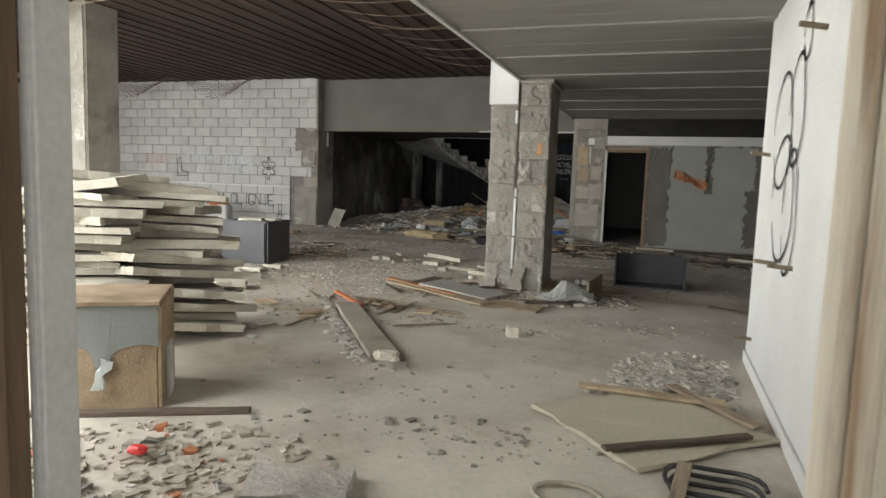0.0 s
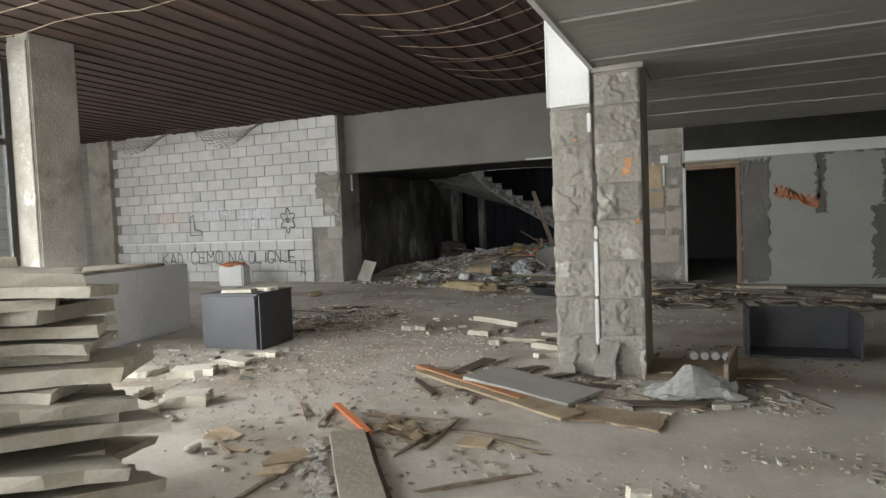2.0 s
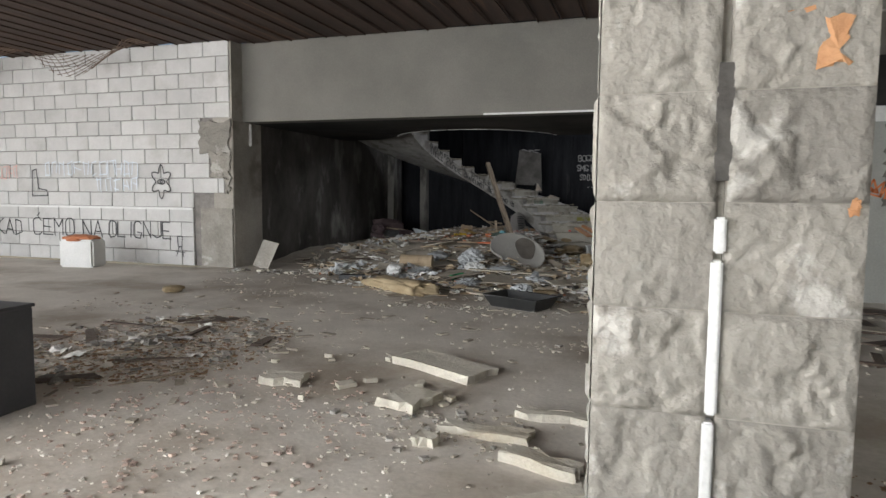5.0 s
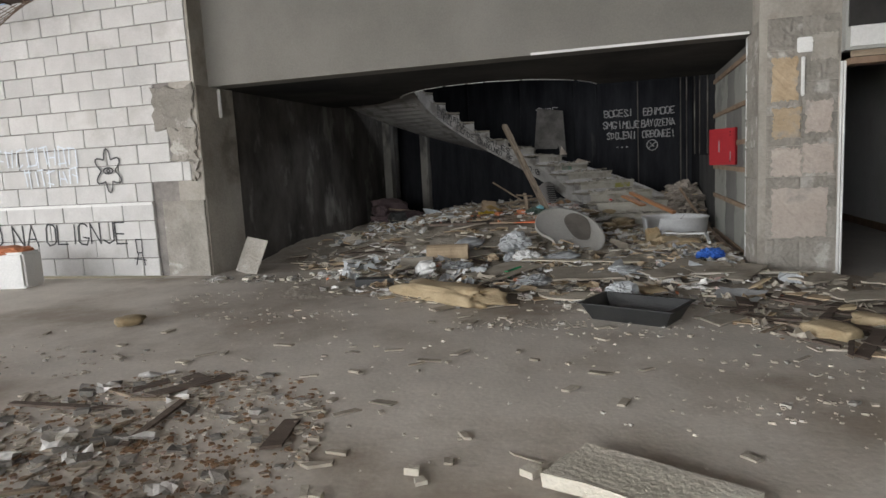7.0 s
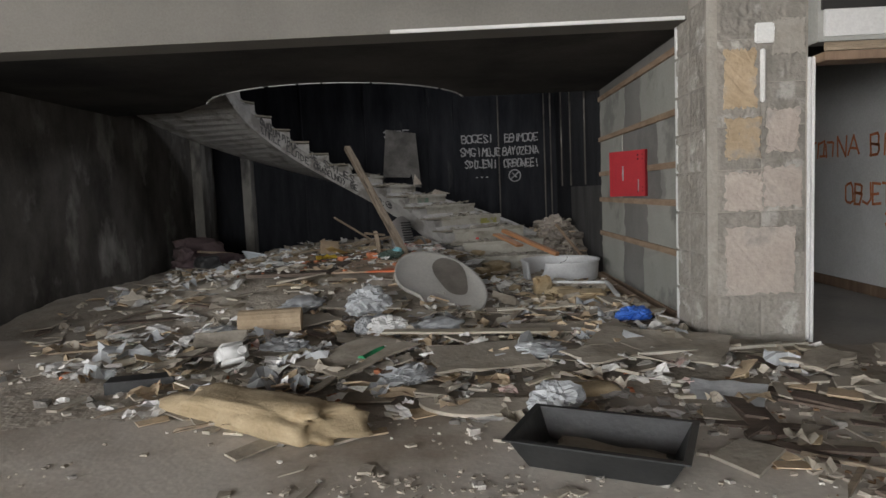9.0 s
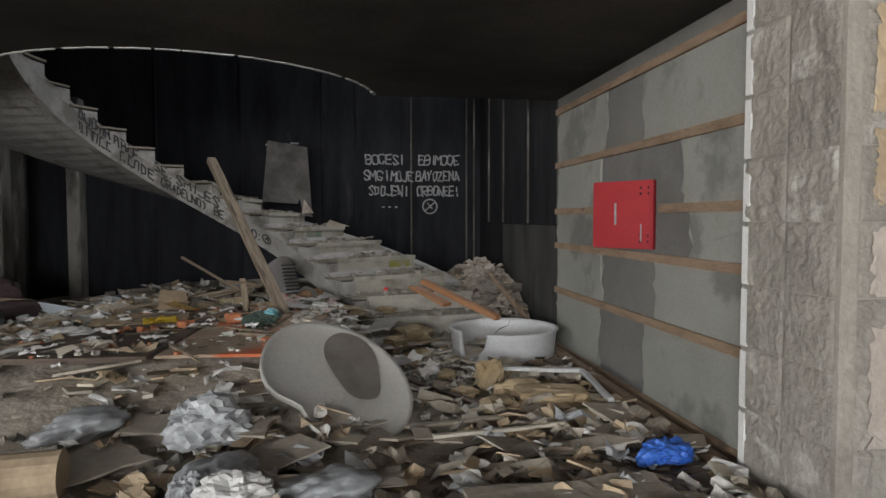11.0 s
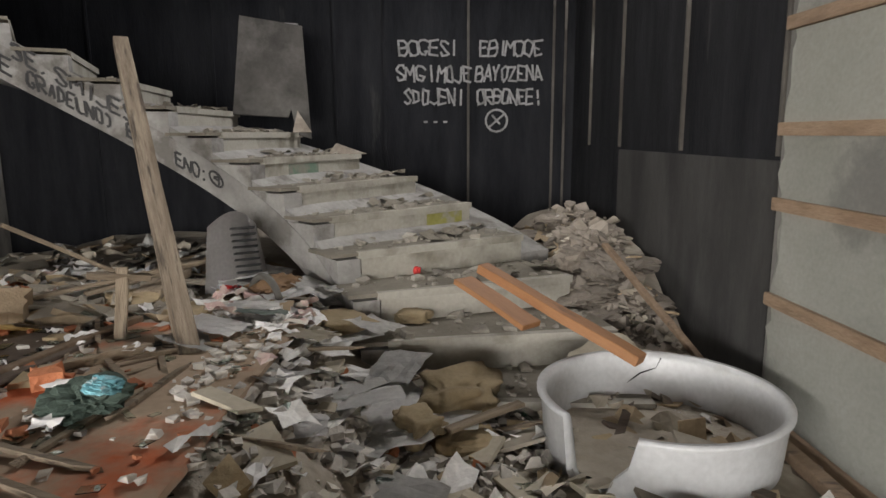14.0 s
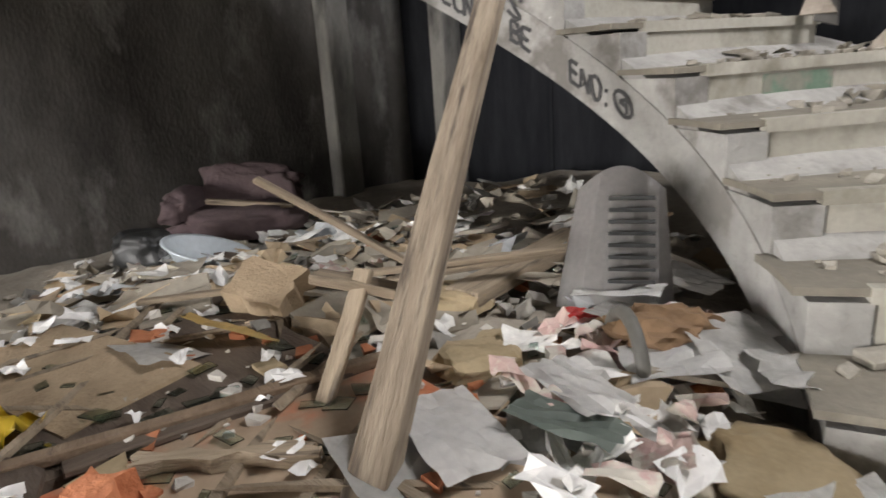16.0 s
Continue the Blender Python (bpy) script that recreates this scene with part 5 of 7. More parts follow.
scatter("grit", PALEMORT, "fine grey grit and plaster crumbs over the floor", "grit", 1, [(HALL, 160), (GRAVEL, 300), (ENTRY, 220), (DARKP, 350), (COLF, 200), (BASE, 250), (CAB, 260), ((-2.5, 12.0, 3, 2), 90), (NEARP, 160)],
        lambda r: chunk(r, 0.003 + 0.014 * r.random() ** 2.5), 0.003)
rnd = random.Random(404)
clusters = [((rnd.uniform(-7.0, 2.5), rnd.uniform(3.5, 14.2), rnd.uniform(0.3, 1.1), rnd.uniform(0.15, 0.6)), rnd.randint(40, 110)) for _ in range(46)]
scatter("floor_dirt", DIRT, "brown grit and small clods drifted over the floor", "dirt", 21, clusters + [(HALL, 900)], lambda r: chunk(r, 0.003 + 0.02 * r.random() ** 3, 0.5), 0.002)
scatter("floor_crumbs", MORT, "dull plaster crumbs lying in drifts on the floor", "rubble", 22, [(z, n // 4) for z, n in clusters], lambda r: chunk(r, 0.005 + 0.03 * r.random() ** 3), 0.003)
scatter("floor_scraps", DIRTYBOARD, "small dusty scraps lying about the floor", "scraps", 23, [(HALL, 70), ((-3.5, 12.2, 3, 1.6), 60), ((-4.6, 10.2, 1.5, 1.5), 50)], lambda r: plate(r, r.uniform(0.03, 0.2), r.uniform(0.015, 0.07), r.uniform(0.004, 0.014)), 0.002, 4)
scatter("rubble", MORT, "grey mortar and plaster rubble", "rubble", 2, [(ALCOVE, 420), (FARH, 260), (RPILE, 300), (GRAVEL, 30), (DARKP, 110), (BASE, 110), (ENTRY, 20), (FRONT, 130), (SIDE, 130), (COLF, 40), (CAB, 40), (NEARP, 30)],
        lambda r: chunk(r, r.uniform(0.018, 0.055)), 0.02, 40)
scatter("brown_crumbs", DIRT, "brown dirt clods and rotten crumbs", "dirt", 3, [(DARKP, 420), (ENTRY, 260), (COLF, 180), (PLANKZ, 130), (ALCOVE, 420), (RIGHT, 220), (NEARP, 260), (RPILE, 160)],
        lambda r: chunk(r, r.uniform(0.01, 0.04), 0.4), 0.01, 30)
scatter("brick_bits", BRICKBIT, "small orange brick bits", "brick bits", 4, [(MOUND, 130), (FRONT, 18), (ENTRY, 14)], lambda r: chunk(r, r.uniform(0.012, 0.045)), 0.03, 30)
scatter("paper_scraps", PAPER, "torn dirty white paper scraps", "paper scraps", 5, [(FRONT, 46), (ALCOVE, 120), (FARH, 90), (SIDE, 30), ((-2.75, 19.2, 0.5, 0.7), 20), (DARKP, 14), (RPILE, 20), (BASE, 25)],
        lambda r: sheet(r, r.uniform(0.06, 0.24), r.uniform(0.05, 0.17), 0.035), 0.05, 25)
scatter("plastic_scraps", PLASTICBAG, "crumpled grey plastic film scraps", "plastic scraps", 6, [(FRONT, 22), (ALCOVE, 34), (SIDE, 10)], lambda r: sheet(r, r.uniform(0.1, 0.3), r.uniform(0.08, 0.22), 0.09), 0.04, 25)
scatter("card_scraps", CARD, "torn brown card and chipboard pieces", "card scraps", 7, [(FRONT, 34), (ALCOVE, 130), (FARH, 70), (SIDE, 40), (RPILE, 35), (NEARP, 18), (RIGHT, 18), (PLANKZ, 8)],
        lambda r: plate(r, r.uniform(0.08, 0.34), r.uniform(0.06, 0.22), r.uniform(0.004, 0.014)), 0.05, 22)
scatter("board_scraps", DIRTYBOARD, "dirty grey board offcuts", "board scraps", 8, [(FRONT, 60), (ALCOVE, 110), (FARH, 50), (NEARP, 30), (RIGHT, 30), (SIDE, 40), (RPILE, 45)], lambda r: plate(r, 0.14 + 0.66 * r.random() ** 2, 0.07 + 0.33 * r.random() ** 2, r.uniform(0.006, 0.018)), 0.05, 13)
scatter("rag_scraps", DIRTYBOARD, "crumpled dirty rags and torn film", "rag scraps", 16, [(FRONT, 36), (ALCOVE, 70), (FARH, 60), (SIDE, 40), (RPILE, 90), (NEARP, 14)], lambda r: sheet(r, 0.08 + 0.32 * r.random() ** 1.8, 0.07 + 0.24 * r.random() ** 1.8, 0.07), 0.03, 22)
scatter("brown_rags", CARD, "crumpled brown paper and rags", "rag scraps", 17, [(FRONT, 24), (ALCOVE, 50), (SIDE, 26), (MOUND, 36), (RPILE, 40)], lambda r: sheet(r, r.uniform(0.08, 0.28), r.uniform(0.08, 0.22), 0.07), 0.03, 22)
scatter("splinters", RAWWOOD, "loose wooden splinters and laths", "splinters", 9, [(MOUND, 45), (ALCOVE, 26), (COLF, 22), (PLANKZ, 14), (RIGHT, 26), (DARKP, 10), (FRONT, 6)],
        lambda r: ([(x * 0.012, y * r.uniform(0.08, 0.35), z * 0.008) for z in (-1, 1) for y in (-1, 1) for x in (-1, 1)], CUBE), 0.05, 14)
scatter("dark_slats", DARKWOOD, "dark rotten wood pieces", "wood scraps", 10, [(ALCOVE, 45), (NEARP, 45), (RIGHT, 40), (DARKP, 12), (COLF, 14), (SIDE, 25)], lambda r: plate(r, r.uniform(0.2, 0.8), r.uniform(0.04, 0.14), 0.015), 0.04, 10)
scatter("foam_bits", FOAM, "yellow foam crumbs", "foam bits", 11, [(MOUND, 45), (FRONT, 14), (SIDE, 22), (NEARP, 4)], lambda r: chunk(r, r.uniform(0.02, 0.085), 0.5), 0.03, 30)
scatter("glass_shards", SHARD, "broken glass shards glinting on the rubbish", "glass shards", 12, [(MOUND, 420), (ALCOVE, 90)], lambda r: plate(r, r.uniform(0.02, 0.11), r.uniform(0.02, 0.08), 0.003), 0.05, 25)
scatter("foam_board_bits", STYRO, "white foam board crumbs", "foam crumbs", 13, [(FRONT, 45), (ALCOVE, 60), (CAB, 26), (BASE, 30), (COLF, 20), ((-2.6, 10, 1, 0.8), 16), (GRAVEL, 12)], lambda r: plate(r, r.uniform(0.04, 0.16), r.uniform(0.03, 0.09), r.uniform(0.01, 0.03)), 0.02, 14)

scatter("gravel", PALEMORT, "pale plaster gravel spilt beside the wall end", "gravel", 15, [(GRAVEL, 620), ((1.2, 4.95, 0.5, 0.4), 160)], lambda r: chunk(r, r.uniform(0.008, 0.03)), 0.012, 40)

FOOT = (-2.55, 18.75, 0.75, 1.0)
scatter("brown_rubble", RAGGREY, "dusty brown rubble and clods beside the stair", "rubble", 36, [(RPILE, 420), ((-1.25, 20.0, 0.5, 0.9), 260)], lambda r: chunk(r, 0.015 + 0.06 * r.random() ** 2, 0.7), 0.14, 40)
scatter("pale_rubble", PALEMORT, "pale plaster crumbs and dust at the stair foot", "rubble", 31, [(FOOT, 1100), (MOUND, 280), (FRONT, 200), (SIDE, 160)], lambda r: chunk(r, 0.006 + 0.035 * r.random() ** 2), 0.03, 30)
scatter("pale_scraps", PAPER, "torn pale paper and card at the stair foot", "paper scraps", 32, [(FOOT, 26), (FRONT, 40), ((-4.6, 17.0, 1.6, 1.4), 60), ((-3.1, 19.6, 0.5, 0.6), 30)], lambda r: sheet(r, 0.05 + 0.22 * r.random() ** 1.6, 0.05 + 0.16 * r.random() ** 1.6, 0.03), 0.06, 18)
scatter("paper_bits", SHEETPAPER, "small torn white paper bits among the rubbish", "paper scraps", 37, [((-3.1, 19.6, 0.45, 0.55), 34), (MOUND, 24), ((-5.0, 18.6, 1.5, 1.6), 60), (FRONT, 40)], lambda r: sheet(r, r.uniform(0.04, 0.15), r.uniform(0.03, 0.11), 0.03), 0.09, 26)
scatter("pink_scraps", PINKPAPER, "pinkish and cream packaging scraps", "packaging scraps", 38, [((-3.2, 19.7, 0.4, 0.5), 26), (MOUND, 18), (FRONT, 10)], lambda r: sheet(r, r.uniform(0.05, 0.16), r.uniform(0.04, 0.11), 0.04), 0.09, 26)
scatter("plaster_plates", PALEBOARD, "broken pale plaster and board plates", "board scraps", 33, [(FOOT, 26), (FRONT, 30), (ALCOVE, 60), (SIDE, 20)], lambda r: plate(r, r.uniform(0.07, 0.3), r.uniform(0.05, 0.18), r.uniform(0.006, 0.02)), 0.05, 15)
scatter("reddish_grit", PINKGRIT, "reddish-brown brick grit trodden over the floor", "grit", 34, [((-2.9, 8.6, 0.9, 1.7), 900), ((-4.4, 9.8, 1.2, 1.0), 500), ((-2.9, 7.4, 0.8, 0.9), 240), ((-1.9, 7.4, 0.9, 0.6), 160)], lambda r: chunk(r, 0.003 + 0.017 * r.random() ** 2.2, 0.5), 0.003)
scatter("dark_dirt", BROWNCLOTH, "dark brown damp dirt in a patch on the floor", "dirt", 39, [(DARKP, 1100), ((-4.2, 10.2, 0.7, 0.6), 500), ((0.5, 9.0, 0.9, 0.7), 260), (NEARP, 260)], lambda r: chunk(r, 0.004 + 0.022 * r.random() ** 2, 0.4), 0.003)
scatter("pale_grit", PALEMORT, "pale grit spread over the floor by the pillar", "grit", 35, [((-2.9, 8.2, 1.3, 1.9), 700), ((-3.6, 6.6, 1.2, 0.9), 260)], lambda r: chunk(r, 0.003 + 0.013 * r.random() ** 2.2, 0.5), 0.003)

# dust and rubble on the stair treads
rnd = random.Random(14)
pile = Pile()
for k in range(-2, 9):
    for _ in range(46):
        a, r = A0 + STEP * (k + rnd.uniform(0.1, 0.95)), RIN + 0.05 + (ROUT - RIN - 0.1) * rnd.random() ** 0.7
        v, f = chunk(rnd, rnd.uniform(0.006, 0.028) if rnd.random() < 0.85 else rnd.uniform(0.03, 0.06))
        pile.add(v, f, Matrix.Translation(polar(r, a, Z0 + RISE * k + 0.006)) @ pose(0, 0, 0, rnd.uniform(-20, 20), 0, rnd.uniform(0, 360)))
pile.done("stair_rubble", RUBDIRT, "crumbled plaster lying on the stair treads", "rubble")
pile = Pile()
for k in range(0, 9):
    for _ in range(5):
        a, r = A0 + STEP * (k + rnd.uniform(0.2, 0.9)), ROUT - 0.75 * rnd.random() ** 1.6
        v, f = sheet(rnd, rnd.uniform(0.06, 0.26), rnd.uniform(0.05, 0.16), 0.04)
        pile.add(v, f, Matrix.Translation(polar(r, a, Z0 + RISE * k + 0.01)) @ pose(0, 0, 0, rnd.uniform(-10, 10), rnd.uniform(-10, 10), rnd.uniform(0, 360)))
pile.done("stair_scraps", TREAD, "dirty board and cloth scraps on the stair", "scraps")

# ---- single things ----


def lump(w, d, h, seed, rough=0.25, seg=3):
    """A rounded uneven lump on z = 0."""
    bm = bmesh.new()
    bmesh.ops.create_icosphere(bm, subdivisions=seg, radius=1)
    for v in bm.verts:
        n = 1 + rough * noise.noise(v.co * 1.3 + Vector((seed, 0, 0))) + rough * 0.5 * noise.noise(v.co * 3.5 + Vector((0, seed, 0)))
        q = Vector((abs(v.co.x) ** 0.7 * math.copysign(1, v.co.x), abs(v.co.y) ** 0.7 * math.copysign(1, v.co.y), abs(v.co.z) ** 0.7 * math.copysign(1, v.co.z)))
        v.co = Vector((q.x * w / 2 * n, q.y * d / 2 * n, h / 2 + q.z * h / 2 * n))
    return bm


def put(name, bm, mat, label, category, m, group="", smooth=False):
    o = tagged(part(name, bm, mat, smooth=smooth), label, category, group)
    o.matrix_world = m
    return o


def crumple(w, d, bend, seed, n=9):
    """A creased sheet with folds, given a thin edge."""
    bm = bmesh.new()
    rnd = random.Random(seed)
    g = []
    for i in range(n + 1):
        row = []
        for j in range(n + 1):
            u, v = i / n - 0.5, j / n - 0.5
            z = bend * (0.5 + noise.noise((u * 4 + seed, v * 4, 0)) + 0.5 * noise.noise((u * 9, v * 9 + seed, 1)))
            k = 1 + 0.12 * noise.noise((u * 6, v * 6, seed))
            row.append(bm.verts.new((u * w * k, v * d * k, max(0.001, z))))
        g.append(row)
    for i in range(n):
        for j in range(n):
            bm.faces.new((g[i][j], g[i + 1][j], g[i + 1][j + 1], g[i][j + 1]))
    bmesh.ops.solidify(bm, geom=bm.faces[:], thickness=0.002)
    return bm


def bag(w, d, h, seed):
    """A bulky crumpled bag or rag on z = 0, with creases and a loose hem."""
    bm = bmesh.new()
    bmesh.ops.create_icosphere(bm, subdivisions=4, radius=1)
    for v in bm.verts:
        p = v.co * 1.5 + Vector((seed, seed * 0.7, 0))
        crease = 1 - abs(noise.noise(p * 1.3)) * 2.4
        fine = 1 - abs(noise.noise(p * 3.3 + Vector((7, 3, 1)))) * 2.2
        grain = 1 - abs(noise.noise(p * 7.5 + Vector((1, 9, 4)))) * 2.0
        k = 0.68 + 0.42 * noise.noise(p * 0.55) + 0.20 * crease + 0.13 * fine + 0.06 * grain
        hem = 1 + 0.35 * max(0.0, -v.co.z) * (0.6 + noise.noise(p * 1.4))
        v.co = Vector((v.co.x * w / 2 * k * hem, v.co.y * d / 2 * k * hem, max(0.0, h * 0.42 + v.co.z * h * 0.58 * k)))
    return bm


def lie(x, y, rz=0, rx=0, ry=0, up=0.0):
    return pose(x, y, heap(x, y) + up, rx, ry, rz)


def beam_between(a, b, w, h, mat, name, label, category, group="", bevel=0.004):
    """A plank from a to b."""
    a, b = Vector(a), Vector(b)
    d = b - a
    q = d.to_track_quat("X", "Z").to_matrix().to_4x4()
    bm = boxed(0, d.length, -w / 2, w / 2, -h / 2, h / 2)
    bmesh.ops.subdivide_edges(bm, edges=[e for e in bm.edges if abs((e.verts[0].co - e.verts[1].co).x) > 0.5 * d.length], cuts=6)
    for v in bm.verts:
        v.co += Vector((0, 0.006 * noise.noise(v.co * 3), 0.006 * noise.noise(v.co * 3 + Vector((9, 0, 0)))))
    bmesh.ops.bevel(bm, geom=[e for e in bm.edges if e.calc_face_angle(0) > 0.6], offset=bevel, segments=1, affect="EDGES")
    return put(name, bm, mat, label, category, Matrix.Translation(a) @ q, group)


POSTWOOD = material("old_post_wood", (0.15, 0.112, 0.078), (0.36, 0.295, 0.22), 2.4, 0.9, 0.5, 26, (0.085, 0.066, 0.05), 3.0, (0.54, 0.66), (0.8, 9, 9), vary=0)
beam_between((-3.36, 18.93, 0.38), (-4.41, 20.96, 1.99), 0.095, 0.07, POSTWOOD, "wooden_post", "weathered pine post leaning across the rubbish towards the stair", "post")

# fibreglass seat shell
bm = bmesh.new()
rings = []
for k, (s, z) in enumerate(((0.0, 0.02), (0.3, 0.018), (0.55, 0.02), (0.8, 0.035), (0.95, 0.06), (1.0, 0.075), (1.0, 0.055), (0.985, 0.03), (0.7, 0.0), (0.0, -0.005))):
    row = []
    for i in range(40):
        a = 2 * math.pi * i / 40
        r = 1 + 0.03 * math.cos(2 * a) - 0.24 * math.exp(-((a - 3.75) / 0.3) ** 2)
        row.append(bm.verts.new((0.46 * s * r * math.cos(a), 0.60 * s * r * math.sin(a), z)))
    rings.append(row)
for p, q in zip(rings, rings[1:]):
    for i in range(40):
        bm.faces.new((p[i], p[(i + 1) % 40], q[(i + 1) % 40], q[i]))
bmesh.ops.remove_doubles(bm, verts=bm.verts[:], dist=0.0008)
bmesh.ops.recalc_face_normals(bm, faces=bm.faces[:])
mm = Matrix.Translation((-2.89, 17.06, 0.255)) @ pose(0, 0, 0, 0, math.degrees(0.301), 0) @ pose(0, 0, 0, math.degrees(0.389), 0, 0) @ pose(0, 0, 0, 0, 0, math.degrees(0.373))
sh = put("seat_shell", bm, SHELLMAT, "grey oval fibreglass seat shell with a dark stain", "seat shell", mm, smooth=True)
bm = bmesh.new()
row = [bm.verts.new((0.16 + 0.17 * math.cos(a) * (1 + 0.1 * math.sin(3 * a)), 0.17 + 0.36 * math.sin(a) * (1 + 0.08 * math.cos(2 * a)), 0.032)) for a in [2 * math.pi * i / 28 for i in range(28)]]
bm.faces.new(row)
bmesh.ops.poke(bm, faces=bm.faces[:])
for v in bm.verts:
    s = math.hypot(v.co.x / 0.46, v.co.y / 0.60)
    v.co.z = 0.022 + 0.004 + (max(0, s - 0.5) / 0.45) ** 1.5 * 0.035
part("stain", bm, STAINMAT, sh, "dark damp stain")

# round broken tub
tub = thing("round_tub", "round white enamelled tub with a broken, cracked side", "tub", pose(-1.41, 18.73, 0.0))
bm = bmesh.new()
n, R, H = 112, 0.485, 0.31
prof = ((R - 0.03, 0.0), (R - 0.02, 0.1), (R - 0.005, H - 0.03), (R + 0.012, H - 0.012), (R + 0.012, H), (R - 0.02, H), (R - 0.03, H - 0.03), (R - 0.04, 0.1), (R - 0.06, 0.03))
rows = []
for i in range(n):
    a = 2 * math.pi * i / n
    cut = 1.0
    if 3.60 < a < 4.16:
        cut = 0.24 + 0.10 * math.sin(a * 23) + (0.30 if a > 4.02 else 0.0)
    rows.append([bm.verts.new((r * math.cos(a), r * math.sin(a), min(z, max(0.02, H * cut)))) for r, z in prof])
for i in range(n):
    p, q = rows[i], rows[(i + 1) % n]
    for k in range(len(prof) - 1):
        bm.faces.new((p[k], q[k], q[k + 1], p[k + 1]))
tub_wall = part("wall", bm, ENAMEL, tub, smooth=True)
bm = bmesh.new()
bmesh.ops.create_circle(bm, cap_ends=True, segments=40, radius=R - 0.045, matrix=Matrix.Translation((0, 0, 0.085)))
part("bottom", bm, DIRT, tub, "dirt-covered bottom")
part("crack", tube([(0.17, 0.425, 0.29), (0.15, 0.43, 0.24), (0.08, 0.444, 0.21), (0.02, 0.451, 0.16)], 0.004, 4), HOLESHADE, tub_wall)
put("card_piece", boxed(-0.07, 0.07, -0.006, 0.006, 0, 0.15, bevel=0.002), CARD, "bent brown card standing in the round tub", "card", pose(-1.28, 18.66, 0.05, -14, 4, 20))

beam_between((-2.16, 19.53, 0.60), (-1.86, 19.16, 0.46), 0.13, 0.03, ORANGEPLANK, "orange_plank", "orange-brown plank resting across the lowest stair treads", "plank")
beam_between((-2.05, 19.62, 0.645), (-1.40, 18.98, 0.345), 0.085, 0.05, ORANGEPLANK, "orange_plank", "narrow orange-brown rail resting on the lowest stair treads", "plank")

# heater shell
hm = Matrix.Translation((-3.50, 20.20, 0.40)) @ pose(0, 0, 0, -18, 0, 28)
ht = thing("heater_shell", "curved grey plastic heater casing with vent slots", "heater", hm)
bm = bmesh.new()
lo, hi = [], []
for i in range(15):
    f = i / 14
    lo.append(bm.verts.new((-0.20 + 0.40 * f, 0.10 * math.sin(math.pi * f) * -1, 0)))
    hi.append(bm.verts.new((-0.13 + 0.30 * f, 0.10 * math.sin(math.pi * f) * -1 + 0.05, 0.42 + 0.07 * math.sin(math.pi * f))))
for i in range(14):
    bm.faces.new((lo[i], lo[i + 1], hi[i + 1], hi[i]))
bmesh.ops.solidify(bm, geom=bm.faces[:], thickness=0.012)
casing = part("casing", bm, HEATER, ht, smooth=True)
# Solid black bars paint the shade of the vent slots on the casing.
for k in range(9):
    part("slot", boxed(-0.02, 0.13, -0.125, -0.09, 0.05 + 0.04 * k, 0.062 + 0.04 * k, m=pose(0, 0.005 * k, 0)), BLACKPLASTIC, casing)

# boards on the mound
put("painted_board", ragged(0.93, 2.06, 0.02, 801, 5, 0.02), ORANGEBOARD, "chipboard sheet with orange spray paint and broken glass on it", "board", pose(-3.50, 18.35, 0.405, 0.6, 0, -4.6))
put("old_door_panel", ragged(0.90, 2.06, 0.035, 802, 5, 0.015), DARKWOOD, "dark brown door panel lying on the rubbish", "panel", pose(-4.44, 18.38, 0.39, 0.6, 0, -4.6))
put("brown_board", ragged(0.75, 0.42, 0.015, 803, 3, 0.01), CHIPBOARD, "brown hardboard piece lying on the rubbish", "board", pose(-4.56, 18.78, 0.43, 2, 1, 12))
beam_between((-4.38, 19.41, 0.93), (-3.93, 19.75, 0.58), 0.035, 0.022, RAWWOOD, "lath", "pine lath sticking up from the rubbish", "lath", "laths on the heap")
beam_between((-4.9, 19.15, 0.47), (-3.55, 20.35, 0.60), 0.04, 0.02, RAWWOOD, "lath", "long pine lath lying across the rubbish", "lath", "laths on the heap")
beam_between((-4.2, 19.75, 0.50), (-3.45, 20.5, 0.62), 0.06, 0.02, RAWWOOD, "lath", "pale pine board on the rubbish", "lath", "laths on the heap")
beam_between((-3.82, 19.38, 0.72), (-3.74, 19.12, 0.40), 0.055, 0.02, RAWWOOD, "lath", "broken chair leg of pine standing in the rubbish", "lath", "laths on the heap")
beam_between((-3.95, 19.30, 0.70), (-3.70, 19.42, 0.66), 0.07, 0.03, RAWWOOD, "lath", "short drilled pine cross piece", "lath", "laths on the heap")
beam_between((-3.98, 18.60, 0.44), (-3.80, 19.45, 0.44), 0.06, 0.02, DARKWOOD, "lath", "dirty strip of wood along the board edge", "lath", "laths on the heap")
beam_between((-3.93, 19.89, 0.45), (-3.98, 20.75, 0.47), 0.15, 0.06, RAWWOOD, "lath", "split weathered beam end near the stair foot", "lath", "laths on the heap")
beam_between((-5.9, 16.9, 0.12), (-4.1, 18.6, 0.34), 0.09, 0.02, RAWWOOD, "lath", "long plank lying up the rubbish slope", "lath", "laths on the heap")
beam_between((-4.3, 17.4, 0.17), (-3.3, 18.1, 0.34), 0.05, 0.03, DARKWOOD, "lath", "dark rail on the rubbish slope", "lath", "laths on the heap")
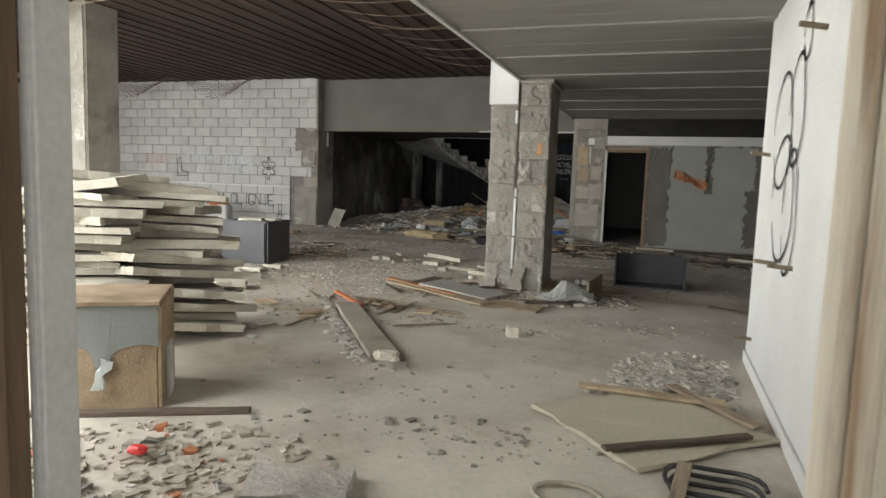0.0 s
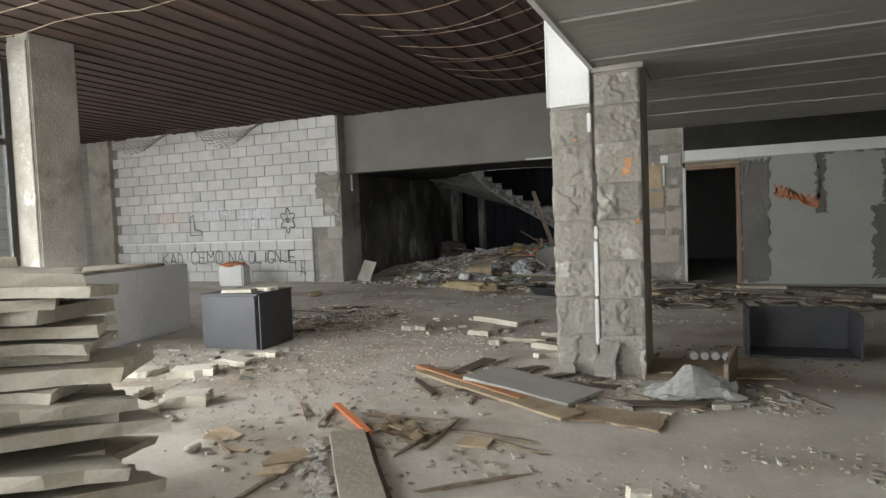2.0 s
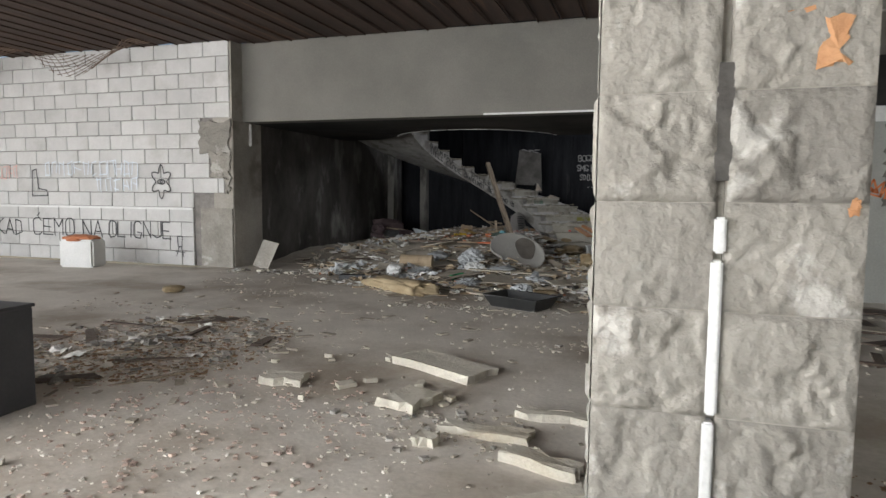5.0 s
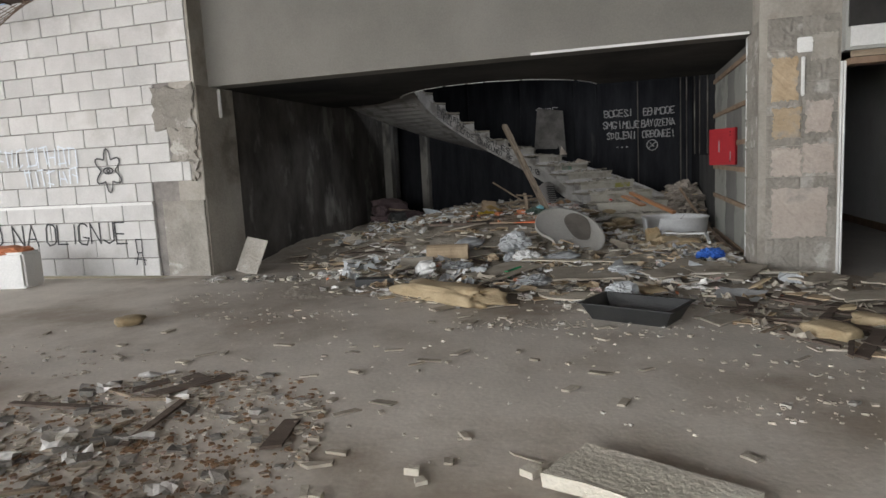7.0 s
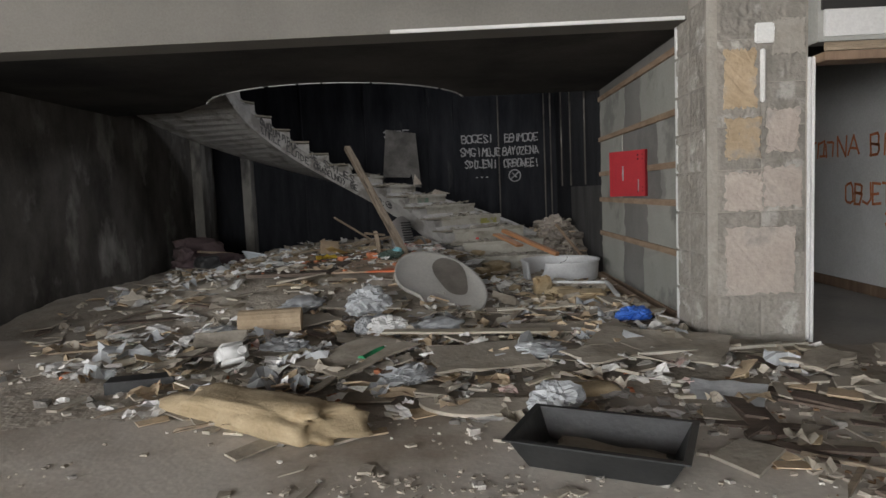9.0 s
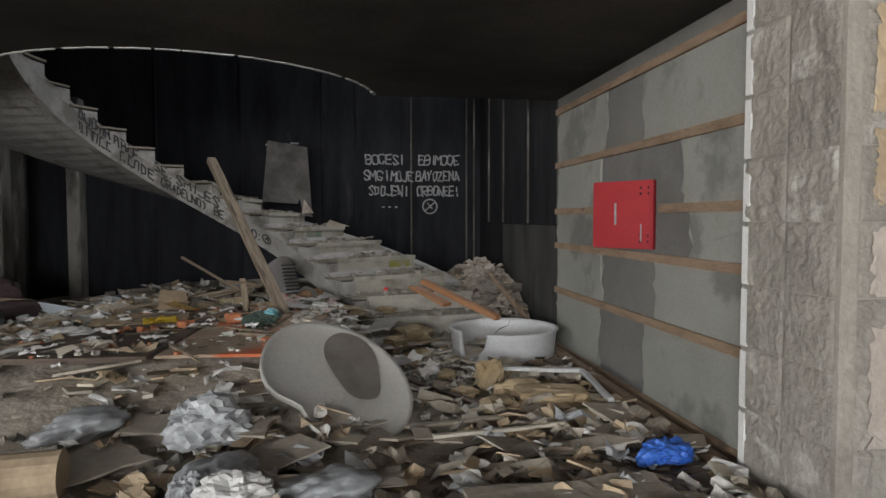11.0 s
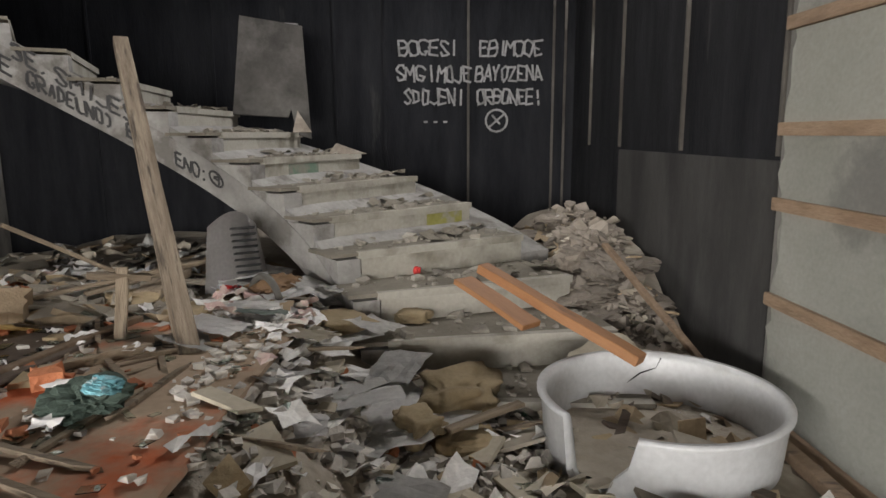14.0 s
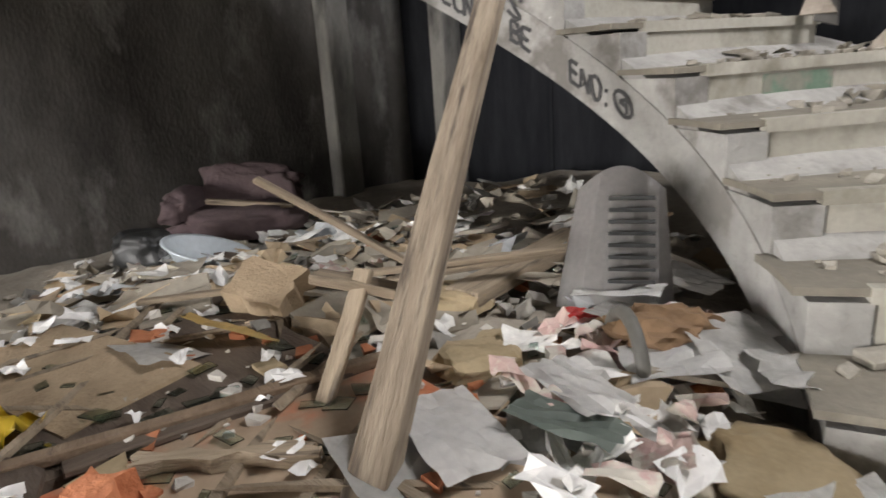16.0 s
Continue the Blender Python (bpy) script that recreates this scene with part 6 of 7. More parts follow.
def lathe(profile, n=32):
    """A round vessel turned from a closed profile of radius and height."""
    bm = bmesh.new()
    rows = [[bm.verts.new((r * math.cos(2 * math.pi * i / n), r * math.sin(2 * math.pi * i / n), z)) for i in range(n)] for r, z in profile]
    for p, q in zip(rows, rows[1:]):
        for i in range(n):
            bm.faces.new((p[i], p[(i + 1) % n], q[(i + 1) % n], q[i]))
    bm.faces.new(rows[0][::-1])
    bm.faces.new(rows[-1])
    bmesh.ops.recalc_face_normals(bm, faces=bm.faces[:])
    return bm


put("wash_bowl", lathe(((0.10, 0.0), (0.17, 0.03), (0.215, 0.09), (0.235, 0.095), (0.235, 0.102), (0.205, 0.10), (0.16, 0.042), (0.09, 0.012))), BOWLPL, "pale blue-white plastic bowl lying in the rubbish", "bowl", pose(-5.60, 19.76, 0.33, -14, 12, 0), smooth=True)
put("dark_bag", lump(0.34, 0.28, 0.22, 6.4, 0.3, 4), BLACKPLASTIC, "bulging black plastic bag on the heap", "bag", pose(-6.3, 19.75, 0.22, 0, 0, 30), smooth=True)
arm = thing("maroon_armchair", "collapsed maroon upholstered armchair by the dark wall", "armchair", pose(-6.62, 20.55, 0.20, 0, 0, 40))
part("seat", lump(0.9, 0.6, 0.2, 8.2, 0.35, 4), PURPLE, arm, smooth=True)
part("backrest", lump(0.75, 0.22, 0.42, 3.2, 0.45, 4), PURPLE, arm, smooth=True).matrix_local = pose(0.02, 0.2, 0.06, -28, 8, 4)
part("armrest", lump(0.2, 0.5, 0.22, 5.7, 0.4, 4), PURPLE, arm, smooth=True).matrix_local = pose(-0.42, 0.0, 0.12, 0, 18, 0)
part("rail", boxed(-0.3, 0.3, -0.03, 0.03, 0, 0.035, bevel=0.006), RAWWOOD, arm, "bare pine rail").matrix_local = pose(0.1, -0.05, 0.2, 0, 8, 8)
put("brown_rag", bag(0.42, 0.3, 0.17, 4.4), BROWNCLOTH, "brown crumpled rag among papers at the stair foot", "rag", pose(-3.20, 19.98, 0.38, 0, 0, 40))
HOSE = material("grey_rubber_hose", (0.075, 0.073, 0.066), (0.12, 0.115, 0.10), 4, 0.6, 0.1, 40, vary=0)
put("hose", tube([(-3.24 + 0.11 * math.cos(a), 19.78 - 0.10 * math.cos(a), 0.38 + 0.20 * math.sin(a)) for a in [math.pi * i / 12 for i in range(13)]], 0.02, 8), HOSE, "bent grey hose sticking out of papers", "hose", Matrix.Identity(4), smooth=True)
put("yellow_packet", crumple(0.26, 0.17, 0.06, 5.5), YELPL, "yellow and red crumpled food packet", "packet", pose(-4.33, 18.52, 0.43, 0, 0, 20), smooth=True)
put("green_bag", bag(0.28, 0.22, 0.12, 2.2), GREENCLOTH, "dark green crumpled bag on the painted board", "bag", pose(-3.5, 18.36, 0.43, 0, 0, 10))
put("blue_wrapper", bag(0.13, 0.12, 0.05, 9.2), CYANPL, "small bright blue wrapper on the dark bag", "wrapper", pose(-3.43, 18.32, 0.525, 0, 14, 30))
put("brick_piece", ragged(0.11, 0.09, 0.07, 66, 2, 0.02), BRICKBIT, "orange brick fragment on the painted board", "brick", pose(-3.78, 18.62, 0.425, 6, 0, 25))
put("brick_piece", ragged(0.13, 0.08, 0.05, 67, 2, 0.02), BRICKBIT, "orange brick fragment near the door panel", "brick", pose(-4.10, 18.40, 0.428, 3, 0, 65))
put("red_scrap", lump(0.05, 0.04, 0.05, 1.0, 0.4, 2), REDPL, "small red scrap on a stair tread", "scrap", pose(-2.40, 20.3, Z0 + 0.0, 0, 0, 0))
put("orange_tube", boxed(-0.30, 0.30, -0.03, 0.03, 0, 0.02, bevel=0.008), ORANGEPAINT, "bright orange plastic strip lying on the floor", "strip", pose(-1.85, 6.62, 0.03, 0, 4, -38))

# crumpled rags on the heap beside the stair
rnd = random.Random(515)
for k in range(30):
    x, y = rnd.uniform(-1.72, -0.98), 19.35 + 2.6 * rnd.random()
    if math.hypot(x - CX, y - CY) < ROUT + 0.06:
        x = min(-0.98, x + 0.45)
    if math.hypot(x - CX, y - CY) < ROUT + 0.02:
        continue
    put("rag", bag(rnd.uniform(0.35, 0.7), rnd.uniform(0.22, 0.42), rnd.uniform(0.06, 0.14), 200 + k * 3.3), RAGGREY, "crumpled dusty brown rag on the heap beside the stair", "rag",
        lie(x, y, rnd.uniform(0, 360), rnd.uniform(-6, 12), rnd.uniform(-20, 2), -0.02), "rags beside the stair")
put("flat_board", ragged(0.34, 0.3, 0.014, 871, 5, 0.03), PALEBOARD, "grey-beige broken board lying on the rags", "board", lie(-1.42, 19.45, 30, 12, -22, 0.16), "flat boards")
beam_between((-1.22, 20.2, 0.66), (-0.95, 19.15, 0.16), 0.04, 0.03, BATTEN, "thin_lath", "thin grey lath leaning along the burnt wall", "lath")
for k, r0, r1, mt in ((4, 0.42, 0.78, MOSS), (2, 0.95, 1.3, OLIVE), (-2, 0.4, 0.8, MOSS)):
    a, z = A0 + STEP * k, Z0 + RISE * k
    part("stain", wedge(RIN + r0, RIN + r1, a - 0.27, a - 0.14, z - 0.155, z - 0.15, z - 0.05, z - 0.06, 1), mt, stair, "faded green paint stain on the riser")

# papers and sheets at the stair foot
rnd = random.Random(90)
for k, (x, y, w, d, z) in enumerate(((-2.85, 18.55, 0.42, 0.3, 0.16), (-2.58, 18.72, 0.38, 0.26, 0.10), (-2.95, 19.25, 0.3, 0.22, 0.33), (-2.75, 19.42, 0.34, 0.24, 0.28), (-3.15, 19.3, 0.3, 0.22, 0.37), (-2.62, 19.55, 0.32, 0.22, 0.31),
                                     (-3.0, 19.95, 0.36, 0.26, 0.42), (-3.3, 20.0, 0.3, 0.22, 0.42), (-2.82, 19.95, 0.3, 0.2, 0.40), (-4.45, 19.05, 0.32, 0.26, 0.385), (-5.05, 18.95, 0.34, 0.22, 0.38), (-3.38, 19.12, 0.34, 0.24, 0.385), (-3.0, 18.8, 0.36, 0.26, 0.34), (-2.72, 19.0, 0.4, 0.28, 0.2), (-2.5, 19.2, 0.3, 0.26, 0.2), (-2.45, 18.35, 0.3, 0.2, 0.06), (-2.3, 18.9, 0.34, 0.3, 0.10))):
    put("paper_sheet", crumple(w, d, 0.016, 30 + k * 1.7, 6), PAPER, "creased dirty white paper sheet on the rubbish", "paper", pose(x, y, z + 0.05, rnd.uniform(-14, 14), rnd.uniform(-14, 14), rnd.uniform(0, 180)), "loose papers")

for k, (x, y, w, d, rz, mt, lb) in enumerate(((-3.34, 19.20, 0.36, 0.24, -20, SHEETPAPER, "pale printed paper sheet on the rubbish"), (-3.24, 19.52, 0.42, 0.16, -28, SHEETPAPER, "flat white card strip on the rubbish"), (-3.16, 19.36, 0.30, 0.17, 10, TILEGREEN, "dark green board offcut under white card"),
                                              (-3.12, 19.80, 0.3, 0.24, 40, SHEETPAPER, "folded white paper at the stair foot"), (-2.90, 20.02, 0.36, 0.26, 20, SHEETPAPER, "torn cream paper at the stair foot"), (-3.45, 20.15, 0.34, 0.22, 15, SHEETPAPER, "white paper stack by the heater casing"),
                                              (-3.34, 20.42, 0.34, 0.2, -10, SHEETPAPER, "white paper by the stair string"), (-3.05, 20.2, 0.3, 0.22, -30, SHEETPAPER, "cream paper beside the lowest step"), (-2.74, 19.80, 0.4, 0.34, 8, PALEBOARD, "pale board leaning on the lowest step"), (-2.97, 19.42, 0.15, 0.11, 30, PINKPAPER, "purple and white packaging on the rubbish"),
                                              (-3.46, 19.92, 0.13, 0.1, 50, REDPL, "red and white paper cup packaging"), (-2.66, 18.75, 0.5, 0.24, 8, SHEETPAPER, "long white folded paper on the rubbish"), (-2.52, 19.05, 0.4, 0.3, 30, SHEETPAPER, "grey-white plate of card on the rubbish"), (-2.9, 19.15, 0.38, 0.18, -40, PALEBOARD, "pale board strip beside the painted board"))):
    put("paper_sheet", crumple(w * 0.82, d * 0.82, 0.016, 70 + k * 2.1, 7), mt, lb, "paper", pose(x, y, max(heap(x, y), 0.02) + 0.085 + 0.006 * (k % 3), 7 * math.sin(k * 2.2), 6 * math.cos(k * 3.1), rz), "papers at the stair foot")
put("foam_piece", lump(0.34, 0.3, 0.1, 77, 0.35, 4), FOAM, "dirty yellow foam cushion at the stair foot", "foam", pose(-2.80, 19.62, 0.30, 4, 6, 20), "foam pieces", True)

# foam and rubbish beside the tub
for k, (x, y, w, d, h, rz) in enumerate(((-1.78, 17.62, 0.2, 0.12, 0.22, 10), (-1.62, 17.42, 0.36, 0.14, 0.12, -8), (-1.45, 17.22, 0.5, 0.3, 0.12, -12), (-1.85, 17.1, 0.24, 0.16, 0.1, 40), (-2.2, 18.8, 0.3, 0.24, 0.08, 20), (-2.5, 18.05, 0.16, 0.12, 0.07, 0),
                                         (-2.05, 17.95, 0.18, 0.14, 0.08, 70), (-4.35, 19.6, 0.24, 0.2, 0.08, 10), (-4.0, 19.9, 0.3, 0.22, 0.1, 30), (-3.6, 19.6, 0.26, 0.2, 0.08, 60))):
    put("foam_piece", lump(w, d, h, 20 + k * 2.3, 0.3), FOAM, "dirty yellow foam piece on the rubbish", "foam", lie(x, y, rz, 0, 0, -0.01), "foam pieces")
beam_between((-1.85, 17.75, 0.17), (-1.10, 17.55, 0.17), 0.04, 0.03, GALV, "metal_profile", "bent pale metal profile beside the tub", "profile", "metal profiles")
beam_between((-1.10, 17.55, 0.17), (-1.12, 16.95, 0.12), 0.04, 0.03, GALV, "metal_profile", "bent pale metal profile by the wall", "profile", "metal profiles")
beam_between((-0.93, 15.98, 0.05), (-0.93, 19.0, 0.10), 0.06, 0.05, BATTEN, "batten_floor", "brown batten lying along the alcove wall", "batten")
beam_between((-2.75, 16.75, 0.06), (-1.75, 16.9, 0.06), 0.05, 0.02, STYRO, "white_strip", "white crooked strip lying on the rubbish", "strip")
beam_between((-2.45, 17.9, 0.09), (-1.75, 16.9, 0.06), 0.05, 0.02, DARKWOOD, "dark_lath", "dark lath lying beside the seat shell", "lath")
put("blue_bag", bag(0.3, 0.2, 0.13, 7.7), BLUEPL, "blue plastic bag by the alcove wall", "bag", lie(-1.22, 16.05, 20, 0, 0, 0.02))

# front of the heap
put("foam_mattress", lump(1.15, 0.34, 0.17, 5.0, 0.4, 4), FOAM, "torn yellow foam mattress roll on the floor", "mattress", pose(-3.78, 13.95, 0.0, 0, 0, -29), smooth=True)
tr = thing("plastic_trough", "black plastic mortar trough standing on the floor", "trough", pose(-2.08, 13.37, 0, 0, 0, -24))
bm = bmesh.new()
rows = [[bm.verts.new((sx * a, sy * b, z)) for sx, sy in ((-1, -1), (1, -1), (1, 1), (-1, 1))] for a, b, z in ((0.29, 0.16, 0.0), (0.36, 0.23, 0.135), (0.38, 0.25, 0.135), (0.38, 0.25, 0.141), (0.35, 0.22, 0.141), (0.285, 0.155, 0.012))]
for p, q in zip(rows, rows[1:]):
    for i in range(4):
        bm.faces.new((p[i], p[(i + 1) % 4], q[(i + 1) % 4], q[i]))
bm.faces.new(rows[0][::-1])
bm.faces.new(rows[-1])
bmesh.ops.recalc_face_normals(bm, faces=bm.faces[:])
part("shell", bm, BLACKPLASTIC, tr)
part("dried_mud", ragged(0.5, 0.27, 0.02, 33, 4, 0.05), DIRTYBOARD, tr, "dried mud in the trough").matrix_local = pose(0.03, 0, 0.014)
put("white_crumple", bag(0.3, 0.28, 0.2, 6.1), PLASTICBAG, "crumpled white plastic behind the trough", "plastic", lie(-2.2, 13.95, 10))
put("black_tray", boxed(-0.21, 0.21, -0.08, 0.08, 0, 0.09, bevel=0.006), BLACKPLASTIC, "small black plastic box lying on its side", "box", pose(-4.78, 14.68, 0.0, 0, 0, 14))
can = thing("jerrycan", "grubby white plastic canister lying on the rubbish", "canister", lie(-4.3, 15.0, 30, 70, 0, 0.10))
part("body", boxed(-0.10, 0.10, -0.07, 0.07, -0.13, 0.13, bevel=0.03), WHITEPL, can, smooth=True)
part("neck", tube([(0.05, 0, 0.13), (0.05, 0, 0.165)], 0.028, 12), WHITEPL, can)
bt = thing("green_bottle", "bright green plastic bottle lying on the rubbish", "bottle", lie(-3.3, 14.95, 60, 0, 82, 0.07))
part("body", tube([(0, 0, -0.12), (0, 0, -0.115), (0, 0, 0.05), (0, 0, 0.10), (0, 0, 0.13)], 0.045, 14, 0.45), GREENPL, bt, smooth=True)
part("cap", tube([(0, 0, 0.13), (0, 0, 0.15)], 0.018, 10), WHITEPL, bt)
for k, (x, y, w, d, rz, rx) in enumerate(((-3.42, 14.96, 0.52, 0.74, -38, 5), (-2.55, 14.82, 0.72, 0.5, 10, 6), (-1.85, 15.62, 0.9, 0.3, 6, 3), (-1.35, 14.98, 0.92, 0.62, -32, 5), (-1.75, 14.8, 0.5, 0.3, 30, 5), (-3.0, 15.9, 0.9, 0.18, 4, 4),
                                          (-4.6, 15.6, 0.4, 0.22, 10, 25), (-4.1, 16.2, 0.7, 0.3, 50, 8), (-3.6, 16.6, 0.8, 0.25, -12, 8), (-0.5, 14.5, 0.5, 0.25, 35, 2), (0.05, 14.6, 0.55, 0.3, 60, 2), (-0.3, 13.9, 0.6, 0.3, 15, 2))):
    put("flat_board", ragged(w, d, 0.014, 820 + k, 4, 0.03), DIRTYBOARD, "dirty grey flat board lying in the rubbish", "board", lie(x, y, rz, rx, 0, 0.07), "flat boards")
bm = bmesh.new()
ring = [(0.34 * math.cos(a), 0.24 * math.sin(a)) for a in [math.pi * i / 16 for i in range(17)]]
put("half_tabletop", prism([(x, -y) for x, y in ring], 0, 0.02), DIRTYBOARD, "grey half-round tabletop piece lying flat", "tabletop", lie(-2.6, 14.15, -4, 3, 0, 0.02))
put("blue_grey_sheet", ragged(0.4, 0.34, 0.006, 860, 3, 0.02), PLASTICBAG, "blue-grey plastic sheet with a white corner", "sheet", lie(-1.25, 14.1, -28, 12, 0, 0.02))
put("yellow_pad", lump(0.32, 0.16, 0.07, 2.8, 0.2), FOAM, "yellow foam pad in front of the heap", "foam", lie(-1.95, 14.25, 8), "foam pieces", True)
for x, y, w, d in ((-0.85, 12.95, 0.34, 0.24), (-0.5, 13.25, 0.28, 0.18), (-6.4, 12.86, 0.26, 0.16)):
    put("yellow_sponge", lump(w, d, 0.09, x * 3, 0.3), FOAM, "yellow foam lump lying on the bare floor", "foam", pose(x, y, 0, 0, 0, x * 50), "foam pieces", True)
put("cardboard_sheet", boxed(-0.22, 0.22, -0.006, 0.006, 0, 0.48, bevel=0.002), ADHESIVE, "brown board leaning on the alcove pier", "board", pose(-6.95, 15.55, 0.0, -24, 6, -22))
for k in range(3):
    bm = bag(0.5, 0.36, 0.14, 11.1 + k)
    put("plastic_sheet", bm, PLASTICBAG, "crumpled grey plastic film in the rubbish", "plastic", lie((-2.9, -4.2, -3.4)[k], (15.9, 16.7, 16.1)[k], 40 * k, 0, 0, 0.0), "plastic films", True)

# bulky pieces in the heap
put("card_roll", tube([(-0.26, 0, 0.11), (0.26, 0, 0.11)], 0.11, 16), CARD, "brown cardboard roll lying in the rubbish", "roll", lie(-4.31, 16.0, 8, 0, 0, 0.02), smooth=False)
for k, (x, y, w, d, h, rz) in enumerate(((-3.53, 16.55, 0.5, 0.4, 0.26, 20), (-3.28, 15.85, 0.34, 0.24, 0.16, -10), (-3.5, 15.95, 0.2, 0.18, 0.14, 60), (-2.15, 14.97, 0.5, 0.3, 0.12, 15), (-4.9, 18.27, 0.36, 0.3, 0.08, 30), (-4.8, 16.1, 0.4, 0.26, 0.08, 5), (-3.0, 14.55, 0.4, 0.3, 0.10, 50), (-4.0, 15.35, 0.46, 0.3, 0.12, -20))):
    put("plastic_sheet", bag(w, d, h, 310 + k * 2.7), WHITEPL if k in (1, 4) else PLASTICBAG, "crumpled pale plastic bag in the rubbish", "plastic", lie(x, y, rz, 0, 0, 0.01), "plastic films")
beam_between((-3.3, 15.56, 0.14), (-2.0, 15.48, 0.12), 0.12, 0.018, PALEBOARD, "flat_board", "long narrow grey board lying in the rubbish", "board", "flat boards")
beam_between((-2.35, 16.45, 0.11), (-1.55, 16.6, 0.10), 0.035, 0.02, STYRO, "white_strip", "white edge strip lying on the rubbish", "strip")
beam_between((-1.55, 14.7, 0.12), (-0.35, 14.95, 0.09), 0.04, 0.02, STYRO, "white_strip", "bent white strip lying across the boards", "strip")
for k, (x, y, w, d, h, rz) in enumerate(((-2.20, 19.07, 0.36, 0.30, 0.16, 10), (-2.40, 18.77, 0.18, 0.18, 0.12, 40), (-2.42, 19.85, 0.2, 0.14, 0.07, 0))):
    put("foam_piece", lump(w, d, h, 60 + k * 3.1, 0.5, 4), FOAM, "torn dirty yellow foam cushion at the stair foot", "foam", pose(x, y, 0.10 if k < 2 else Z0 - RISE, 0, 0, rz), "foam pieces", True)
for k, (x, y, w, d, z, rz) in enumerate(((-2.60, 18.74, 0.46, 0.34, 0.15, 15), (-2.98, 18.46, 0.52, 0.18, 0.30, 6), (-2.95, 18.86, 0.30, 0.14, 0.28, -48), (-2.83, 19.02, 0.2, 0.18, 0.24, 12))):
    put("paper_sheet", crumple(w, d, 0.02, 340 + k * 2.3, 8), SHEETPAPER, "large white card sheet lying at the stair foot", "paper", pose(x, y, z, 6 - 4 * k, 5 * k - 6, rz), "papers at the stair foot")
put("beige_cloth", bag(0.5, 0.36, 0.16, 47.3), CARD, "crumpled beige cloth beside the painted board", "cloth", pose(-2.98, 18.66, 0.20, 0, 14, 30))
beam_between((-2.28, 18.72, 0.16), (-1.94, 18.95, 0.17), 0.05, 0.02, RAWWOOD, "lath", "short pale lath at the stair foot", "lath", "laths on the heap")
beam_between((-3.04, 19.14, 0.36), (-2.88, 19.58, 0.36), 0.10, 0.02, PALEBOARD, "flat_board", "narrow pale board by the lowest step", "board", "flat boards")
put("brown_block", ragged(0.26, 0.2, 0.16, 991, 3, 0.02), CHIPBOARD, "brown board offcut standing in the rubbish", "board", pose(-4.50, 19.5, 0.42, 30, 10, 20), "flat boards")
put("yellow_card", crumple(0.32, 0.14, 0.02, 77.7, 5), YELCARD, "ochre yellow card piece on the rubbish", "card", pose(-4.32, 19.22, 0.47, -18, 20, 46))
put("split_lath", ragged(0.42, 0.07, 0.035, 992, 6, 0.02), RAWWOOD, "short split pine piece on the painted board", "lath", pose(-3.70, 18.85, 0.432, 0, 0, 44), "laths on the heap")
beam_between((-4.10, 18.42, 0.45), (-3.78, 19.44, 0.45), 0.045, 0.03, BATTEN, "lath", "dark brown moulding along the door panel's edge", "lath", "laths on the heap")

# brick lump by the block wall
bk = thing("plaster_lump", "white plastered block with a broken red brick top", "block", pose(-9.75, 14.6, 0, 0, 0, 12))
part("core", boxed(-0.30, 0.30, -0.18, 0.18, 0, 0.46, bevel=0.03), WHITEPLASTER, bk)
part("brick_top", lump(0.5, 0.34, 0.12, 4, 0.35), BRICKBIT, bk).matrix_local = pose(-0.02, 0, 0.41)

# ---- hall floor ----
rnd = random.Random(55)
for k, (x, y, w, d, h, rz) in enumerate(((-2.08, 10.62, 0.71, 0.35, 0.06, -23), (-2.05, 9.86, 0.26, 0.34, 0.05, -14), (-3.0, 9.98, 0.30, 0.2, 0.05, 10), (-1.5, 9.5, 0.5, 0.14, 0.04, -4), (-1.2, 9.85, 0.42, 0.13, 0.04, 2), (-1.15, 9.2, 0.4, 0.14, 0.05, -18),
                                         (-1.05, 8.85, 0.34, 0.12, 0.04, 40), (-1.75, 9.3, 0.12, 0.12, 0.05, 0), (-4.6, 7.3, 0.55, 0.3, 0.05, 12), (-4.0, 7.45, 0.4, 0.3, 0.06, 30), (-4.95, 7.0, 0.5, 0.34, 0.05, -6), (-3.9, 7.9, 0.34, 0.2, 0.05, 0),
                                         (-4.05, 6.62, 0.55, 0.3, 0.06, 20), (-3.32, 6.68, 0.34, 0.26, 0.08, 30), (-3.5, 6.3, 0.36, 0.32, 0.07, -10), (-5.6, 7.6, 0.6, 0.3, 0.05, 30), (-3.85, 8.25, 0.3, 0.12, 0.04, 6), (-5.3, 5.9, 0.6, 0.4, 0.05, 10))):
    put("foam_slab", ragged(w, d, h, 900 + k, 4, 0.025), STYRO, "broken white foam slab lying on the dusty floor", "slab", pose(x, y, 0.002, rnd.uniform(-2, 2), rnd.uniform(-2, 2), rz), "loose slabs")
put("foam_block", ragged(0.11, 0.09, 0.08, 930, 2, 0.015), STYRO, "small white foam block on the bare floor", "block", pose(0.02, 5.95, 0, 0, 0, 10))
put("white_board", ragged(1.0, 0.42, 0.03, 931, 3, 0.01), PANEL, "pale board lying in front of the pillar", "board", pose(-0.95, 7.68, 0.03, 1, 2, -24))
beam_between((-2.05, 8.1, 0.03), (-0.9, 7.35, 0.03), 0.09, 0.03, ORANGEPLANK, "brown_rail", "reddish-brown rail on the floor by the pillar", "rail")
beam_between((-1.95, 8.0, 0.02), (-0.5, 7.05, 0.03), 0.20, 0.02, CARD, "brown_board", "brown split board on the floor by the pillar", "board")
put("brown_board", ragged(0.6, 0.3, 0.014, 932, 4, 0.03), CHIPBOARD, "brown chipboard piece by the pillar", "board", pose(-0.25, 7.15, 0.01, 2, 0, -8))
sack = crumple(0.62, 0.42, 0.05, 3.9, 14)
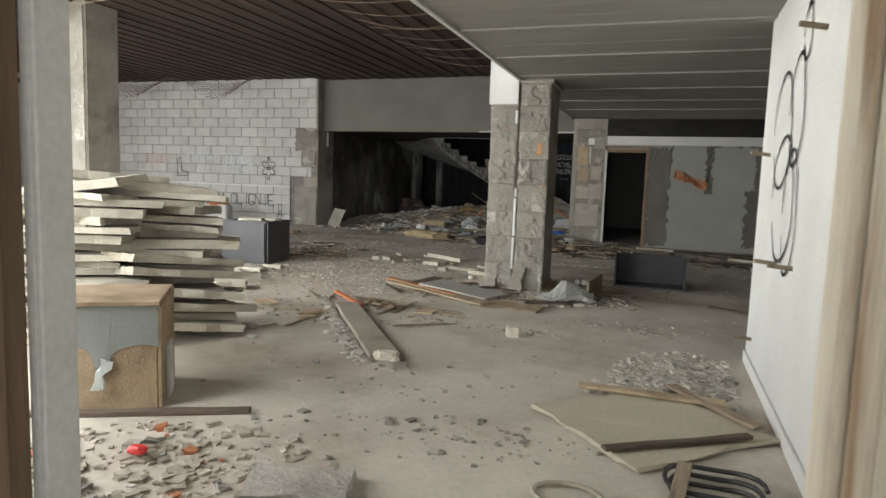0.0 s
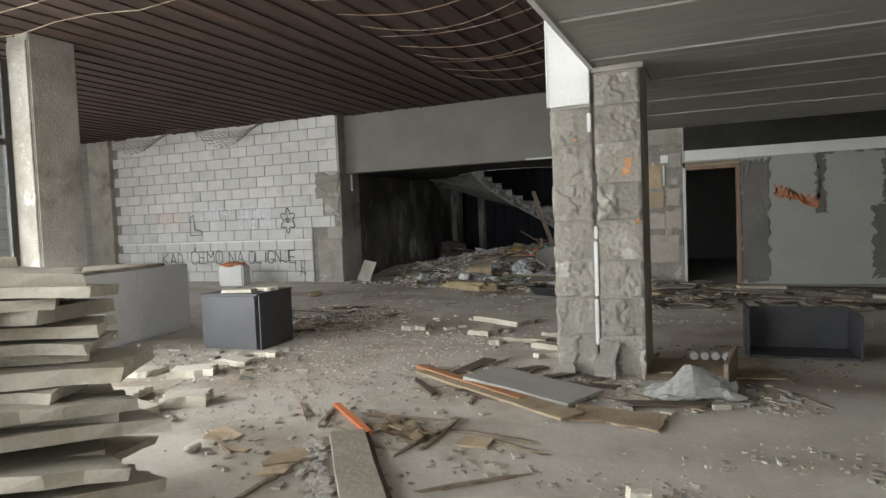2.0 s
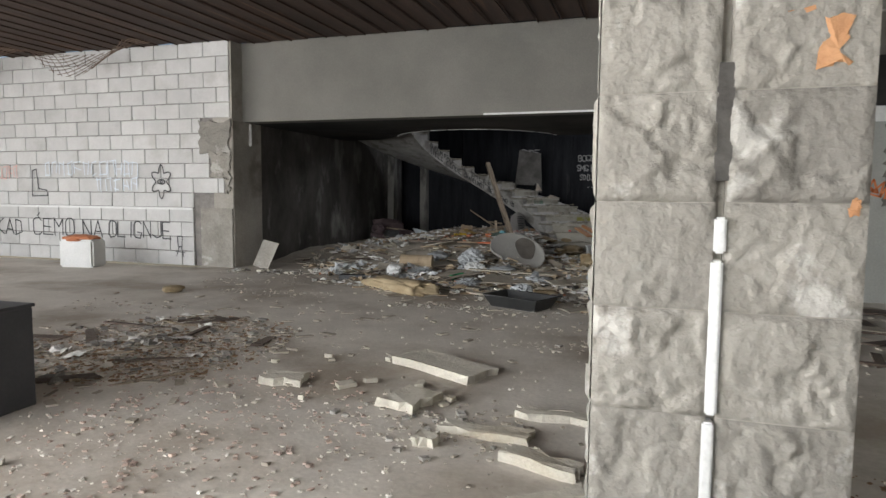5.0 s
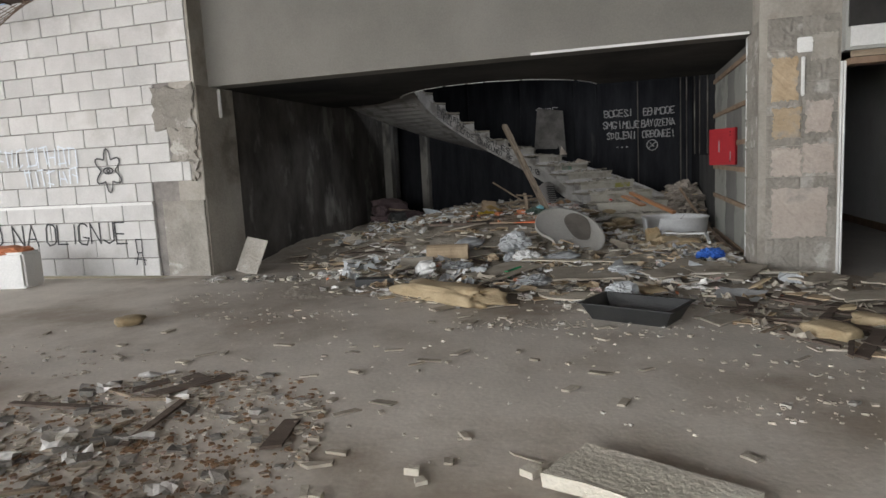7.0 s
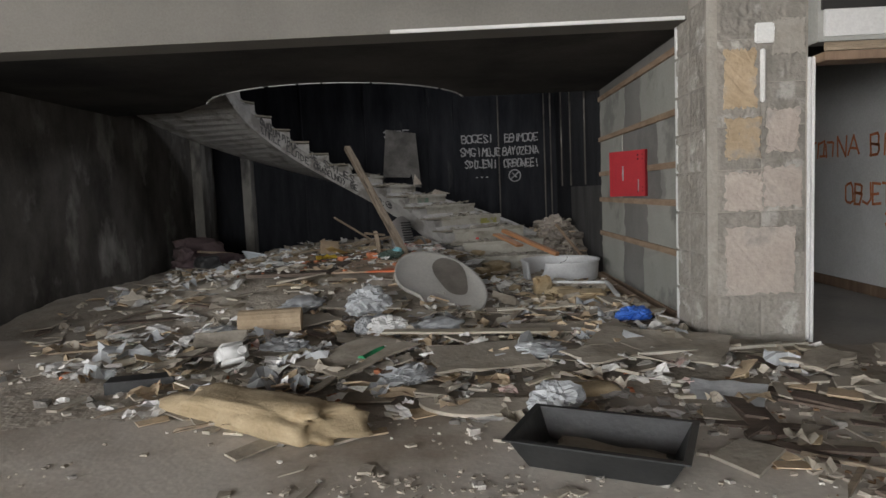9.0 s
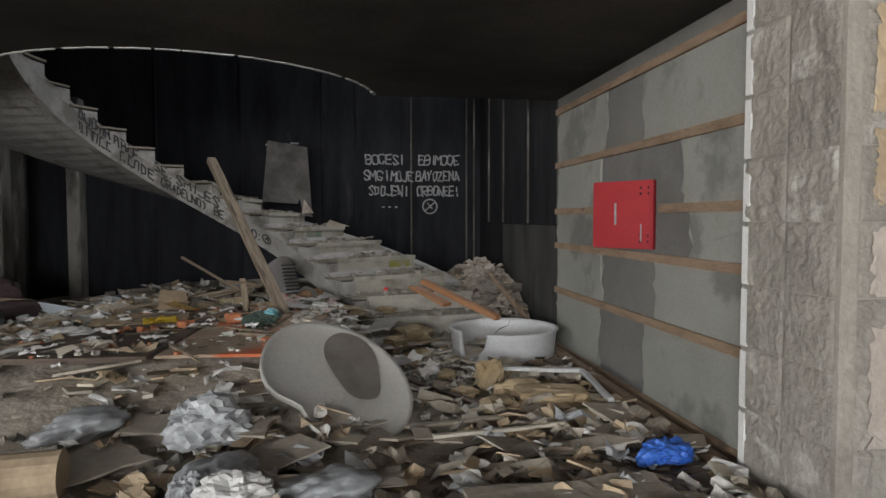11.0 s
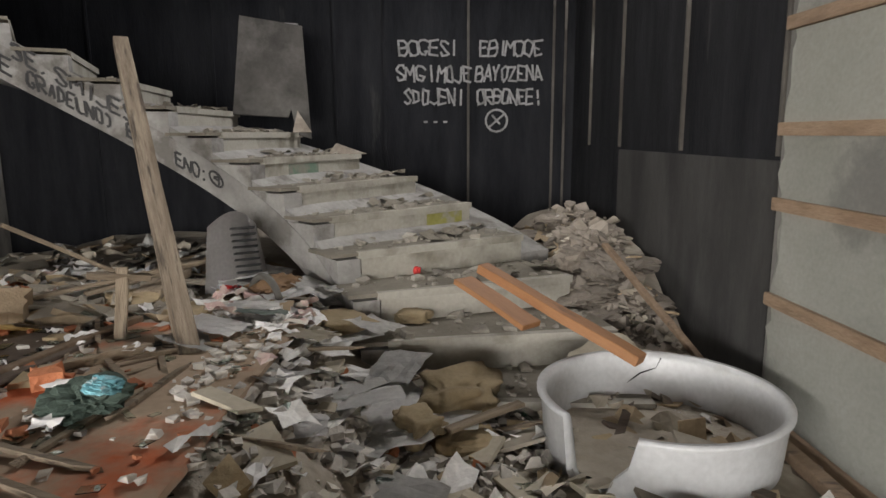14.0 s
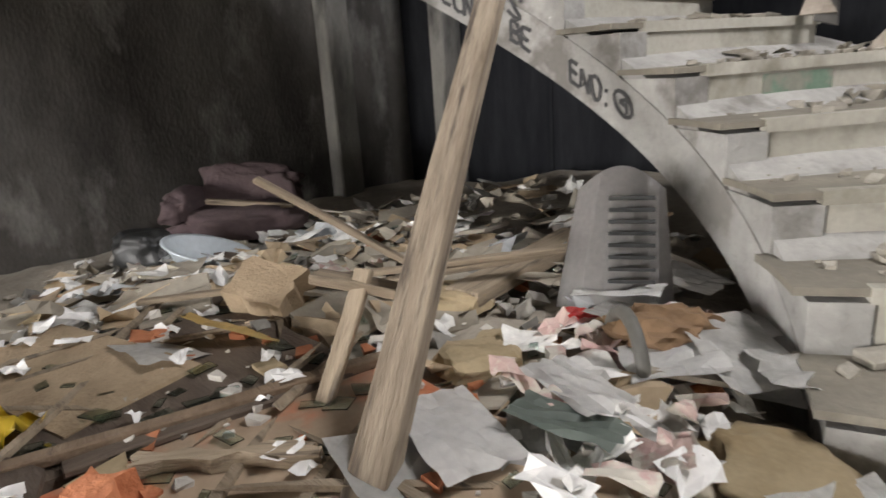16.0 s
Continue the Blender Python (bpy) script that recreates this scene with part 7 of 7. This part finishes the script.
for v in sack.verts:
    v.co.z += 0.20 * math.exp(-((v.co.x - 0.03) / 0.17) ** 2 - ((v.co.y - 0.02) / 0.13) ** 2)
put("white_sack", sack, WHITEPL, "crumpled white plastic sack beside the pillar", "sack", pose(0.174, 7.826, 0.004, 0, 0, 12))
put("plywood_sheet", ragged(1.0, 0.7, 0.012, 933, 4, 0.02), CARD, "brown plywood sheet lying on the floor", "plywood", pose(0.252, 8.631, 0.01, 0, 0, 12))
beam_between((0.484, 8.588, 0.125), (0.402, 7.911, 0.105), 0.03, 0.22, RAWWOOD, "pine_board", "pale pine board propped on the plywood", "board")
jar = thing("jar_row", "row of small white jars on a pale strip", "jars", pose(0.28, 8.95, 0.0, 0, 0, 8))
for k in range(4):
    part("jar", tube([(k * 0.085 - 0.12, -0.03, 0.05), (k * 0.085 - 0.12, 0.05, 0.05)], 0.034, 12), WHITEPL, jar)
part("strip", boxed(-0.18, 0.2, -0.05, 0.06, 0, 0.015, bevel=0.003), STYRO, jar)

# plank with torn edge and rubble strip
beam_between((-1.72, 6.35, 0.035), (-0.62, 4.82, 0.035), 0.21, 0.04, DIRTYBOARD, "floor_plank", "dirty grey plank lying on the floor", "plank")
beam_between((-1.62, 6.40, 0.02), (-0.50, 4.85, 0.02), 0.04, 0.035, DARKWOOD, "plank_batten", "dark batten alongside the floor plank", "batten")
put("brown_rag", crumple(0.5, 0.22, 0.05, 1.9), CARD, "flattened brown card by the floor plank", "card", pose(-1.45, 6.55, 0.0, 0, 0, -25))
put("white_crumb", lump(0.16, 0.1, 0.07, 6.6, 0.4), STYRO, "white foam lump at the plank's end", "foam", pose(-0.54, 4.68, 0.05, 0, 0, 10))
rub = Pile()
for _ in range(260):
    f = rnd.random()
    x, y = -1.86 + 1.12 * f + rnd.gauss(0, 0.035), 6.2 - 1.5 * f + rnd.gauss(0, 0.035)
    v, fc = chunk(rnd, rnd.uniform(0.008, 0.034), 0.5)
    rub.add(v, fc, pose(x, y, 0.012, rnd.uniform(-20, 20), 0, rnd.uniform(0, 360)))
rub.done("plank_rubble", PALEMORT, "mortar crumbs along the floor plank", "rubble")
for x, y, s in ((-2.0, 5.2, 0.1), (-1.35, 5.35, 0.07), (-2.5, 5.9, 0.09), (-1.8, 4.95, 0.06), (-3.1, 6.3, 0.08)):
    put("stone", lump(s * 1.3, s, s * 0.5, x * 2, 0.4, 2), MORT, "small dark stone on the dusty floor", "stone", pose(x, y, 0, 0, 0, x * 99), "loose stones")

# things by the entrance
put("chipboard_sheet", ragged(0.92, 0.86, 0.018, 940, 5, 0.03), PALEBOARD, "beige board with splintered edges on the floor", "board", pose(1.14, 4.31, 0.012, 0, 0, 44))
beam_between((0.72, 4.72, 0.05), (1.55, 4.72, 0.05), 0.09, 0.02, CARD, "splintered_lath", "splintered brown lath on the board", "lath", "laths by the entrance")
beam_between((1.25, 4.95, 0.05), (1.68, 4.40, 0.05), 0.08, 0.02, RAWWOOD, "splintered_lath", "splintered pale lath on the board", "lath", "laths by the entrance")
beam_between((0.95, 3.80, 0.05), (1.62, 4.25, 0.05), 0.05, 0.02, DARKWOOD, "splintered_lath", "dark torn edge strip of the board", "lath", "laths by the entrance")
beam_between((1.25, 3.25, 0.03), (1.30, 3.75, 0.06), 0.06, 0.03, RAWWOOD, "splintered_lath", "short grey lath by the cables", "lath", "laths by the entrance")
for k in range(3):
    pts = [(1.42 + (0.16 + 0.02 * k) * math.cos(a), 3.55 + 0.05 * k + (0.13 + 0.015 * k) * math.sin(a), 0.015 + 0.012 * k + 0.01 * math.sin(3 * a)) for a in [2 * math.pi * i / 24 for i in range(23)]]
    put("cable_coil", tube(pts, 0.011, 6), BLACKPLASTIC, "loose loop of grey cable on the floor", "cable", Matrix.Identity(4), "cable loops", True)
put("cable_coil", tube([(0.85 + 0.14 * math.cos(a), 3.35 + 0.10 * math.sin(a), 0.014) for a in [2 * math.pi * i / 24 for i in range(22)]], 0.011, 6), DIRTYBOARD, "loose loop of pale cable on the floor", "cable", Matrix.Identity(4), "cable loops", True)
put("slate_slab", ragged(0.42, 0.3, 0.06, 950, 3, 0.03), MORT, "flat grey stone slab near the entrance", "slab", pose(-0.15, 2.95, 0.0, 0, 3, 20))
put("red_scrap", lump(0.09, 0.05, 0.04, 2, 0.2, 2), REDPL, "red plastic scrap in the entrance rubble", "scrap", pose(-0.95, 2.95, 0.03, 0, 0, 10))
beam_between((-1.95, 3.05, 0.015), (-0.85, 3.62, 0.015), 0.05, 0.03, DARKWOOD, "floor_strip", "dark strip lying in front of the chipboard box", "strip")

# right side room
for k, (x, y, w, d, rz) in enumerate(((1.6, 13.2, 1.3, 0.25, -12), (2.4, 12.6, 1.4, 0.22, 8), (2.9, 13.6, 1.2, 0.3, -20), (3.4, 12.4, 0.9, 0.2, 15), (0.4, 13.6, 0.8, 0.2, -8), (2.1, 14.3, 1.5, 0.3, 4), (0.1, 12.0, 0.7, 0.2, 20), (3.0, 11.2, 0.9, 0.16, -15), (1.9, 8.0, 0.6, 0.08, -30), (2.2, 7.0, 0.5, 0.08, 20))):
    put("dark_board", ragged(w, d, 0.02, 960 + k, 4, 0.03), DARKWOOD if k % 3 else DIRTYBOARD, "dark dirty board lying on the floor of the side room", "board", pose(x, y, 0.004 + 0.012 * (k % 2), 0, 1, rz), "side room boards")
for k, (x, y) in enumerate(((2.6, 13.0), (3.5, 13.1), (2.8, 11.6), (1.0, 14.2))):
    put("white_plank", ragged(0.7, 0.12, 0.04, 980 + k, 3, 0.02), STYRO, "white foam strip on the floor of the side room", "slab", pose(x, y, 0.03, 0, 2, -14 + 9 * k), "loose slabs")
oc = thing("orange_cabinet", "orange-brown wooden cabinet panel standing by the back wall", "cabinet", pose(4.35, 14.5, 0, 0, 0, -4))
part("panel", boxed(-0.5, 0.6, -0.02, 0.02, 0, 0.75, bevel=0.004), ORANGEPLANK, oc)
part("body", boxed(-0.48, 0.58, 0.022, 0.5, 0, 0.73, bevel=0.004), CHIPBOARD, oc)
outline = ((-0.30, 0.12), (0.17, 0.16), (0.185, 0.24), (0.26, 0.02), (0.39, 0.0), (0.19, 0.97), (-0.35, 0.98))
bm = prism(outline, -0.012, 0.012)
bm.transform(pose(0, 0, 0, 90, 0, 0))
put("grey_panel", bm, SOOTSHEET, "sooty grey sheet with a cut corner leaning on the upper steps", "panel", Matrix.Translation(polar(2.78, 79.5, Z0 + RISE * 5.0)) @ pose(0, 0, 0, -10, 8, 2))
for k, (w, h, lean) in enumerate(((0.16, 0.22, -34), (0.34, 0.10, -30))):
    bm = prism(((-w / 2, 0), (w / 2, 0), (-w / 3, h)), -0.003, 0.003)
    bm.transform(pose(0, 0, 0, 90, 0, 0))
    px, py, pz = polar(2.72, 72.0 - 9 * k, Z0 + RISE * 5.0 - RISE * k)
    put("plastic_shard", bm, RAGGREY, "pale torn plastic sheet propped on a stair tread", "plastic", pose(px, py, pz + 0.004, lean, 0, -14 * k), "plastic shards")
